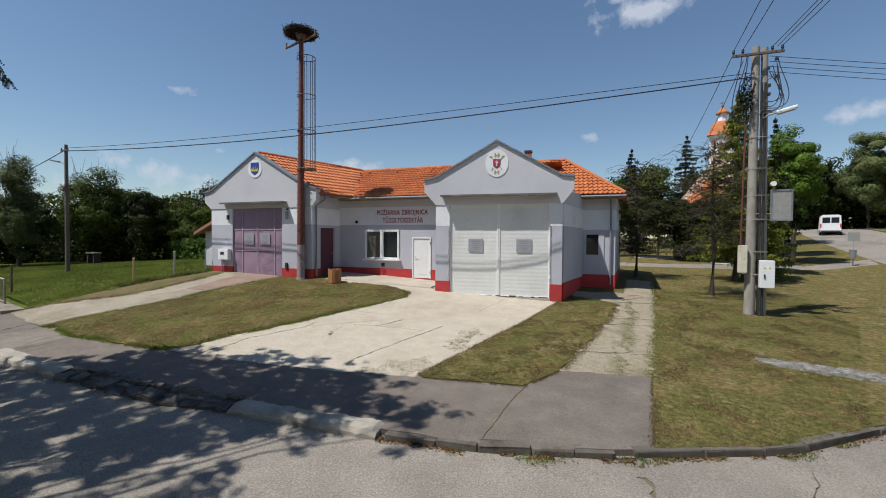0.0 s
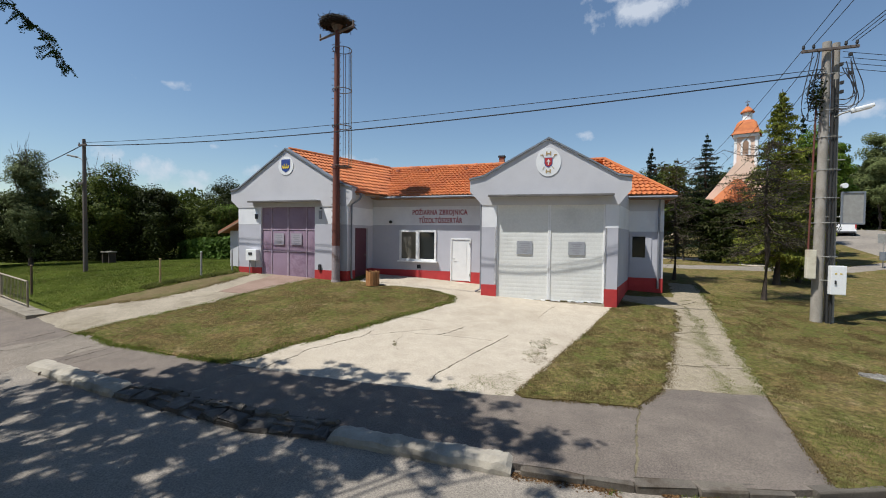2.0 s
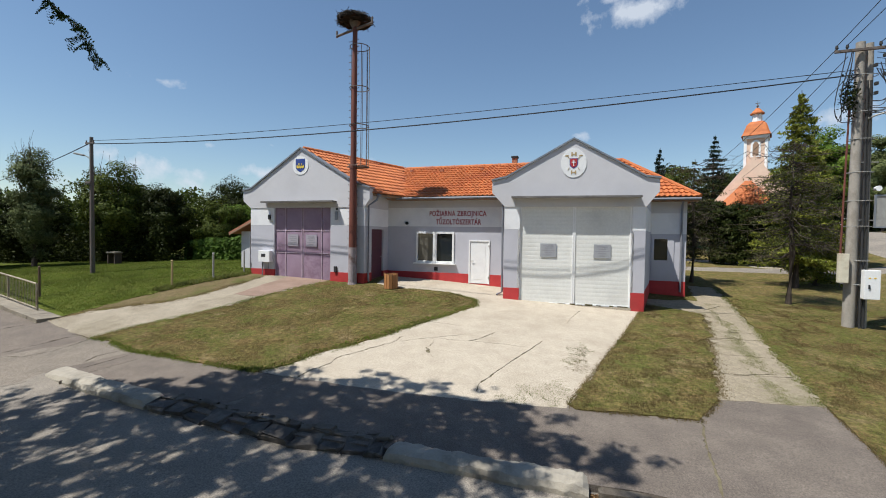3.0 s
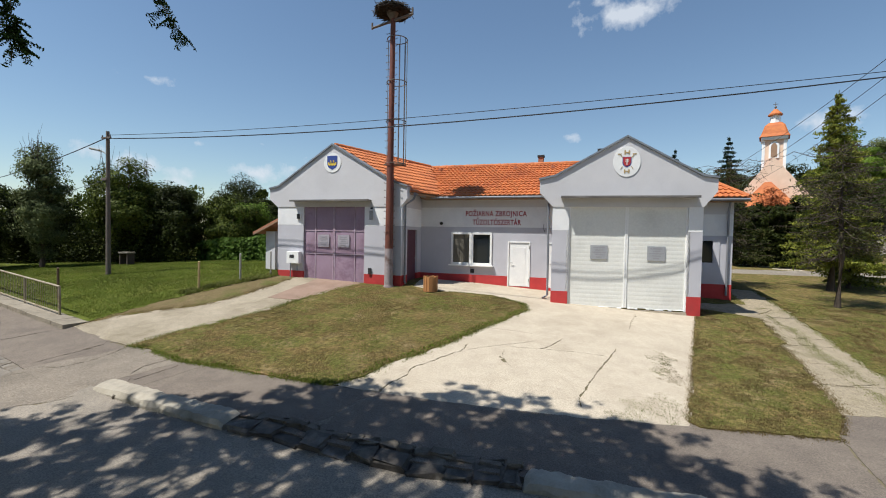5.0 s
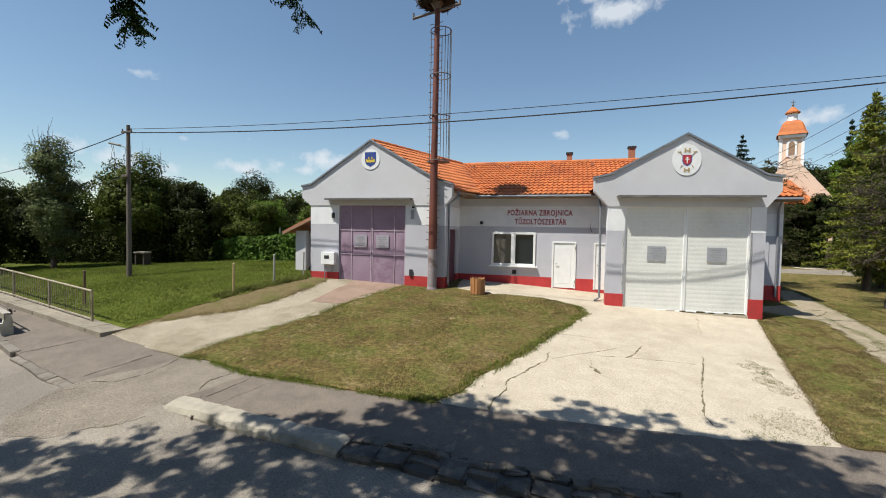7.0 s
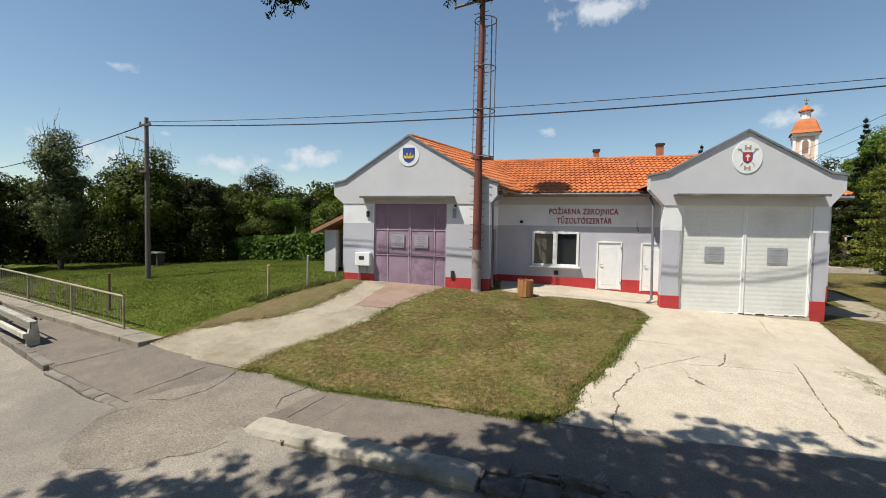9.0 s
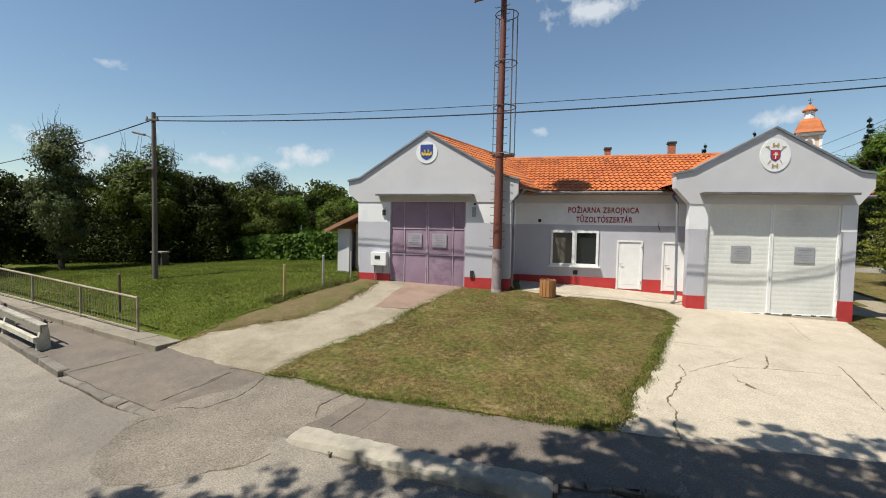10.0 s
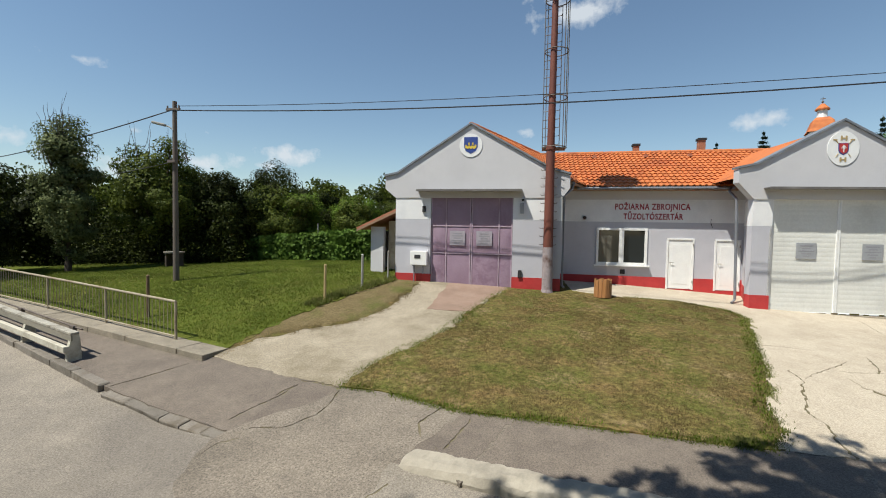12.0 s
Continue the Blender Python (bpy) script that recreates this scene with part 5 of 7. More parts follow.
# ---------------------------------------------------------------- litter bin of wooden slats
def slat_bin(x, y):
    z = land(x, y) - 0.02
    t = thing("litter_bin", "round litter bin of oiled wooden slats", "bin", Matrix.Translation((x, y, z)))
    for k in range(14):
        a = 2 * math.pi * k / 14
        bm = nb()
        box(bm, -0.055, 0.055, -0.014, 0.014, 0.03, 0.62 + 0.03 * (k % 2), 0.006)
        ob = part("slat", bm, "wood", t)
        ob.matrix_local = Matrix.Rotation(a, 4, "Z") @ Matrix.Translation((0, -0.27, 0))
    bm = nb()
    cyl(bm, (0, 0, 0.0), (0, 0, 0.56), 0.24, 0.245, 18)
    part("liner", bm, "dark", t)
    for zz in (0.14, 0.48):
        bm = nb()
        tube(bm, [(0.257 * math.cos(2 * math.pi * k / 24), 0.257 * math.sin(2 * math.pi * k / 24), zz) for k in range(25)], 0.01, 6)
        part("hoop", bm, "iron", t)


slat_bin(-11.14, 16.25)


# ---------------------------------------------------------------- railing, bench, posts
def railing():
    pts = [(-22.4 - 2.87 * k, 10.03 + 0.548 * k) for k in range(9, -1, -1)]
    t = thing("railing", "rusty grey steel railing with upright bars", "railing")
    H = 1.04
    for i, (a, b) in enumerate(zip(pts, pts[1:])):
        A, B = Vector((*a, land(*a))), Vector((*b, land(*b)))
        up = Vector((0, 0, 1))
        for p in ((A, B) if i == 0 else (B,)):
            bm = nb()
            cyl(bm, p - up * 0.1, p + up * H, 0.034, 0.034, 10)
            part("post", bm, "rail", t)
        for h, r in ((H, 0.034), (0.14, 0.024)):
            bm = nb()
            cyl(bm, A + up * h, B + up * h, r, r, 10)
            part("handrail" if h > 0.5 else "bottom_rail", bm, "rail", t)
        n = max(2, int((B - A).length / 0.15))
        for k in range(1, n):
            p = A + (B - A) * k / n
            bm = nb()
            cyl(bm, p + up * 0.14, p + up * (H - 0.03), 0.009, 0.009, 6, False)
            part("bar", bm, "rail", t)


def bench():
    a, b = Vector((-23.75, 8.68)), Vector((-30.7, 10.55))
    d = (b - a).normalized()
    m = Matrix.Translation((a.x, a.y, land(a.x, a.y) + 0.02)) @ Euler((0, -0.0, math.atan2(d.y, d.x))).to_matrix().to_4x4()
    t = thing("bench", "long weathered pale bench with plank back on concrete legs", "bench", m)
    L = 7.2
    rise = land(b.x, b.y) - land(a.x, a.y)
    for x in (0.08, 2.4, 4.7, 7.0):
        z = rise * x / L
        bm = nb()
        prism(bm, [(-0.06, -0.15 + z), (0.24, -0.15 + z), (0.22, 0.2 + z), (0.13, 0.58 + z), (0.0, 0.58 + z), (-0.03, 0.42 + z)], -0.055, 0.055)
        ob = part("leg", bm, "bench", t, "pale concrete leg")
        ob.matrix_local = Matrix.Translation((x, 0, 0)) @ Matrix.Rotation(math.radians(90), 4, "Z")
    for name, y0, y1, z0, z1, mt in (("top_plank", 0.0, 0.17, 0.58, 0.64, "bench_top"), ("back_plank", 0.13, 0.165, 0.44, 0.575, "wood_grey"), ("seat_plank", 0.2, 0.31, 0.2, 0.34, "bench")):
        bm = nb()
        box(bm, 0, L, y0, y1, z0, z1, 0.012)
        for v in bm.verts:
            v.co.z += rise * v.co.x / L
        part(name, bm, mt, t)
    for x in (0.5, 3.3, 6.2):
        bm = nb()
        box(bm, x - 0.09, x + 0.09, -0.12, -0.04, 0.5 + rise * x / L, 0.68 + rise * x / L)
        part("bracket", bm, "iron", t)
    bm = nb()
    tube(bm, [(0.1, -0.1, 0.66), (L, -0.1, 0.66 + rise)], 0.022, 8)
    part("rear_rail", bm, "iron", t)


railing()
bench()


def fence_post(x, y, h, mat_, r=0.045, label="rusty iron fence post in the grass"):
    z = land(x, y)
    bm = nb()
    cyl(bm, (x, y, z - 0.2), (x + 0.01, y, z + h), r, r * 0.92, 10)
    cyl(bm, (x + 0.01, y, z + h), (x + 0.01, y, z + h + 0.03), r * 1.15, r * 0.6, 10)
    ob = part("fence_post", bm, mat_)
    tagged(ob, label, "post", group="old fence posts")


fence_post(-20.05, 13.5, 1.15, "rust_post")
fence_post(-19.4, 15.0, 1.2, "galv", label="pale grey concrete fence post in the grass")
fence_post(-18.9, 16.3, 1.1, "galv", 0.035, label="thin pale post beside the shed")
fence_post(-24.5, 11.2, 1.25, "post_brown", label="rusty post behind the railing")
fence_post(-26.0, 24.0, 2.0, "galv", label="pale post before the hedge")


# ---------------------------------------------------------------- shed beside the left wing
def shed():
    t = thing("shed", "small plastered lean-to shed with tiled roof", "shed")
    bm = nb()
    box(bm, -19.98, -19.45, 17.25, 17.5, 0.3, 2.75)
    part("wall", bm, "plaster", t)
    bm = nb()
    box(bm, -19.98, -19.7, 17.5, 22.0, 0.3, 2.6)
    part("wall", bm, "plaster", t)
    bm = nb()
    box(bm, -19.45, -18.72, 17.9, 18.0, 0.3, 3.0)
    part("door", bm, "beige", t)
    bm = nb()
    prism(bm, [(-20.45, 2.62), (-18.72, 3.42), (-18.72, 3.52), (-20.5, 2.7)], 16.95, 22.0)
    part("roof", bm, "brick", t, "red-brown tiled lean-to roof")
    bm = nb()
    prism(bm, [(-20.47, 2.55), (-18.7, 3.36), (-18.7, 3.44), (-20.47, 2.64)], 16.93, 16.96)
    part("verge_board", bm, "under", t)


shed()


# ---------------------------------------------------------------- poles and cables
def street_pole_left():
    x, y = -26.8, 14.6
    z = land(x, y)
    t = thing("street_lamp_pole", "weathered wooden pole with a small street lamp", "lamp post")
    bm = nb()
    cyl(bm, (x, y, z - 0.3), (x, y, 7.3), 0.11, 0.075, 14)
    part("pole", bm, "pole_wood", t, smooth=True)
    bm = nb()
    box(bm, x - 0.3, x + 0.3, y - 0.1, y - 0.04, 6.95, 7.03)
    for k in (-0.25, 0.25):
        cyl(bm, (x + k, y - 0.07, 7.0), (x + k, y - 0.07, 7.13), 0.035, 0.025, 8)
    part("cross_arm", bm, "iron", t)
    bm = nb()
    tube(bm, [(x, y - 0.08, 6.22), (x - 0.12, y - 0.12, 6.33), (x - 0.25, y - 0.18, 6.38)], 0.022, 8)
    part("lamp_arm", bm, "galv", t)
    bm = nb()
    box(bm, -0.24, 0.24, -0.09, 0.09, -0.04, 0.05, 0.035)
    ob = part("lamp_head", bm, "galv", t)
    ob.matrix_world = Matrix.Translation((x - 0.45, y - 0.26, 6.42)) @ Euler((0, 0.2, 0.4)).to_matrix().to_4x4()
    bm = nb()
    box(bm, x - 0.17, x + 0.17, y - 0.2, y - 0.1, 5.0, 5.1)
    part("bracket", bm, "iron", t)


def pole_right():
    x, y = 4.98, 18.3
    t = thing("utility_pole", "twin concrete utility pole with cables, lamp and boxes", "utility pole")
    for (a, b, r) in (((x, y, -0.5), (x + 0.02, y, 9.3), 0.172), ((x + 0.4, y + 0.12, -0.5), (x + 0.32, y + 0.12, 9.28), 0.145)):
        bm = nb()
        cyl(bm, a, b, r, r * 0.72, 18)
        part("pole", bm, "pole", t, smooth=True)
    for z in (1.25, 2.05, 3.2, 4.05, 5.0, 6.1, 7.0, 8.2):
        bm = nb()
        tube(bm, [(x + 0.17 + 0.37 * math.cos(2 * math.pi * k / 20), y + 0.08 + 0.26 * math.sin(2 * math.pi * k / 20), z) for k in range(21)], 0.014, 5)
        part("steel_band", bm, "galv", t)
    for dx in (0.2, 0.3):
        bm = nb()
        tube(bm, [(x + dx + 0.05, y - 0.12, -0.3), (x + dx, y - 0.1, 8.0)], 0.035, 8)
        part("conduit", bm, "black", t)
    bm = nb()
    tube(bm, [(x - 0.33, y - 0.1, 2.2), (x - 0.25, y - 0.1, 7.4)], 0.03, 8)
    part("conduit", bm, "rust", t, "rusty conduit")
    # cross arm with insulators
    bm = nb()
    box(bm, x - 0.75, x + 0.8, y - 0.24, y - 0.16, 8.95, 9.04, 0.01)
    part("cross_arm", bm, "iron", t)
    for k in (-0.7, -0.42, 0.45, 0.74):
        bm = nb()
        cyl(bm, (x + k, y - 0.2, 9.02), (x + k, y - 0.2, 9.12), 0.03, 0.03, 8)
        cyl(bm, (x + k, y - 0.2, 9.1), (x + k, y - 0.2, 9.2), 0.05, 0.035, 8)
        part("insulator", bm, "black", t)
    for k in range(5):
        rng = random.Random(k)
        bm = nb()
        z = 8.75 - k * 0.3
        px = x + 0.35 + rng.uniform(-0.05, 0.28)
        box(bm, px - 0.04, px + 0.04, y - 0.26, y - 0.14, z - 0.05, z + 0.05, 0.01)
        part("junction_clamp", bm, "black", t)
    # hanging loops of cable
    rng = random.Random(21)
    for k in range(11):
        s = rng.choice((-1, 1, 1, 1))
        x0 = x + (0.45 if s > 0 else -0.35) + rng.uniform(-0.1, 0.2) * s
        zt, zb = rng.uniform(8.2, 9.0), rng.uniform(6.6, 7.6)
        bulge = rng.uniform(0.15, 0.5) * s
        pts = []
        for q in range(15):
            u = q / 14
            pts.append((x0 + (x + 0.2 * s - x0) * u + bulge * math.sin(math.pi * u) ** 1.3, y - 0.2 - 0.1 * math.sin(math.pi * u), zt + (zb - zt) * math.sin(min(u * 1.25, 1) * math.pi / 2) + 0.25 * max(0, u - 0.8)))
        bm = nb()
        tube(bm, pts, 0.014, 6)
        part("cable_loop", bm, "cable", t)
    # tangle of old wire and creeper left of the pole
    for k in range(6):
        bm = nb()
        x0 = x - 0.25 - rng.uniform(0, 0.35)
        z = rng.uniform(6.9, 7.9)
        tube(bm, [(x - 0.1, y - 0.2, z + 0.3), (x0, y - 0.25 + rng.uniform(-0.1, 0.1), z), (x0 + rng.uniform(-0.15, 0.1), y - 0.2, z - rng.uniform(0.2, 0.6))], 0.013, 5)
        part("cable_loop", bm, "cable", t)
    # lamp
    bm = nb()
    tube(bm, [(x + 0.25, y - 0.1, 6.75), (x + 0.4, y - 0.25, 6.82), (x + 0.55, y - 0.35, 6.85)], 0.028, 8)
    part("lamp_arm", bm, "galv", t)
    bm = nb()
    box(bm, -0.29, 0.29, -0.1, 0.1, -0.045, 0.055, 0.03)
    ob = part("lamp_head", bm, "white", t)
    ob.matrix_world = Matrix.Translation((x + 0.82, y - 0.48, 6.9)) @ Euler((0, -0.2, -0.3)).to_matrix().to_4x4()
    bm = nb()
    box(bm, -0.28, 0.22, -0.1, 0.1, -0.075, -0.05, 0.01)
    c = part("lamp_cover", bm, "lamp_glass", ob)
    # boxes
    bm = nb()
    box(bm, x + 0.2, x + 0.62, y - 0.42, y - 0.2, 0.8, 1.76, 0.015)
    b = part("meter_cabinet", bm, "white", t, "white plastic meter cabinet")
    bm = nb()
    for q in (0.33, 0.47):
        box(bm, x + q - 0.03, x + q + 0.03, y - 0.425, y - 0.42, 1.48, 1.52)
    part("sticker", bm, "yellow", b)
    bm = nb()
    box(bm, x + 0.3, x + 0.34, y - 0.45, y - 0.42, 1.15, 1.28)
    part("handle", bm, "dark", b)
    bm = nb()
    box(bm, x - 0.42, x - 0.16, y - 0.3, y - 0.1, 1.3, 2.28, 0.02)
    part("fuse_box", bm, "beige", t, "cream painted fuse box with rust")
    # notice board on brackets
    bm = nb()
    box(bm, x + 0.56, x + 1.2, y - 0.02, y + 0.03, 3.15, 4.25, 0.008)
    b = part("sign_back", bm, "galv", t, "grey back of a framed sign board")
    bm = nb()
    for z in (3.15, 4.2):
        box(bm, x + 0.55, x + 1.21, y - 0.04, y - 0.022, z, z + 0.05)
    for q in (0.55, 1.16):
        box(bm, x + q, x + q + 0.05, y - 0.041, y - 0.022, 3.15, 4.25)
    part("sign_frame", bm, "coping", b)
    for z in (3.4, 3.42 + 1.9):
        bm = nb()
        tube(bm, [(x + 0.1, y - 0.1, z), (x + 0.62, y, z)], 0.018, 6)
        part("bracket", bm, "galv", t)
    bm = nb()
    cyl(bm, (x + 0.62, y - 0.1, 4.45), (x + 0.62, y + 0.1, 4.45), 0.09, 0.07, 14)
    part("camera_horn", bm, "white", t)


street_pole_left()
pole_right()


def pole_creeper():
    """Dark tuft of ivy hanging on the twin pole."""
    rng = random.Random(40)
    pts = [(4.72 + rng.gauss(0, 0.1) - 0.12 * (k % 2), 18.1 + rng.gauss(0, 0.1), 7.45 + rng.gauss(0, 0.33)) for k in range(420)]
    tagged(leaf_cloud("ivy", pts, 0.09, "leaf_shadowed", None, 41, droop=0.6), "dark ivy tuft hanging on the concrete pole", "plant")




def sag(a, b, drop, n=24, bow=(0, 0)):
    """A hanging line, blown sideways by bow at its middle."""
    a, b = Vector(a), Vector(b)
    out = []
    for i in range(n + 1):
        s = i / n
        hang = -drop * 4 * s * (1 - s) + (1.64 * bow[1] * s * (1 - s) * (s - 0.5))
        side = 6.75 * s * s * (1 - s)
        out.append(a.lerp(b, s) + Vector((bow[0] * side, bow[1] * side, hang)))
    return out


def cable(a, b, drop, r, label="thin dark wire overhead between poles", bow=(0, 0)):
    bm = nb()
    tube(bm, sag(a, b, drop, 24, bow), r, 5)
    tagged(part("overhead_cable", bm, "cable"), label, "cable", group="overhead cables")


cable((-26.8, 14.5, 6.95), (4.9, 18.1, 8.2), 0.9, 0.022, "thick black overhead cable between the poles", (0, -1.88))
cable((-26.7, 14.5, 7.1), (4.9, 18.1, 8.35), 0.77, 0.012, bow=(0, -1.88))
cable((-26.85, 14.5, 6.95), (-60, 22, 6.2), 0.7, 0.022, "thick black overhead cable towards the trees")
cable((-26.9, 14.6, 5.05), (-60, 24, 4.6), 0.5, 0.012)
for k, (dx, tx) in enumerate(((-0.7, -1.5), (-0.42, -0.6), (0.45, 3.0), (0.74, 4.0), (0.6, 3.6))):
    cable((4.98 + dx, 18.1, 9.18), (4.98 + tx + 1.0, 2.0, 12.5 + 0.3 * k), 0.2, 0.012)
for k in range(3):
    cable((4.98 - 0.7 + 0.3 * k, 18.1, 9.1 - 0.3 * k), (6.5 + 2 * k, 60, 9.5 - 0.4 * k), 0.9, 0.012)
for k in range(4):
    cable((5.4, 18.2, 8.9 - 0.18 * k), (45, 34.0, 10.2 - 0.25 * k), 0.9, 0.01)


# ---------------------------------------------------------------- concrete remnant in the lawn
def stump_slab():
    """A broken strip of old concrete, its crust crumbled, half sunk in the grass."""
    bm = nb()
    a, b = Vector((3.5, 12.5)), Vector((6.1, 12.05))
    n, m = 44, 8
    d = b - a
    s = Vector((-d.y, d.x)).normalized()
    grid = []
    for i in range(n + 1):
        u = i / n
        half = 0.36 * min(1.0, 0.25 + u * 3.5) * (1 + 0.25 * noise.noise((u * 9, 0, 4)))
        row = []
        for j in range(m + 1):
            v = j / m * 2 - 1
            p = a + d * u + s * v * half
            z = land(p.x, p.y)
            crust = 0.05 + 0.05 * u + 0.035 * noise.noise((p.x * 6, p.y * 6, 1)) + 0.02 * noise.noise((p.x * 17, p.y * 17, 2))
            row.append(bm.verts.new((p.x, p.y, z + (crust if abs(v) < 0.95 else -0.08))))
        grid.append(row)
    for i in range(n):
        for j in range(m):
            bm.faces.new((grid[i][j], grid[i + 1][j], grid[i + 1][j + 1], grid[i][j + 1]))
    for end in (grid[0], grid[-1]):
        for v in end:
            v.co.z -= 0.12
    bmesh.ops.recalc_face_normals(bm, faces=bm.faces[:])
    tagged(part("concrete_slab", bm, "rubble"), "grey crumbling concrete slab sunk in the lawn", "slab")


stump_slab()


# ---------------------------------------------------------------- church beyond the park
def church():
    m = Matrix.Translation((9.35, 42.5, 0)) @ Matrix.Rotation(math.radians(-19), 4, "Z")
    t = thing("church", "small peach church with white-edged tower and orange roofs", "church", m)
    def add(name, bm, mt, parent=t, label=""):
        return part(name, bm, mt, parent, label)
    w = 0.68
    add("tower", box(nb(), -w, w, -w, w, 0, 11.15), "church")
    for sx in (-1, 1):
        add("corner_pilaster", box(nb(), sx * (w + 0.02) - 0.1, sx * (w + 0.02) + 0.1, -w - 0.05, w + 0.05, 0, 11.15), "white")
    bm = nb()
    box(bm, -w - 0.2, w + 0.2, -w - 0.2, w + 0.2, 11.0, 11.25, 0.03)
    add("cornice", bm, "white")
    # bell-shaped roof
    bm = nb()
    prof = [(0.96, 11.25), (0.84, 11.5), (0.74, 11.85), (0.63, 12.2), (0.42, 12.45)]
    rings = []
    for r, z in prof:
        rings.append([bm.verts.new((r * 1.05 * sx * (1 if abs(sx) == 1 else 1), r * 1.05 * sy, z)) for sx, sy in ((-1, -0.85), (-0.85, -1), (0.85, -1), (1, -0.85), (1, 0.85), (0.85, 1), (-0.85, 1), (-1, 0.85))])
    for r0, r1 in zip(rings, rings[1:]):
        for k in range(8):
            bm.faces.new((r0[k], r0[(k + 1) % 8], r1[(k + 1) % 8], r1[k]))
    bm.faces.new(rings[-1])
    add("tower_roof", bm, "tile")
    add("lantern", cyl(nb(), (0, 0, 12.4), (0, 0, 13.12), 0.36, 0.34, 8), "white")
    bm = nb()
    cyl(bm, (0, 0, 13.1), (0, 0, 13.2), 0.5, 0.5, 12)
    cyl(bm, (0, 0, 13.2), (0, 0, 13.62), 0.48, 0.12, 12)
    add("lantern_roof", bm, "tile")
    bm = nb()
    cyl(bm, (0, 0, 13.55), (0, 0, 14.2), 0.035, 0.02, 6)
    bmesh.ops.create_icosphere(bm, subdivisions=1, radius=0.1, matrix=Matrix.Translation((0, 0, 13.78)))
    box(bm, -0.16, 0.16, -0.015, 0.015, 14.0, 14.05)
    add("cross", bm, "iron")
    # belfry window
    bm = nb()
    prism(bm, [(-0.34, 9.5), (0.34, 9.5), (0.34, 10.55), (0.2, 10.8), (0, 10.9), (-0.2, 10.8), (-0.34, 10.55)], -w - 0.07, -w)
    win = add("belfry_window", bm, "white")
    bm = nb()
    prism(bm, [(-0.2, 9.6), (0.2, 9.6), (0.2, 10.5), (0.1, 10.68), (0, 10.74), (-0.1, 10.68), (-0.2, 10.5)], -w - 0.09, -w - 0.075)
    add("louvre", bm, "under", win)
    # nave gable before the tower
    bm = nb()
    prism(bm, [(-2.6, 0), (2.6, 0), (2.6, 5.95), (0, 9.45), (-2.6, 5.95)], -2.0, -1.4)
    add("gable_wall", bm, "church")
    bm = nb()
    prism(bm, [(-2.7, 5.5), (0, 9.1), (2.7, 5.5), (2.7, 5.68), (0, 9.28), (-2.7, 5.68)], -1.39, 10)
    add("nave_roof", bm, "tile")
    bm = nb()
    box(bm, -2.5, 2.5, -1.4, 9.8, 0, 5.9)
    add("nave", bm, "church")
    # low porch with hipped roof
    bm = nb()
    box(bm, -2.1, 1.5, -3.9, -2.0, 0, 5.1)
    add("porch", bm, "church")
    bm = nb()
    b = [bm.verts.new(c) for c in ((-2.4, -4.2, 5.05), (1.8, -4.2, 5.05), (1.8, -2.0, 5.05), (-2.4, -2.0, 5.05))]
    a = [bm.verts.new(c) for c in ((-0.5, -3.0, 7.35), (-0.1, -3.0, 7.35), (-0.1, -2.0, 7.35), (-0.5, -2.0, 7.35))]
    for k in range(4):
        bm.faces.new((b[k], b[(k + 1) % 4], a[(k + 1) % 4], a[k]))
    bm.faces.new(a)
    add("porch_roof", bm, "tile")


church()


# ---------------------------------------------------------------- plants
def leaf_cloud(name, centres, size, material, parent, seed, aspect=0.55, flat=0.0, droop=0.0, faces_out=None):
    """Many single leaves (bent diamonds) at the centres."""
    r = np.random.default_rng(seed)
    c = np.asarray(centres, dtype=float)
    n = len(c)
    d = r.normal(size=(n, 3))
    d[:, 2] = d[:, 2] * (1 - flat) - droop
    d /= np.linalg.norm(d, axis=1)[:, None] + 1e-9
    e = np.cross(d, r.normal(size=(n, 3)))
    e /= np.linalg.norm(e, axis=1)[:, None] + 1e-9
    if faces_out is not None:
        # leaves lie roughly along the outside of their clump
        o = np.asarray(faces_out) + r.normal(size=(n, 3)) * 0.42
        o /= np.linalg.norm(o, axis=1)[:, None] + 1e-9
        d = np.cross(o, r.normal(size=(n, 3)))
        d /= np.linalg.norm(d, axis=1)[:, None] + 1e-9
        e = np.cross(o, d)
    s = size * r.uniform(0.65, 1.35, n)[:, None]
    k = np.cross(d, e) * s * 0.18
    v = np.empty((n, 4, 3))
    v[:, 0] = c - d * s * 0.5
    v[:, 1] = c + e * s * aspect * 0.5 + k
    v[:, 2] = c + d * s * 0.5
    v[:, 3] = c - e * s * aspect * 0.5 + k
    me = bpy.data.meshes.new(name)
    me.vertices.add(n * 4)
    me.vertices.foreach_set("co", v.ravel())
    me.loops.add(n * 4)
    me.loops.foreach_set("vertex_index", np.arange(n * 4, dtype=np.int32))
    me.polygons.add(n)
    me.polygons.foreach_set("loop_start", np.arange(0, n * 4, 4, dtype=np.int32))
    me.polygons.foreach_set("loop_total", np.full(n, 4, dtype=np.int32))
    me.update(calc_edges=True)
    me.materials.append(M[material])
    ob = new(name, me)
    if parent:
        ob.parent = parent
    return ob


def branch_mesh(bm, a, b, r0, r1, rng, bend=0.12, n=5):
    a, b = Vector(a), Vector(b)
    L = (b - a).length
    pts = [a.lerp(b, i / n) + Vector((rng.uniform(-1, 1), rng.uniform(-1, 1), rng.uniform(-1, 1))) * L * bend * (0 if i in (0, n) else 0.5) for i in range(n + 1)]
    tube(bm, pts, r0, 6, r1)


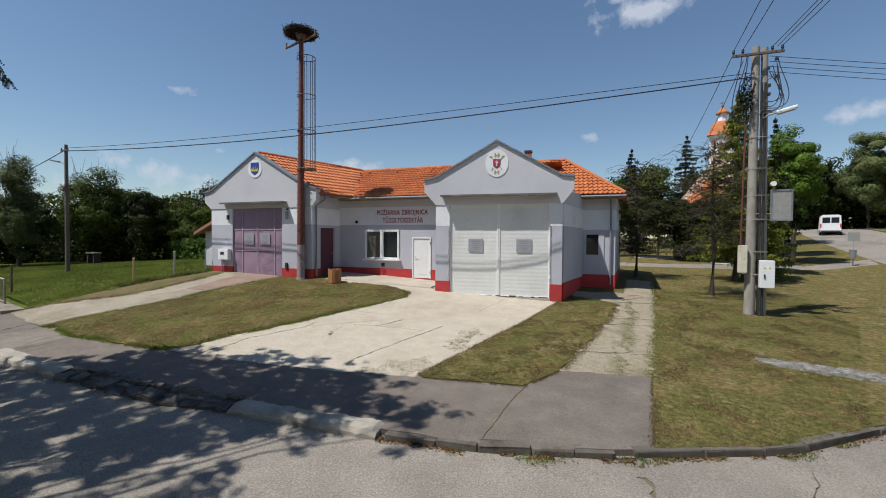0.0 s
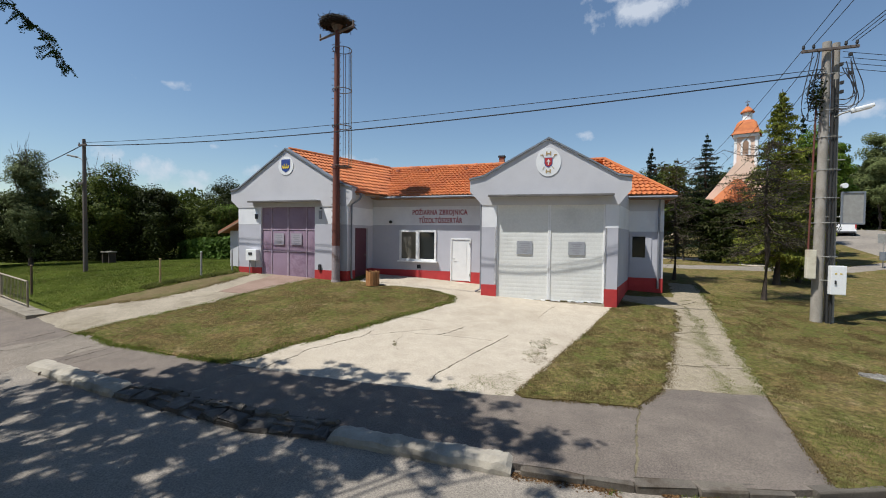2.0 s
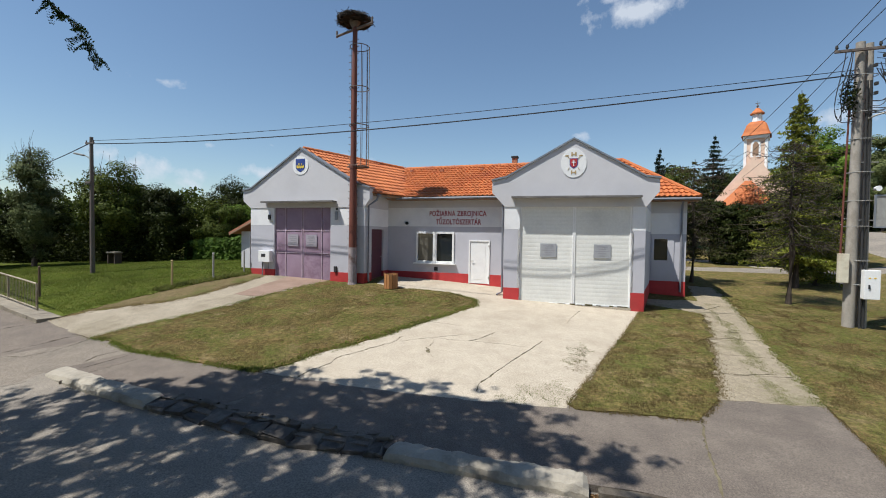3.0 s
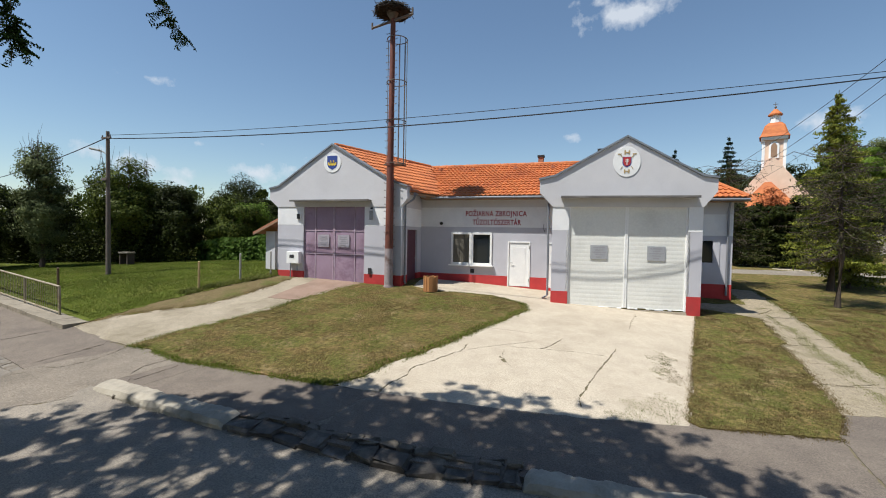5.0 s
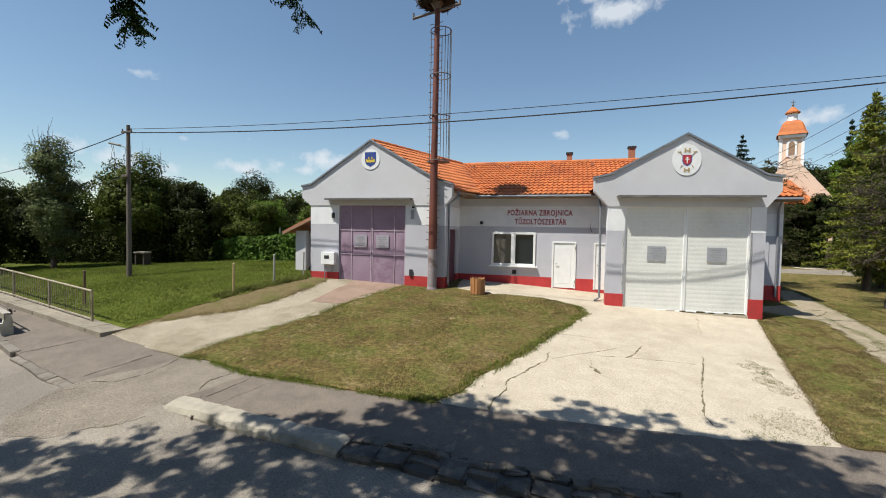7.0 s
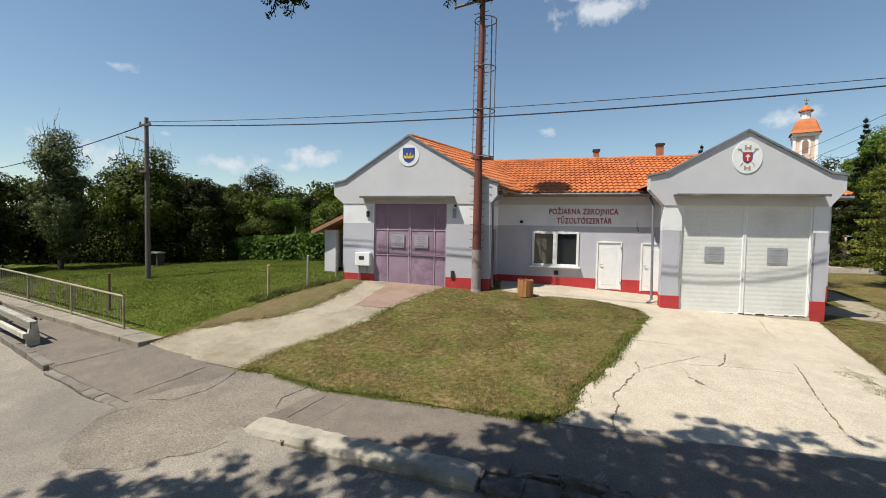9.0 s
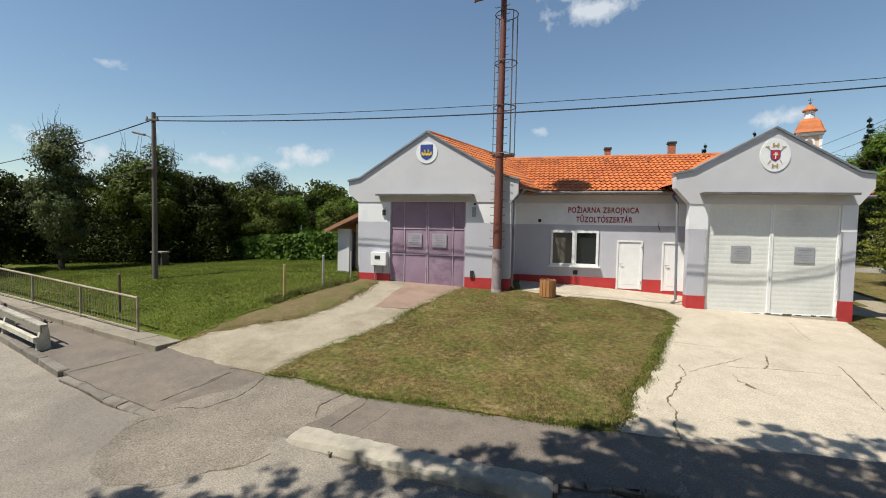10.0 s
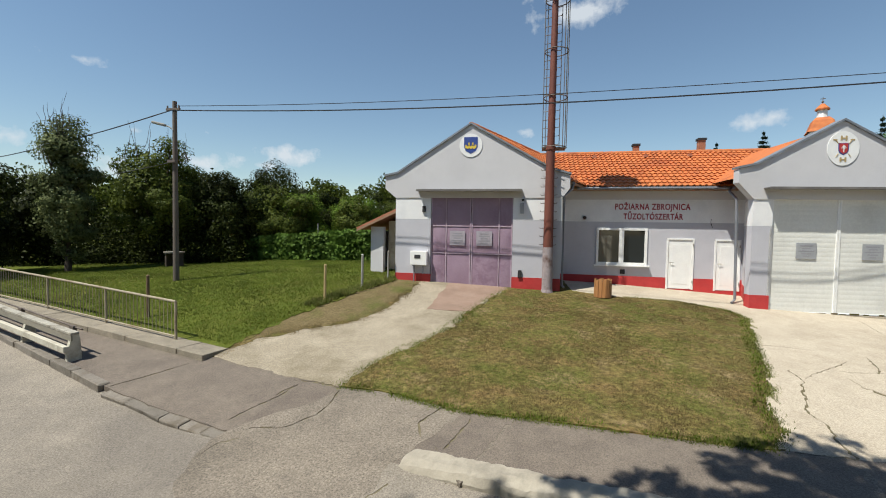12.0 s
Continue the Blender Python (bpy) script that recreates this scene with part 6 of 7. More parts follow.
def broad_tree(label, x, y, top, rx, leaves, leaf_size, mat_, seed, low=0.15, name="tree", bark="bark_dark", ry=None, clumps=60, group="", lean=0.0, twiggy=False):
    """A broad-leaved tree: trunk and limbs, crown of leaf clumps with gaps."""
    rng = random.Random(seed)
    z0 = land(x, y)
    h = top - z0
    ry = ry or rx
    t = thing(name, label, "tree", group=group)
    bm = nb()
    tr = max(0.08, h * 0.022)
    branch_mesh(bm, (x, y, z0 - 0.2), (x + lean, y, z0 + h * 0.62), tr, tr * 0.4, rng, 0.05)
    cz, rz = z0 + h * (low + 1) / 2, h * (1 - low) / 2
    cl = []
    while len(cl) < clumps:
        u = Vector((rng.gauss(0, 1), rng.gauss(0, 1), rng.gauss(0, 1))).normalized() * (rng.random() ** 0.45)
        wob = 0.8 + 0.35 * noise.noise((u.x * 2 + seed, u.y * 2, u.z * 2))
        p = Vector((x + lean + u.x * rx * wob, y + u.y * ry * wob, cz + u.z * rz * (0.85 + 0.2 * wob)))
        cl.append(p)
    for p in cl[: clumps // 3]:
        branch_mesh(bm, (x + lean * 0.5, y, z0 + h * rng.uniform(0.2, 0.55)), p, tr * 0.35, tr * 0.08, rng)
    if twiggy:
        for k in range(16):
            a = Vector((x + rng.uniform(-0.5, 0.5) * rx, y + rng.uniform(-0.4, 0.4) * ry, top - 1.0))
            branch_mesh(bm, a, a + Vector((rng.uniform(-0.4, 0.4), rng.uniform(-0.3, 0.3), rng.uniform(0.9, 2.0))), 0.016, 0.005, rng)
    part("trunk", bm, bark, t)
    r = np.random.default_rng(seed)
    per = max(1, leaves // clumps)
    cr = (rx + rz) / 2 * 0.27
    pts, outs = [], []
    for p in cl:
        q = r.normal(size=(per, 3))
        q /= np.linalg.norm(q, axis=1)[:, None]
        outs.append(q + np.array(((p.x - x) / rx * 1.1, (p.y - y) / ry * 1.1, 0.25 + (p.z - cz) / rz * 0.6)))
        q *= (r.random(per) ** 0.4)[:, None] * cr * rng.uniform(0.6, 1.25)
        q[:, 2] *= 0.75
        pts.append(q + np.array(p))
    pts, outs = np.concatenate(pts), np.concatenate(outs)
    keep = pts[:, 2] > z0 + 0.1
    leaf_cloud("crown", pts[keep], leaf_size, mat_, t, seed, faces_out=outs[keep])
    return t


def spruce(label, x, y, top, r, seed, mat_="needle", name="spruce_tree", sparse=1.0, bark="bark_dark", low=0.08, leaf=0.22, dead=0, n_whorl=26, taper=0.85):
    """A conifer: straight trunk, whorls of drooping boughs hung with short sprays."""
    rng = random.Random(seed)
    z0 = land(x, y)
    h = top - z0
    t = thing(name, label, "tree")
    bm = nb()
    slim = 0.95 if dead else 1.0
    tube(bm, [(x, y, z0 - 0.2), (x + 0.012 * h, y, z0 + h * 0.3), (x - 0.006 * h, y, z0 + h * 0.65), (x, y, top)], (h * 0.018 + 0.04) * slim, 8, 0.015)
    pts = []
    for k in range(n_whorl):
        f = k / (n_whorl - 1)
        z = z0 + h * (low + (0.98 - low) * f)
        rr = r * (1 - f) ** taper * rng.uniform(0.75, 1.12) + 0.08
        nbough = 5 if rr > 0.5 else 4
        for q in range(nbough):
            a = rng.uniform(0, 6.283)
            L = rr * rng.uniform(0.65, 1.1)
            tip = Vector((x + L * math.cos(a), y + L * math.sin(a), z - L * rng.uniform(0.1, 0.4)))
            base = Vector((x, y, z))
            tube(bm, [base, base.lerp(tip, 0.5) + Vector((0, 0, -0.03 * L)), tip + Vector((0, 0, 0.1 * L))], (0.02 + 0.012 * L) * (0.6 if dead else 1.0), 4, 0.004)
            m = int((10 + 46 * L) * sparse)
            for s in range(m):
                u = rng.uniform(0.12, 1.03)
                p = base.lerp(tip, u)
                w = 0.2 * L * (1.15 - u) + 0.08
                pts.append((p.x + rng.uniform(-w, w), p.y + rng.uniform(-w, w), p.z + 0.1 * L * u * u - abs(rng.gauss(0, 0.11))))
    for k in range(dead):
        a = rng.uniform(0, 6.283)
        z = z0 + h * rng.uniform(low * 0.8, 0.97)
        L = r * rng.uniform(0.5, 1.1)
        tip = Vector((x + L * math.cos(a), y + L * math.sin(a), z + rng.uniform(-0.3, 0.25)))
        branch_mesh(bm, (x, y, z), tip, 0.02, 0.006, rng, 0.22)
        for s in range(10):
            p = Vector((x, y, z)).lerp(tip, rng.uniform(0.3, 0.95))
            branch_mesh(bm, p, p + Vector((rng.uniform(-0.5, 0.5), rng.uniform(-0.5, 0.5), rng.uniform(-0.5, 0.2))), 0.007, 0.003, rng, 0.25, 3)
    part("trunk", bm, bark, t)
    leaf_cloud("crown", pts, leaf, mat_, t, seed, aspect=0.3, droop=0.7)
    return t


def greenery():
    # left: belt of trees beyond the meadow
    for k, (x, y, top, rx, n, s, mt, lw, tw) in enumerate((
        (-33.4, 15.6, 7.3, 1.2, 11000, 0.17, "leaf_olive", 0.1, True),
        (-36.5, 13.5, 5.5, 2.6, 8000, 0.24, "leaf_shadowed", 0.05, False),
        (-40.0, 12.8, 5.7, 2.8, 6000, 0.26, "leaf_shadowed", 0.05, False),
        (-44.5, 12.0, 6.4, 3.2, 6000, 0.3, "leaf_shadowed", 0.05, False),
        (-38.5, 18.5, 5.0, 2.8, 6500, 0.26, "leaf_shadowed", 0.05, False),
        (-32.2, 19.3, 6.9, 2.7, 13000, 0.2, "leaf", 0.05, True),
        (-29.9, 20.8, 5.4, 2.0, 10000, 0.2, "leaf_shadowed", 0.03, False),
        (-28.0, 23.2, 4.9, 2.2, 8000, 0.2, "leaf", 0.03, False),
        (-34.5, 23.5, 6.0, 3.0, 7000, 0.26, "leaf_shadowed", 0.05, False),
        (-31.6, 28.0, 6.7, 3.2, 14000, 0.2, "leaf_shadowed", 0.05, False),
        (-28.5, 28.0, 5.2, 2.4, 12000, 0.19, "leaf_shadowed", 0.05, False),
        (-25.4, 28.2, 4.8, 2.2, 11000, 0.18, "leaf_light", 0.05, False),
        (-27.2, 25.0, 4.8, 2.0, 7000, 0.18, "leaf_light", 0.03, False),
        (-24.6, 26.2, 4.6, 1.9, 7000, 0.18, "leaf", 0.03, False),
        (-22.2, 30.0, 4.6, 2.4, 10000, 0.18, "leaf", 0.05, False),
        (-19.6, 32.0, 4.7, 2.4, 6000, 0.24, "leaf_shadowed", 0.05, False),
        (-24.8, 34.0, 5.7, 3.0, 6000, 0.28, "leaf_shadowed", 0.05, False),
        (-18.0, 38.0, 5.4, 3.0, 5000, 0.3, "leaf", 0.05, False),
    )):
        broad_tree("dense green broad-leaved tree beyond the meadow", x, y, top, rx, int(n * 2.1), s * 0.68, mt, 100 + k, lw, group="tree belt", clumps=80, twiggy=tw)
    # bushes at the foot of the belt, near-black leaves filling in its deep shade
    rng = random.Random(8)
    pts = []
    for k in range(92):
        x = -47 + (k % 46) * 0.42
        y = 16.0 + (x + 46) * 0.22 + rng.uniform(-0.4, 0.6) + 2.2 * (k // 46)
        if x > -28.4:
            continue
        hh = rng.uniform(1.8, 3.2)
        for s in range(300):
            pts.append((x + rng.gauss(0, 0.45), y + rng.gauss(0, 0.4), land(x, y) + abs(rng.gauss(0, 0.5)) * hh))
    tagged(leaf_cloud("undergrowth", pts, 0.16, "leaf_shadowed", None, 5), "undergrowth along the tree belt, its shade put into the leaf colour", "bush", kind="stuff")
    far = []
    nr = np.random.default_rng(56)
    for k in range(64):
        cx = -92 + k * 1.16 + rng.uniform(-0.8, 0.8)
        cy = 57 + (cx + 18) * 0.25 + rng.uniform(-5, 5)
        r = rng.uniform(1.8, 3.4)
        top = 8.3 + 2.2 * noise.noise((cx * 0.11, 0, 7)) + rng.uniform(-0.9, 0.7)
        for q in range(16):
            u = Vector((rng.gauss(0, 1), rng.gauss(0, 1), rng.gauss(0, 1))).normalized()
            c = Vector((cx + u.x * r, cy + u.y * r, max(1.0, top - r * 1.2 + u.z * r * 1.1)))
            v = nr.normal(size=(62, 3))
            v *= (0.75 / np.linalg.norm(v, axis=1) * nr.random(62) ** 0.3)[:, None] * r * 0.42
            far.append(v + np.array(c))
        low = nr.uniform((-r, -r, -top + 1.2), (r, r, -r * 1.1), (160, 3)) + np.array((cx, cy, top))
        far.append(low)
    tagged(leaf_cloud("far_woods", np.concatenate(far), 0.42, "leaf", None, 56), "green far woods behind the meadow", "woods", kind="stuff")
    # hedge overgrown with creeper
    pts = []
    for k in range(19000):
        x = rng.uniform(-29.0, -19.3)
        top = 2.0 + 0.85 * (x + 29) / 9.7 + 0.25 * noise.noise((x * 0.9, 2.0, 0))
        y = 22.2 + 0.25 * noise.noise((x * 1.3, 0, 5)) + (-0.55 if rng.random() < 0.7 else rng.uniform(-0.5, 0.6))
        z = 0.7 + rng.random() ** 0.8 * (top - 0.7)
        pts.append((x, y + rng.gauss(0, 0.1), z + rng.gauss(0, 0.06)))
    h = thing("hedge", "thick hedge overgrown with green creeper", "hedge")
    out = [(noise.noise((p[0] * 1.7, p[2] * 1.7, 3)) * 1.2, -0.8, 0.3 + noise.noise((p[0] * 1.7, p[2] * 1.7, 8)) * 1.2) for p in pts]
    leaf_cloud("foliage", pts, 0.17, "creeper", h, 77, aspect=0.8, faces_out=out)
    bm = nb()
    box(bm, -28.9, -19.4, 21.95, 22.5, 0.3, 1.9, 0.1)
    part("core", bm, "bark_dark", h)
    # right: park trees
    spruce("half-dead larch with bare twigs and sparse needles", 4.5, 21.7, 6.8, 2.2, 31, "larch", "larch_tree", 0.85, "bark_dark", 0.38, 0.12, dead=75, taper=0.28, n_whorl=12)
    spruce("olive-brown larch with bare twigs beside the wing", 1.75, 26.0, 6.9, 1.9, 39, "larch", "larch_tree", 0.8, "bark_dark", 0.25, 0.15, dead=50, taper=0.3, n_whorl=16)
    spruce("tall yellow-green conifer beside the pole", 6.75, 27.3, 10.45, 2.3, 32, "conifer", "conifer_tree", 1.9, "bark_dark", 0.16, 0.19, taper=0.72, n_whorl=34)
    spruce("yellow-green conifer in the park", 8.3, 29.0, 7.2, 1.6, 36, "conifer", "conifer_tree", 1.8, "bark_dark", 0.08, 0.19, taper=0.5, n_whorl=28)
    spruce("dark spruce beside the church", 7.6, 48.0, 12.8, 3.4, 33, sparse=1.3)
    spruce("dark spruce beside the church", 12.6, 41.0, 12.2, 1.9, 34, sparse=1.5)
    spruce("dark spruce behind the roof", 2.5, 45.0, 11.2, 2.0, 35, sparse=1.3)
    # the darkest leaf colour carries the shade of these crowns as well
    for k, (x, y, top, rx, n, s, mt, nm) in enumerate((
        (4.2, 37.8, 5.5, 1.8, 9000, 0.18, "leaf_shadowed", "small dark broad-leaved tree in the park"),
        (6.6, 38.1, 5.5, 1.5, 9000, 0.18, "leaf_shadowed", "small dark broad-leaved tree in the park"),
        (9.6, 37.6, 5.9, 1.7, 9000, 0.18, "leaf_shadowed", "small dark broad-leaved tree in the park"),
        (5.4, 38.6, 5.7, 1.5, 8000, 0.18, "leaf_shadowed", "small dark broad-leaved tree in the park"),
        (7.9, 38.0, 5.6, 1.5, 8000, 0.18, "leaf_shadowed", "small dark broad-leaved tree in the park"),
        (2.7, 39.0, 6.2, 1.8, 8000, 0.18, "leaf", "small broad-leaved tree in the park"),
        (1.0, 39.5, 6.6, 2.0, 8000, 0.2, "leaf", "small broad-leaved tree in the park"),
        (10.2, 33.0, 7.0, 1.6, 10000, 0.19, "leaf_shadowed", "broad-leaved tree in the park"),
        (13.5, 40.0, 11.2, 2.05, 24000, 0.16, "leaf_light", "tall broad-leaved tree by the lane"),
        (15.2, 45.5, 10.4, 1.75, 18000, 0.18, "leaf_light", "tall light green tree by the road"),
        (11.0, 52.0, 10.0, 3.2, 8000, 0.28, "leaf_shadowed", "broad-leaved tree behind the church"),
        (19.0, 56.0, 10.2, 2.4, 9000, 0.26, "leaf_shadowed", "dark tree beside the far road"),
        (22.5, 74.0, 13.5, 3.6, 8000, 0.36, "leaf_shadowed", "dark tree beside the far road"),
        (28.0, 100.0, 17.5, 6.0, 9000, 0.55, "leaf_shadowed", "dark tree at the end of the road"),
        (38.0, 100.0, 18.0, 6.5, 9000, 0.55, "leaf_shadowed", "dark tree at the end of the road"),
        (20.0, 96.0, 16.0, 6.0, 8000, 0.55, "leaf_shadowed", "dark tree at the end of the road"),
        (33.4, 74.0, 17.0, 3.3, 42000, 0.24, "leaf_grey", "large grey-green willow beside the road"),
        (38.0, 72.0, 16.0, 4.0, 30000, 0.24, "leaf_grey", "grey-green willow beside the road"),
        (4.6, 56.0, 11.3, 3.4, 8000, 0.3, "leaf", "broad-leaved tree behind the church"),
        (0.5, 54.0, 9.6, 3.4, 7000, 0.3, "leaf", "broad-leaved tree behind the roof"),
    )):
        broad_tree(nm, x, y, top, rx, n, s, mt, 200 + k, 0.42 if top < 6.7 else 0.36 if 10.3 < top < 11.6 else 0.2, clumps=64, group="park trees")
    # shrubs at the foot of the church wall, coloured near black as if in shade
    pts = []
    for k in range(9000):
        x = rng.uniform(5.2, 9.4)
        y = 37.4 - (x - 5.2) * 0.1 + rng.gauss(0, 0.2)
        pts.append((x, y, land(x, y) + 0.15 + rng.random() ** 0.8 * (2.6 + 0.7 * noise.noise((x * 0.8, 0, 2)))))
    tagged(leaf_cloud("shrubbery", pts, 0.2, "leaf_shadowed", None, 57), "shrubs at the foot of the church, shade put into their leaf colour", "bush", kind="stuff")
    # woods closing the view along the road
    far = []
    for k in range(30000):
        x = rng.uniform(6, 75)
        y = 112 + rng.gauss(0, 3) - (x - 6) * 0.15
        h = 9 + 5 * noise.noise((x * 0.12, 0, 1)) + 3 * noise.noise((x * 0.5, 3, 1))
        far.append((x, y, 3.6 + rng.random() ** 0.7 * h))
    tagged(leaf_cloud("far_woods", far, 1.1, "leaf_shadowed", None, 55), "dark far woods closing the road", "woods", kind="stuff")
    broad_tree("small russet-leaved tree before the church", 8.0, 38.9, 7.2, 1.1, 2600, 0.15, "russet", 260, 0.3, clumps=36)


greenery()


def sky_blocking_trees():
    """Unseen row of tall trees added across the street, behind the viewer, to block sky light."""
    for k, (x, y, top, rx) in enumerate(((-46, -10, 12, 5), (-37, -11, 13, 5), (-28, -12, 13.5, 5.2), (-19, -12.5, 13, 4.8), (-9.5, -12.5, 14, 5.2), (0, -12, 13, 5), (9, -12, 13, 5), (17, -12, 12.5, 4.8))):
        broad_tree("unseen tall dense tree added across the road to block sky light", x, y, top, rx, 7000, 0.5, "leaf_shadowed", 300 + k, 0.12, clumps=60, group="street trees")


sky_blocking_trees()


def shade_tree():
    """The big tree over the street whose crown shades the kerb."""
    t = thing("locust_tree", "tall locust tree with feathery leaves over the street", "tree")
    rng = random.Random(12)
    bm = nb()
    base = Vector((-14.5, -6.2, land(-14.5, -6.2)))
    fork = base + Vector((0.3, 0.4, 4.6))
    branch_mesh(bm, base - Vector((0, 0, 0.3)), fork, 0.34, 0.24, rng, 0.04)
    pts = []
    tips = []
    rim = [(-17.6, 3.6), (-17.0, 4.4), (-15.5, 4.9), (-14.0, 5.5), (-13.0, 5.95), (-12.2, 6.25), (-11.3, 6.7), (-10.2, 7.15), (-9.0, 7.6), (-7.6, 8.1), (-6.2, 8.2), (-5.0, 7.95), (-4.2, 7.65), (-3.4, 7.25), (-2.5, 6.8)]
    side = [(0.0, -6.6), (3.9, -5.7), (4.6, -5.5), (5.2, -5.2), (5.7, -4.6), (6.2, -3.6), (6.8, -2.5), (8.5, -2.4)]

    def along(line, v):
        return float(np.interp(v, [p[0] for p in line], [p[1] for p in line]))

    for k in range(15000):
        # a spot on the ground to be shaded, and the twig above it towards the sun
        sx, sy = rng.uniform(-17.6, -1.2), rng.uniform(-0.4, 9.4)
        over, beyond = sy + 0.5 - along(rim, sx), sx + 0.4 - along(side, sy)
        if over > 1.2 or beyond > 2.8 or (sx > -2.4 and sy > 7.2):
            continue
        gap = 0.6 * noise.noise((sx * 1.0, sy * 1.4, 4.2)) + 0.8 * noise.noise((sx * 2.4, sy * 3.4, 8.1)) + 0.75 * noise.noise((sx * 4.6, sy * 6.4, 1.7))
        need = -0.3 if sy > 5.7 else -0.24 if sx < -8.6 else -0.14
        if sy < 4.6 and sx < -10.5:
            need = -0.1
        need += 0.7 * max(0.0, over + 0.1) + 0.3 * max(0.0, beyond + 0.5)
        if gap < need:
            continue
        z = rng.uniform(7.4, 10.5)
        k_ = (z + 0.6) / SUN_FROM.z
        tips.append(Vector((sx + SUN_FROM.x * k_, sy + SUN_FROM.y * k_, z)))
    for p in tips[::40]:
        a = fork.lerp(Vector((p.x, p.y, fork.z)), rng.uniform(0.0, 0.25)) + Vector((0, 0, rng.uniform(0.0, 1.5)))
        branch_mesh(bm, a, p, 0.07, 0.012, rng, 0.1)
    def spray(p, L, n, out):
        """One feathery compound leaf: leaflets in pairs along a drooping stalk."""
        a = rng.uniform(0, 6.283)
        d = Vector((math.cos(a), math.sin(a), rng.uniform(-0.9, 0.1))).normalized()
        s = d.cross(Vector((0, 0, 1))).normalized()
        for i in range(n):
            u = (i // 2 + 1) / (n // 2)
            q = p + d * L * u + s * (0.05 if i % 2 else -0.05) - Vector((0, 0, 0.12 * L * u * u))
            out.append((q.x, q.y, q.z))
    for p in tips:
        for s in range(3):
            q = p + Vector((rng.gauss(0, 0.06), rng.gauss(0, 0.06), rng.gauss(0, 0.08)))
            spray(q, rng.uniform(0.1, 0.18), 10, pts)
    # hanging twigs that reach down in front, with fine fern-like leaves and a few dry pods
    fine, pods = [], nb()

    def twig(stem, n, r, spread):
        stem = [Vector(p) for p in stem]
        tube(bm, stem, r, 6, 0.004)
        for s in range(n):
            u = (s + rng.random()) / n * (len(stem) - 1)
            k = min(int(u), len(stem) - 2)
            p = stem[k].lerp(stem[k + 1], u - k)
            a = rng.uniform(0, 6.283)
            d = Vector((math.cos(a), math.sin(a), rng.uniform(-1.3, 0.2))).normalized()
            L = rng.uniform(0.6, 1.1) * spread
            side_ = d.cross(Vector((0, 0, 1))).normalized()
            for i in range(9):
                w = (i + 1) / 9
                c = p + d * L * w - Vector((0, 0, 0.25 * L * w * w))
                for e in (-1, 1):
                    for h in (0.35, 1.0):
                        fine.append(tuple(c + side_ * e * 0.05 * h * (1.15 - 0.5 * w)))

    twig([(-13.56, 3.88, 8.73), (-12.63, 4.39, 7.29), (-12.03, 4.73, 6.61), (-11.44, 4.90, 6.09), (-11.10, 5.07, 5.50)], 60, 0.012, 0.272)
    twig([(-12.63, 4.39, 7.29), (-12.03, 4.66, 7.37), (-11.35, 5.00, 7.29)], 18, 0.007, 0.204)
    twig([(-13.56, 3.88, 8.73), (-12.80, 4.48, 8.22), (-12.12, 4.82, 7.97)], 16, 0.007, 0.221)
    twig([(-13.21, 3.35, 7.57), (-12.79, 3.73, 6.45), (-12.68, 3.82, 5.85), (-12.70, 3.84, 5.48)], 22, 0.014, 0.186)
    twig([(-12.70, 3.84, 5.48), (-12.66, 3.84, 5.25), (-12.54, 3.87, 5.01)], 34, 0.006, 0.242)
    twig([(-12.68, 3.82, 5.85), (-12.91, 3.77, 5.85), (-13.10, 3.73, 5.71)], 22, 0.007, 0.205)
    twig([(-12.79, 3.73, 6.45), (-12.42, 3.91, 6.27), (-12.23, 3.96, 6.13)], 24, 0.007, 0.205)
    for px, py, pz in [(-12.68, 3.82, 5.11), (-13.10, 3.73, 5.71), (-12.40, 3.91, 6.13)]:
        tube(pods, [(px, py, pz), (px + 0.03, py, pz - 0.1), (px - 0.03, py + 0.02, pz - 0.2), (px + 0.01, py, pz - 0.3)], 0.012, 5, 0.005)
    part("seed_pod", pods, "bark_dark", t, "dry twisted brown pods")
    leaf_cloud("foliage", fine, 0.048, "leaf_shade", t, 16, aspect=0.45)
    part("trunk", bm, "bark", t)
    leaf_cloud("crown", pts, 0.115, "leaf_shade", t, 15, aspect=0.6)


shade_tree()


pole_creeper()


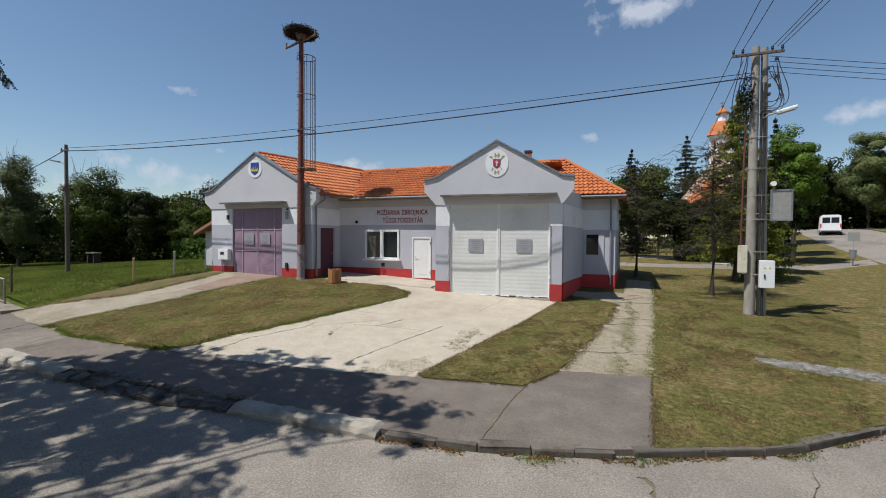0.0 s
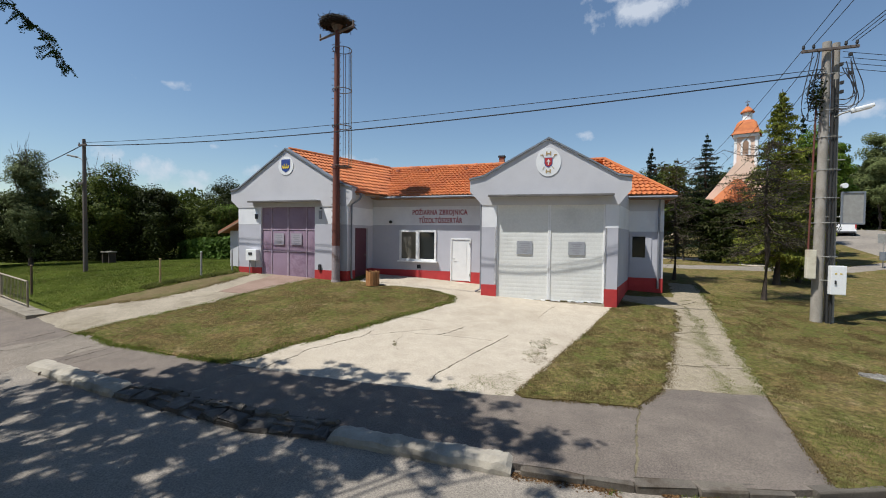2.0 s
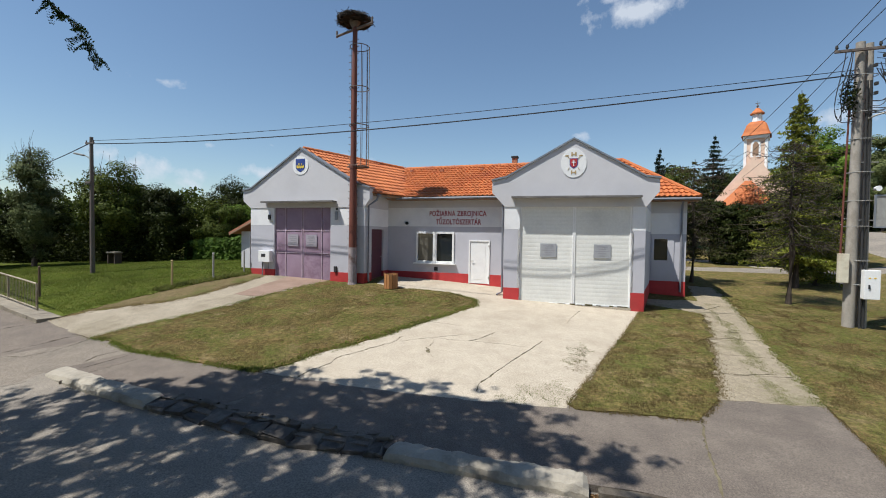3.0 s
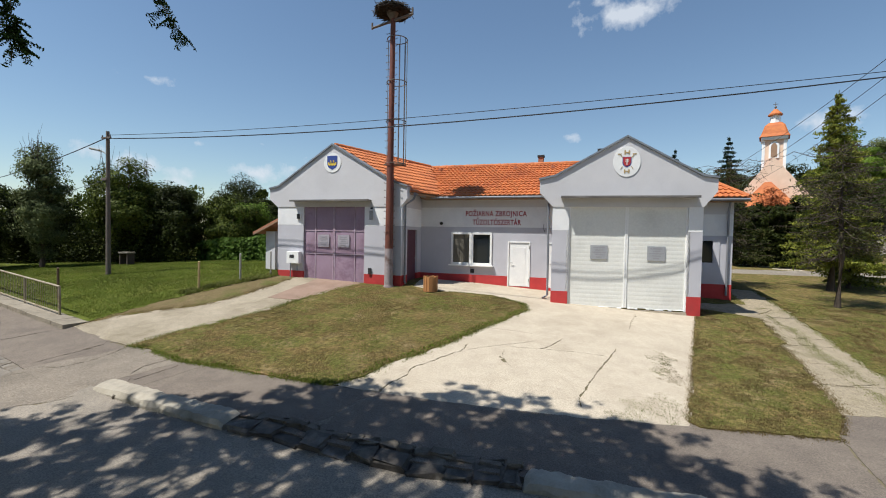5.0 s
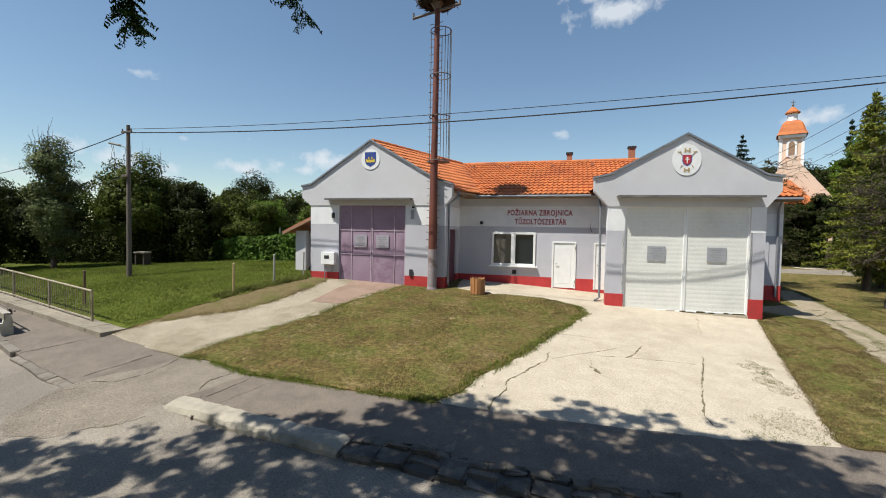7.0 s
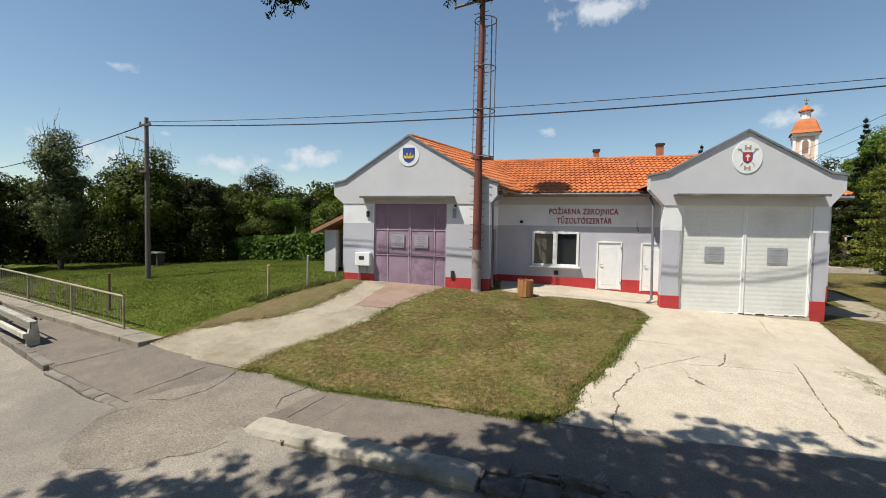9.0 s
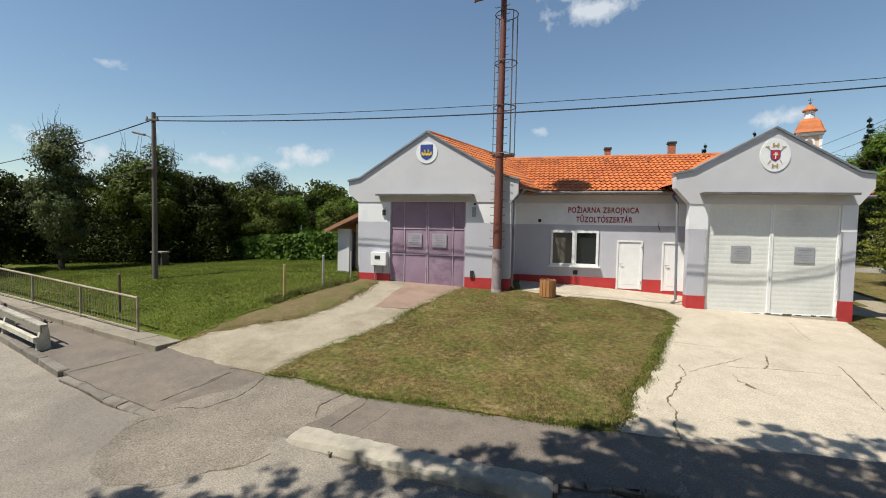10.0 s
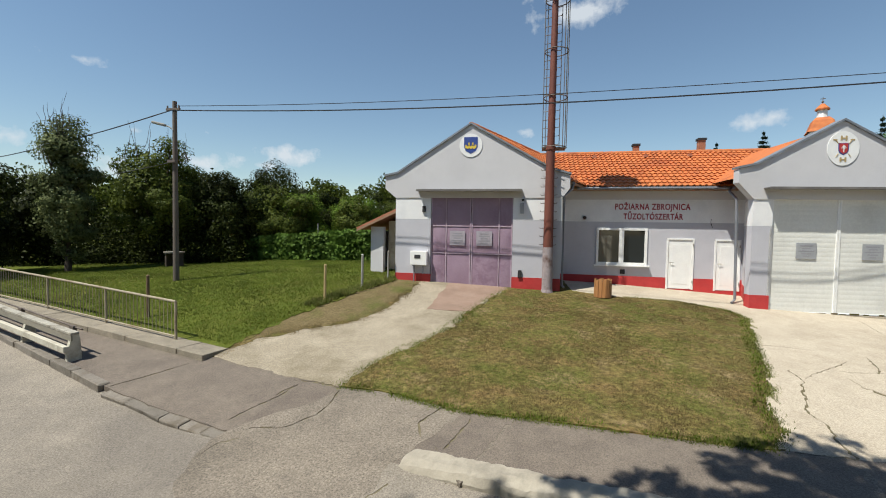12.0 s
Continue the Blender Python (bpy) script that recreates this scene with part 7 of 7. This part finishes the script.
# ---------------------------------------------------------------- distant things
def van():
    m = Matrix.Translation((25.4, 64.0, land(25.4, 64.0) - 0.08)) @ Matrix.Rotation(math.radians(-19), 4, "Z")
    t = thing("delivery_van", "white delivery van seen from behind on the road", "van", m)
    bm = nb()
    prism(bm, [(-0.95, 0.35), (0.95, 0.35), (0.95, 1.6), (0.88, 2.3), (0.7, 2.42), (-0.7, 2.42), (-0.88, 2.3), (-0.95, 1.6)], 0, 4.2)
    prism(bm, [(-0.93, 0.35), (0.93, 0.35), (0.93, 1.2), (0.8, 1.5), (-0.8, 1.5), (-0.93, 1.2)], 4.2, 5.4)
    part("body", bm, "white", t)
    bm = nb()
    box(bm, -0.75, -0.05, -0.02, 0.0, 1.45, 2.1)
    box(bm, 0.05, 0.75, -0.02, 0.0, 1.45, 2.1)
    part("rear_window", bm, "pane", t)
    bm = nb()
    box(bm, -0.9, 0.9, -0.06, 0.0, 0.35, 0.55, 0.02)
    part("bumper", bm, "dark", t)
    for sx in (-1, 1):
        bm = nb()
        box(bm, sx * 0.88 - 0.06, sx * 0.88 + 0.06, -0.03, 0.0, 0.9, 1.35)
        part("tail_light", bm, "red", t)
        for y in (0.9, 4.4):
            bm = nb()
            cyl(bm, (sx * 0.92 - 0.1, y, 0.33), (sx * 0.92 + 0.1, y, 0.33), 0.33, 0.33, 18)
            w = part("wheel", bm, "black", t)
            bm = nb()
            cyl(bm, (sx * 0.92 - 0.11, y, 0.33), (sx * 0.92 + 0.11, y, 0.33), 0.18, 0.18, 12)
            part("rim", bm, "galv", w)


def road_sign():
    x, y = 16.9, 39.2
    z = land(x, y)
    t = thing("road_sign", "blank-backed road sign on a thin post with a bin", "sign")
    bm = nb()
    cyl(bm, (x, y, z - 0.2), (x, y, z + 2.3), 0.03, 0.03, 8)
    part("post", bm, "galv", t)
    bm = nb()
    box(bm, x - 0.35, x + 0.35, y - 0.03, y, z + 1.75, z + 2.4, 0.01)
    part("sign_plate", bm, "galv", t)
    bm = nb()
    cyl(bm, (x - 0.1, y - 0.2, z + 0.55), (x - 0.1, y - 0.2, z + 1.15), 0.18, 0.2, 12)
    part("bin", bm, "coping", t)


van()
road_sign()


def far_house(x, y, w, d, h, rz, label):
    m = Matrix.Translation((x, y, land(x, y) - 0.2)) @ Matrix.Rotation(rz, 4, "Z")
    t = thing("house", label, "house", m)
    part("wall", box(nb(), -w / 2, w / 2, -d / 2, d / 2, 0, h), "church", t)
    bm = nb()
    prism(bm, [(-w / 2 - 0.3, h - 0.1), (w / 2 + 0.3, h - 0.1), (0, h + w * 0.34)], -d / 2 - 0.3, d / 2 + 0.3)
    part("roof", bm, "tile", t)
    for sx in (-0.25, 0.25):
        bm = nb()
        box(bm, sx * w - 0.45, sx * w + 0.45, -d / 2 - 0.04, -d / 2, 1.2, 2.5)
        part("window", bm, "dark", t)


far_house(-17.5, 34.5, 6, 8, 3.6, 0.5, "distant house with an orange roof among trees")


def shelter():
    x, y = -29.9, 17.7
    z = land(x, y)
    t = thing("garden_table", "small grey table at the foot of the trees", "table")
    bm = nb()
    box(bm, x - 0.36, x + 0.36, y - 0.25, y + 0.25, z + 0.66, z + 0.74, 0.01)
    part("tabletop", bm, "wood_grey", t)
    for sx in (-0.28, 0.28):
        bm = nb()
        box(bm, x + sx - 0.04, x + sx + 0.04, y - 0.2, y + 0.2, z - 0.05, z + 0.66)
        part("leg", bm, "bark_dark", t)


shelter()


# ---------------------------------------------------------------- grass
def grass():
    rng = random.Random(99)
    polys = {k: [tuple(p) for p in v] for k, v in ZONES.items()}
    hard = ("road", "asphalt", "apron", "drive", "path")

    def spot(x, y):
        return not any(inside(x, y, polys[k]) for k in hard)

    def blades(name, label, n, area, h, mt, seed, keep, z_lift=0.0, wide=0.012):
        r = random.Random(seed)
        verts, faces = [], []
        made = 0
        tries = 0
        while made < n and tries < n * 6:
            tries += 1
            x, y = r.uniform(area[0], area[1]), r.uniform(area[2], area[3])
            if not keep(x, y):
                continue
            made += 1
            z = land(x, y) + z_lift
            hh = h * r.uniform(0.5, 1.5)
            for b in range(3):
                a = r.uniform(0, 6.283)
                lean = r.uniform(0.3, 1.1) * hh
                px, py = x + r.uniform(-0.05, 0.05), y + r.uniform(-0.05, 0.05)
                wx, wy = -math.sin(a) * wide, math.cos(a) * wide
                i = len(verts)
                verts += [(px - wx, py - wy, z), (px + wx, py + wy, z), (px + math.cos(a) * lean, py + math.sin(a) * lean, z + hh)]
                faces.append((i, i + 1, i + 2))
        ob = raw(name, verts, faces, mt)
        tagged(ob, label, "grass", kind="stuff")

    isle = [(-17.12, 8.62), (-16.9, 9.55), (-16.48, 10.4), (-15.97, 11.25), (-15.52, 12.4), (-15.3, 13.5), (-14.9, 14.9), (-14.2, 16.5), (-12.0, 16.6), (-10.4, 16.38), (-8.6, 16.55), (-7.4, 15.95), (-7.2, 15.2), (-7.62, 13.9), (-8.2, 12.4), (-8.57, 11.15), (-9.0, 10.0), (-9.6, 8.75), (-9.7, 8.1), (-10.1, 7.52), (-11.4, 7.65), (-12.8, 7.84), (-14.6, 8.0), (-16.4, 8.54)]
    def green_spot(x, y):
        return noise.noise((x * 0.9, y * 0.9, 6.0)) + 0.5 * noise.noise((x * 3, y * 3, 2.0)) > 0.08

    for mt, tone, sd, want in (("blade", "dry brown", 1, False), ("blade_edge", "olive green", 21, True)):
        blades("lawn_blades", tone + " short grass blades on the lawn", 30000 if not want else 16000, (-17.2, -7.3, 7.5, 16.6), 0.018, mt, sd, lambda x, y: inside(x, y, isle) and green_spot(x, y) == want, 0.02, 0.006)
        blades("lawn_blades", tone + " short grass blades beside the path", 34000 if not want else 26000, (-3.7, 8, 6.8, 22), 0.018, mt, sd + 1, lambda x, y: spot(x, y) and not (x < -1.3 and y > 17) and x < 0.4 + y * 0.42 and (green_spot(x, y) or green_spot(y + 9, x * 1.7)) == want, 0.02, 0.006)

    def fringe(name, label, line, n, h, mt, seed, out=0.05):
        """Grass leaning over the edge of a paved part."""
        r = random.Random(seed)
        verts, faces = [], []
        segs = list(zip(line, line[1:]))
        total = sum(math.dist(a, b) for a, b in segs)
        for a, b in segs:
            for k in range(int(n * math.dist(a, b) / total)):
                u = r.random()
                x, y = a[0] + (b[0] - a[0]) * u + r.gauss(0, out), a[1] + (b[1] - a[1]) * u + r.gauss(0, out)
                if noise.noise((x * 2.5, y * 2.5, 3.0)) < -0.25:
                    continue
                z, hh, t = land(x, y) + 0.005, h * r.uniform(0.5, 1.5), r.uniform(0, 6.283)
                lean = hh * r.uniform(0.4, 1.2)
                wx, wy = -math.sin(t) * 0.006, math.cos(t) * 0.006
                i = len(verts)
                verts += [(x - wx, y - wy, z), (x + wx, y + wy, z), (x + math.cos(t) * lean, y + math.sin(t) * lean, z + hh)]
                faces.append((i, i + 1, i + 2))
        tagged(raw(name, verts, faces, mt), label, "grass", kind="stuff")

    fringe("edge_grass", "grass overhanging the apron edge beside the lawn", [(-10.1, 7.52), (-9.7, 8.1), (-9.6, 8.75), (-9.0, 10.0), (-8.57, 11.15), (-8.2, 12.4), (-7.62, 13.9), (-7.2, 15.2), (-7.4, 15.95), (-8.6, 16.55), (-10.4, 16.4)], 9000, 0.035, "blade_edge", 31, 0.07)
    fringe("edge_grass", "grass overhanging the straight apron edge", [(-3.63, 8.15), (-1.5, 17.3)], 5000, 0.025, "blade", 32, 0.05)
    fringe("edge_grass", "grass overhanging the path edges", [(-0.85, 9.72), (-0.5, 11.6), (-0.12, 13.8), (0.4, 16.3), (0.5, 17.9)], 8000, 0.025, "blade", 33, 0.1)
    fringe("edge_grass", "grass overhanging the path edges", [(1.06, 10.15), (1.47, 13.7), (1.82, 16.8), (2.15, 20.3), (2.5, 24.5)], 9000, 0.025, "blade_edge", 34, 0.1)
    fringe("edge_grass", "grass overhanging the pavement edge", [(0.78, 6.9), (1.09, 10.15)], 2600, 0.025, "blade", 40, 0.045)
    fringe("edge_grass", "grass overhanging the pavement edge", [(-17.12, 8.6), (-16.4, 8.54), (-14.6, 8.0), (-12.8, 7.84), (-11.4, 7.65), (-10.1, 7.52)], 6000, 0.035, "blade_green", 35, 0.06)
    fringe("edge_grass", "grass overhanging the pavement edge", [(-3.63, 8.15), (-2.3, 8.36), (-1.42, 8.52), (-0.85, 9.72)], 2600, 0.025, "blade", 36, 0.05)
    fringe("edge_grass", "grass creeping over the driveway edge", [(-17.12, 8.6), (-16.9, 9.55), (-16.48, 10.4), (-15.97, 11.25), (-15.52, 12.4), (-15.3, 13.5), (-14.9, 14.9), (-14.2, 16.8)], 6500, 0.032, "blade_green", 37, 0.12)
    fringe("edge_grass", "dry grass creeping over the driveway edge", [(-20.95, 9.5), (-20.45, 10.55), (-19.5, 11.38), (-18.3, 12.1), (-17.8, 13.3), (-17.6, 16.6)], 6500, 0.035, "blade", 38, 0.14)
    fringe("edge_grass", "grass along the kerb of the lawn", [(0.8, 6.95), (1.9, 7.5), (2.69, 7.9), (3.5, 8.6), (4.5, 9.42), (6.5, 12.4)], 5500, 0.025, "blade_edge", 39, 0.06)
    blades("meadow_blades", "rough green meadow grass", 70000, (-36, -18.9, 9.9, 22), 0.045, "blade_green", 3, lambda x, y: inside(x, y, polys["meadow"]) and y > 10.35 + (-22.4 - x) * 0.191, 0.03, 0.009)

    blades("weeds", "low green weeds in the gutter along the kerb", 2200, (-2.4, 4.6, 5.4, 9.3), 0.03, "blade_green", 5, lambda x, y: any(math.hypot((x - a) / 2.2, y - b - (x - a) * 0.45) < r for a, b, r in ((-0.75, 6.12, 0.17), (0.6, 6.6, 0.17), (0.85, 6.75, 0.12), (2.75, 7.66, 0.15), (3.6, 8.4, 0.1), (1.6, 7.1, 0.07), (-1.9, 5.9, 0.06))), -0.09, 0.008)
    blades("weeds", "low grass growing through the old path", 5200, (-0.6, 2.2, 10.0, 20.0), 0.014, "blade_edge", 6, lambda x, y: inside(x, y, polys["path"]) and rng.random() < 1.1 - abs(x - 0.35 - (y - 10) * 0.1) / 0.3 and noise.noise((x * 2, y * 0.8, 9.0)) > -0.1, 0.005, 0.005)
    blades("weeds", "low weeds in the worn edge of the apron", 2200, (-4.9, -2.2, 8.2, 13.5), 0.012, "blade", 7, lambda x, y: inside(x, y, polys["apron"]) and rng.random() < 1.0 - abs(x + 3.9 - (y - 8.5) * 0.21) / 0.35 and noise.noise((x * 1.5, y * 0.8, 5.0)) > 0.05, 0.003, 0.005)
    moss = [((-3.52, 11.78), 0.35), ((-3.58, 10.9), 0.25), ((-4.3, 8.5), 0.4), ((-3.87, 8.83), 0.35), ((-3.83, 8.46), 0.3), ((-4.63, 8.09), 0.25)]
    blades("weeds", "low moss and weeds in worn spots of the apron", 1500, (-5.2, -2.2, 7.9, 13.6), 0.011, "blade_edge", 17, lambda x, y: inside(x, y, polys["apron"]) and any(math.hypot((x - a) / 1.1, (y - b) / 1.8) < r * (0.75 + 0.9 * noise.noise((x * 5, y * 3, 2.0))) for (a, b), r in moss), 0.003, 0.006)
    blades("weeds", "long green grass along the lawn edge", 3500, (-17.2, -7.3, 7.4, 16.6), 0.055, "blade_green", 8, lambda x, y: inside(x, y, isle) and not inside(x + 0.18, y - 0.12, isle), 0.01, 0.014)
    blades("weeds", "tall grass round the fence posts", 1100, (-20.6, -18.6, 12.9, 16.6), 0.11, "blade_edge", 9, lambda x, y: abs((x + 20.05) - (y - 13.4) * 0.42) < 0.3, 0.03, 0.016)


grass()


def gutter_litter():
    """Dead leaves and crumbs swept against the kerb."""
    rng = random.Random(44)
    edge = [(-3.2, 5.8), (-1.62, 5.92), (0.19, 6.44), (1.9, 7.26), (2.69, 7.64), (4.5, 9.15)]
    pts = []
    for (ax, ay), (bx, by), n in zip(edge, edge[1:], (1500, 1300, 700, 260, 260)):
        for k in range(n):
            u = rng.random()
            x, y = ax + (bx - ax) * u, ay + (by - ay) * u - abs(rng.gauss(0, 0.07)) + 0.05
            if noise.noise((x * 2.3, y * 2.3, 1.0)) > -0.15:
                pts.append((x, y, land(x, y) - 0.094 + rng.uniform(0, 0.012)))
    tagged(leaf_cloud("leaf_litter", pts, 0.035, "litter", None, 66, flat=0.9), "brown leaf litter swept against the kerb", "litter", kind="stuff")


gutter_litter()

# ---------------------------------------------------------------- roof tiles as single pieces, last
rest_v, rest_f = [], []
singles = 0
for m, parent, wanted in tile_jobs:
    if wanted and singles < 300:
        ob = new("tile", TILE)
        ob.parent = parent
        ob.matrix_world = m
        singles += 1
    else:
        i = len(rest_v)
        rest_v += [tuple(m @ v) for v in TILE_V]
        rest_f += [tuple(i + k for k in f) for f in TILE_F]
roof_ob = tile_jobs[0][1]
field = raw("tile_field", rest_v, rest_f, "tile_mass", roof_ob)
tagged(field, kind="stuff")
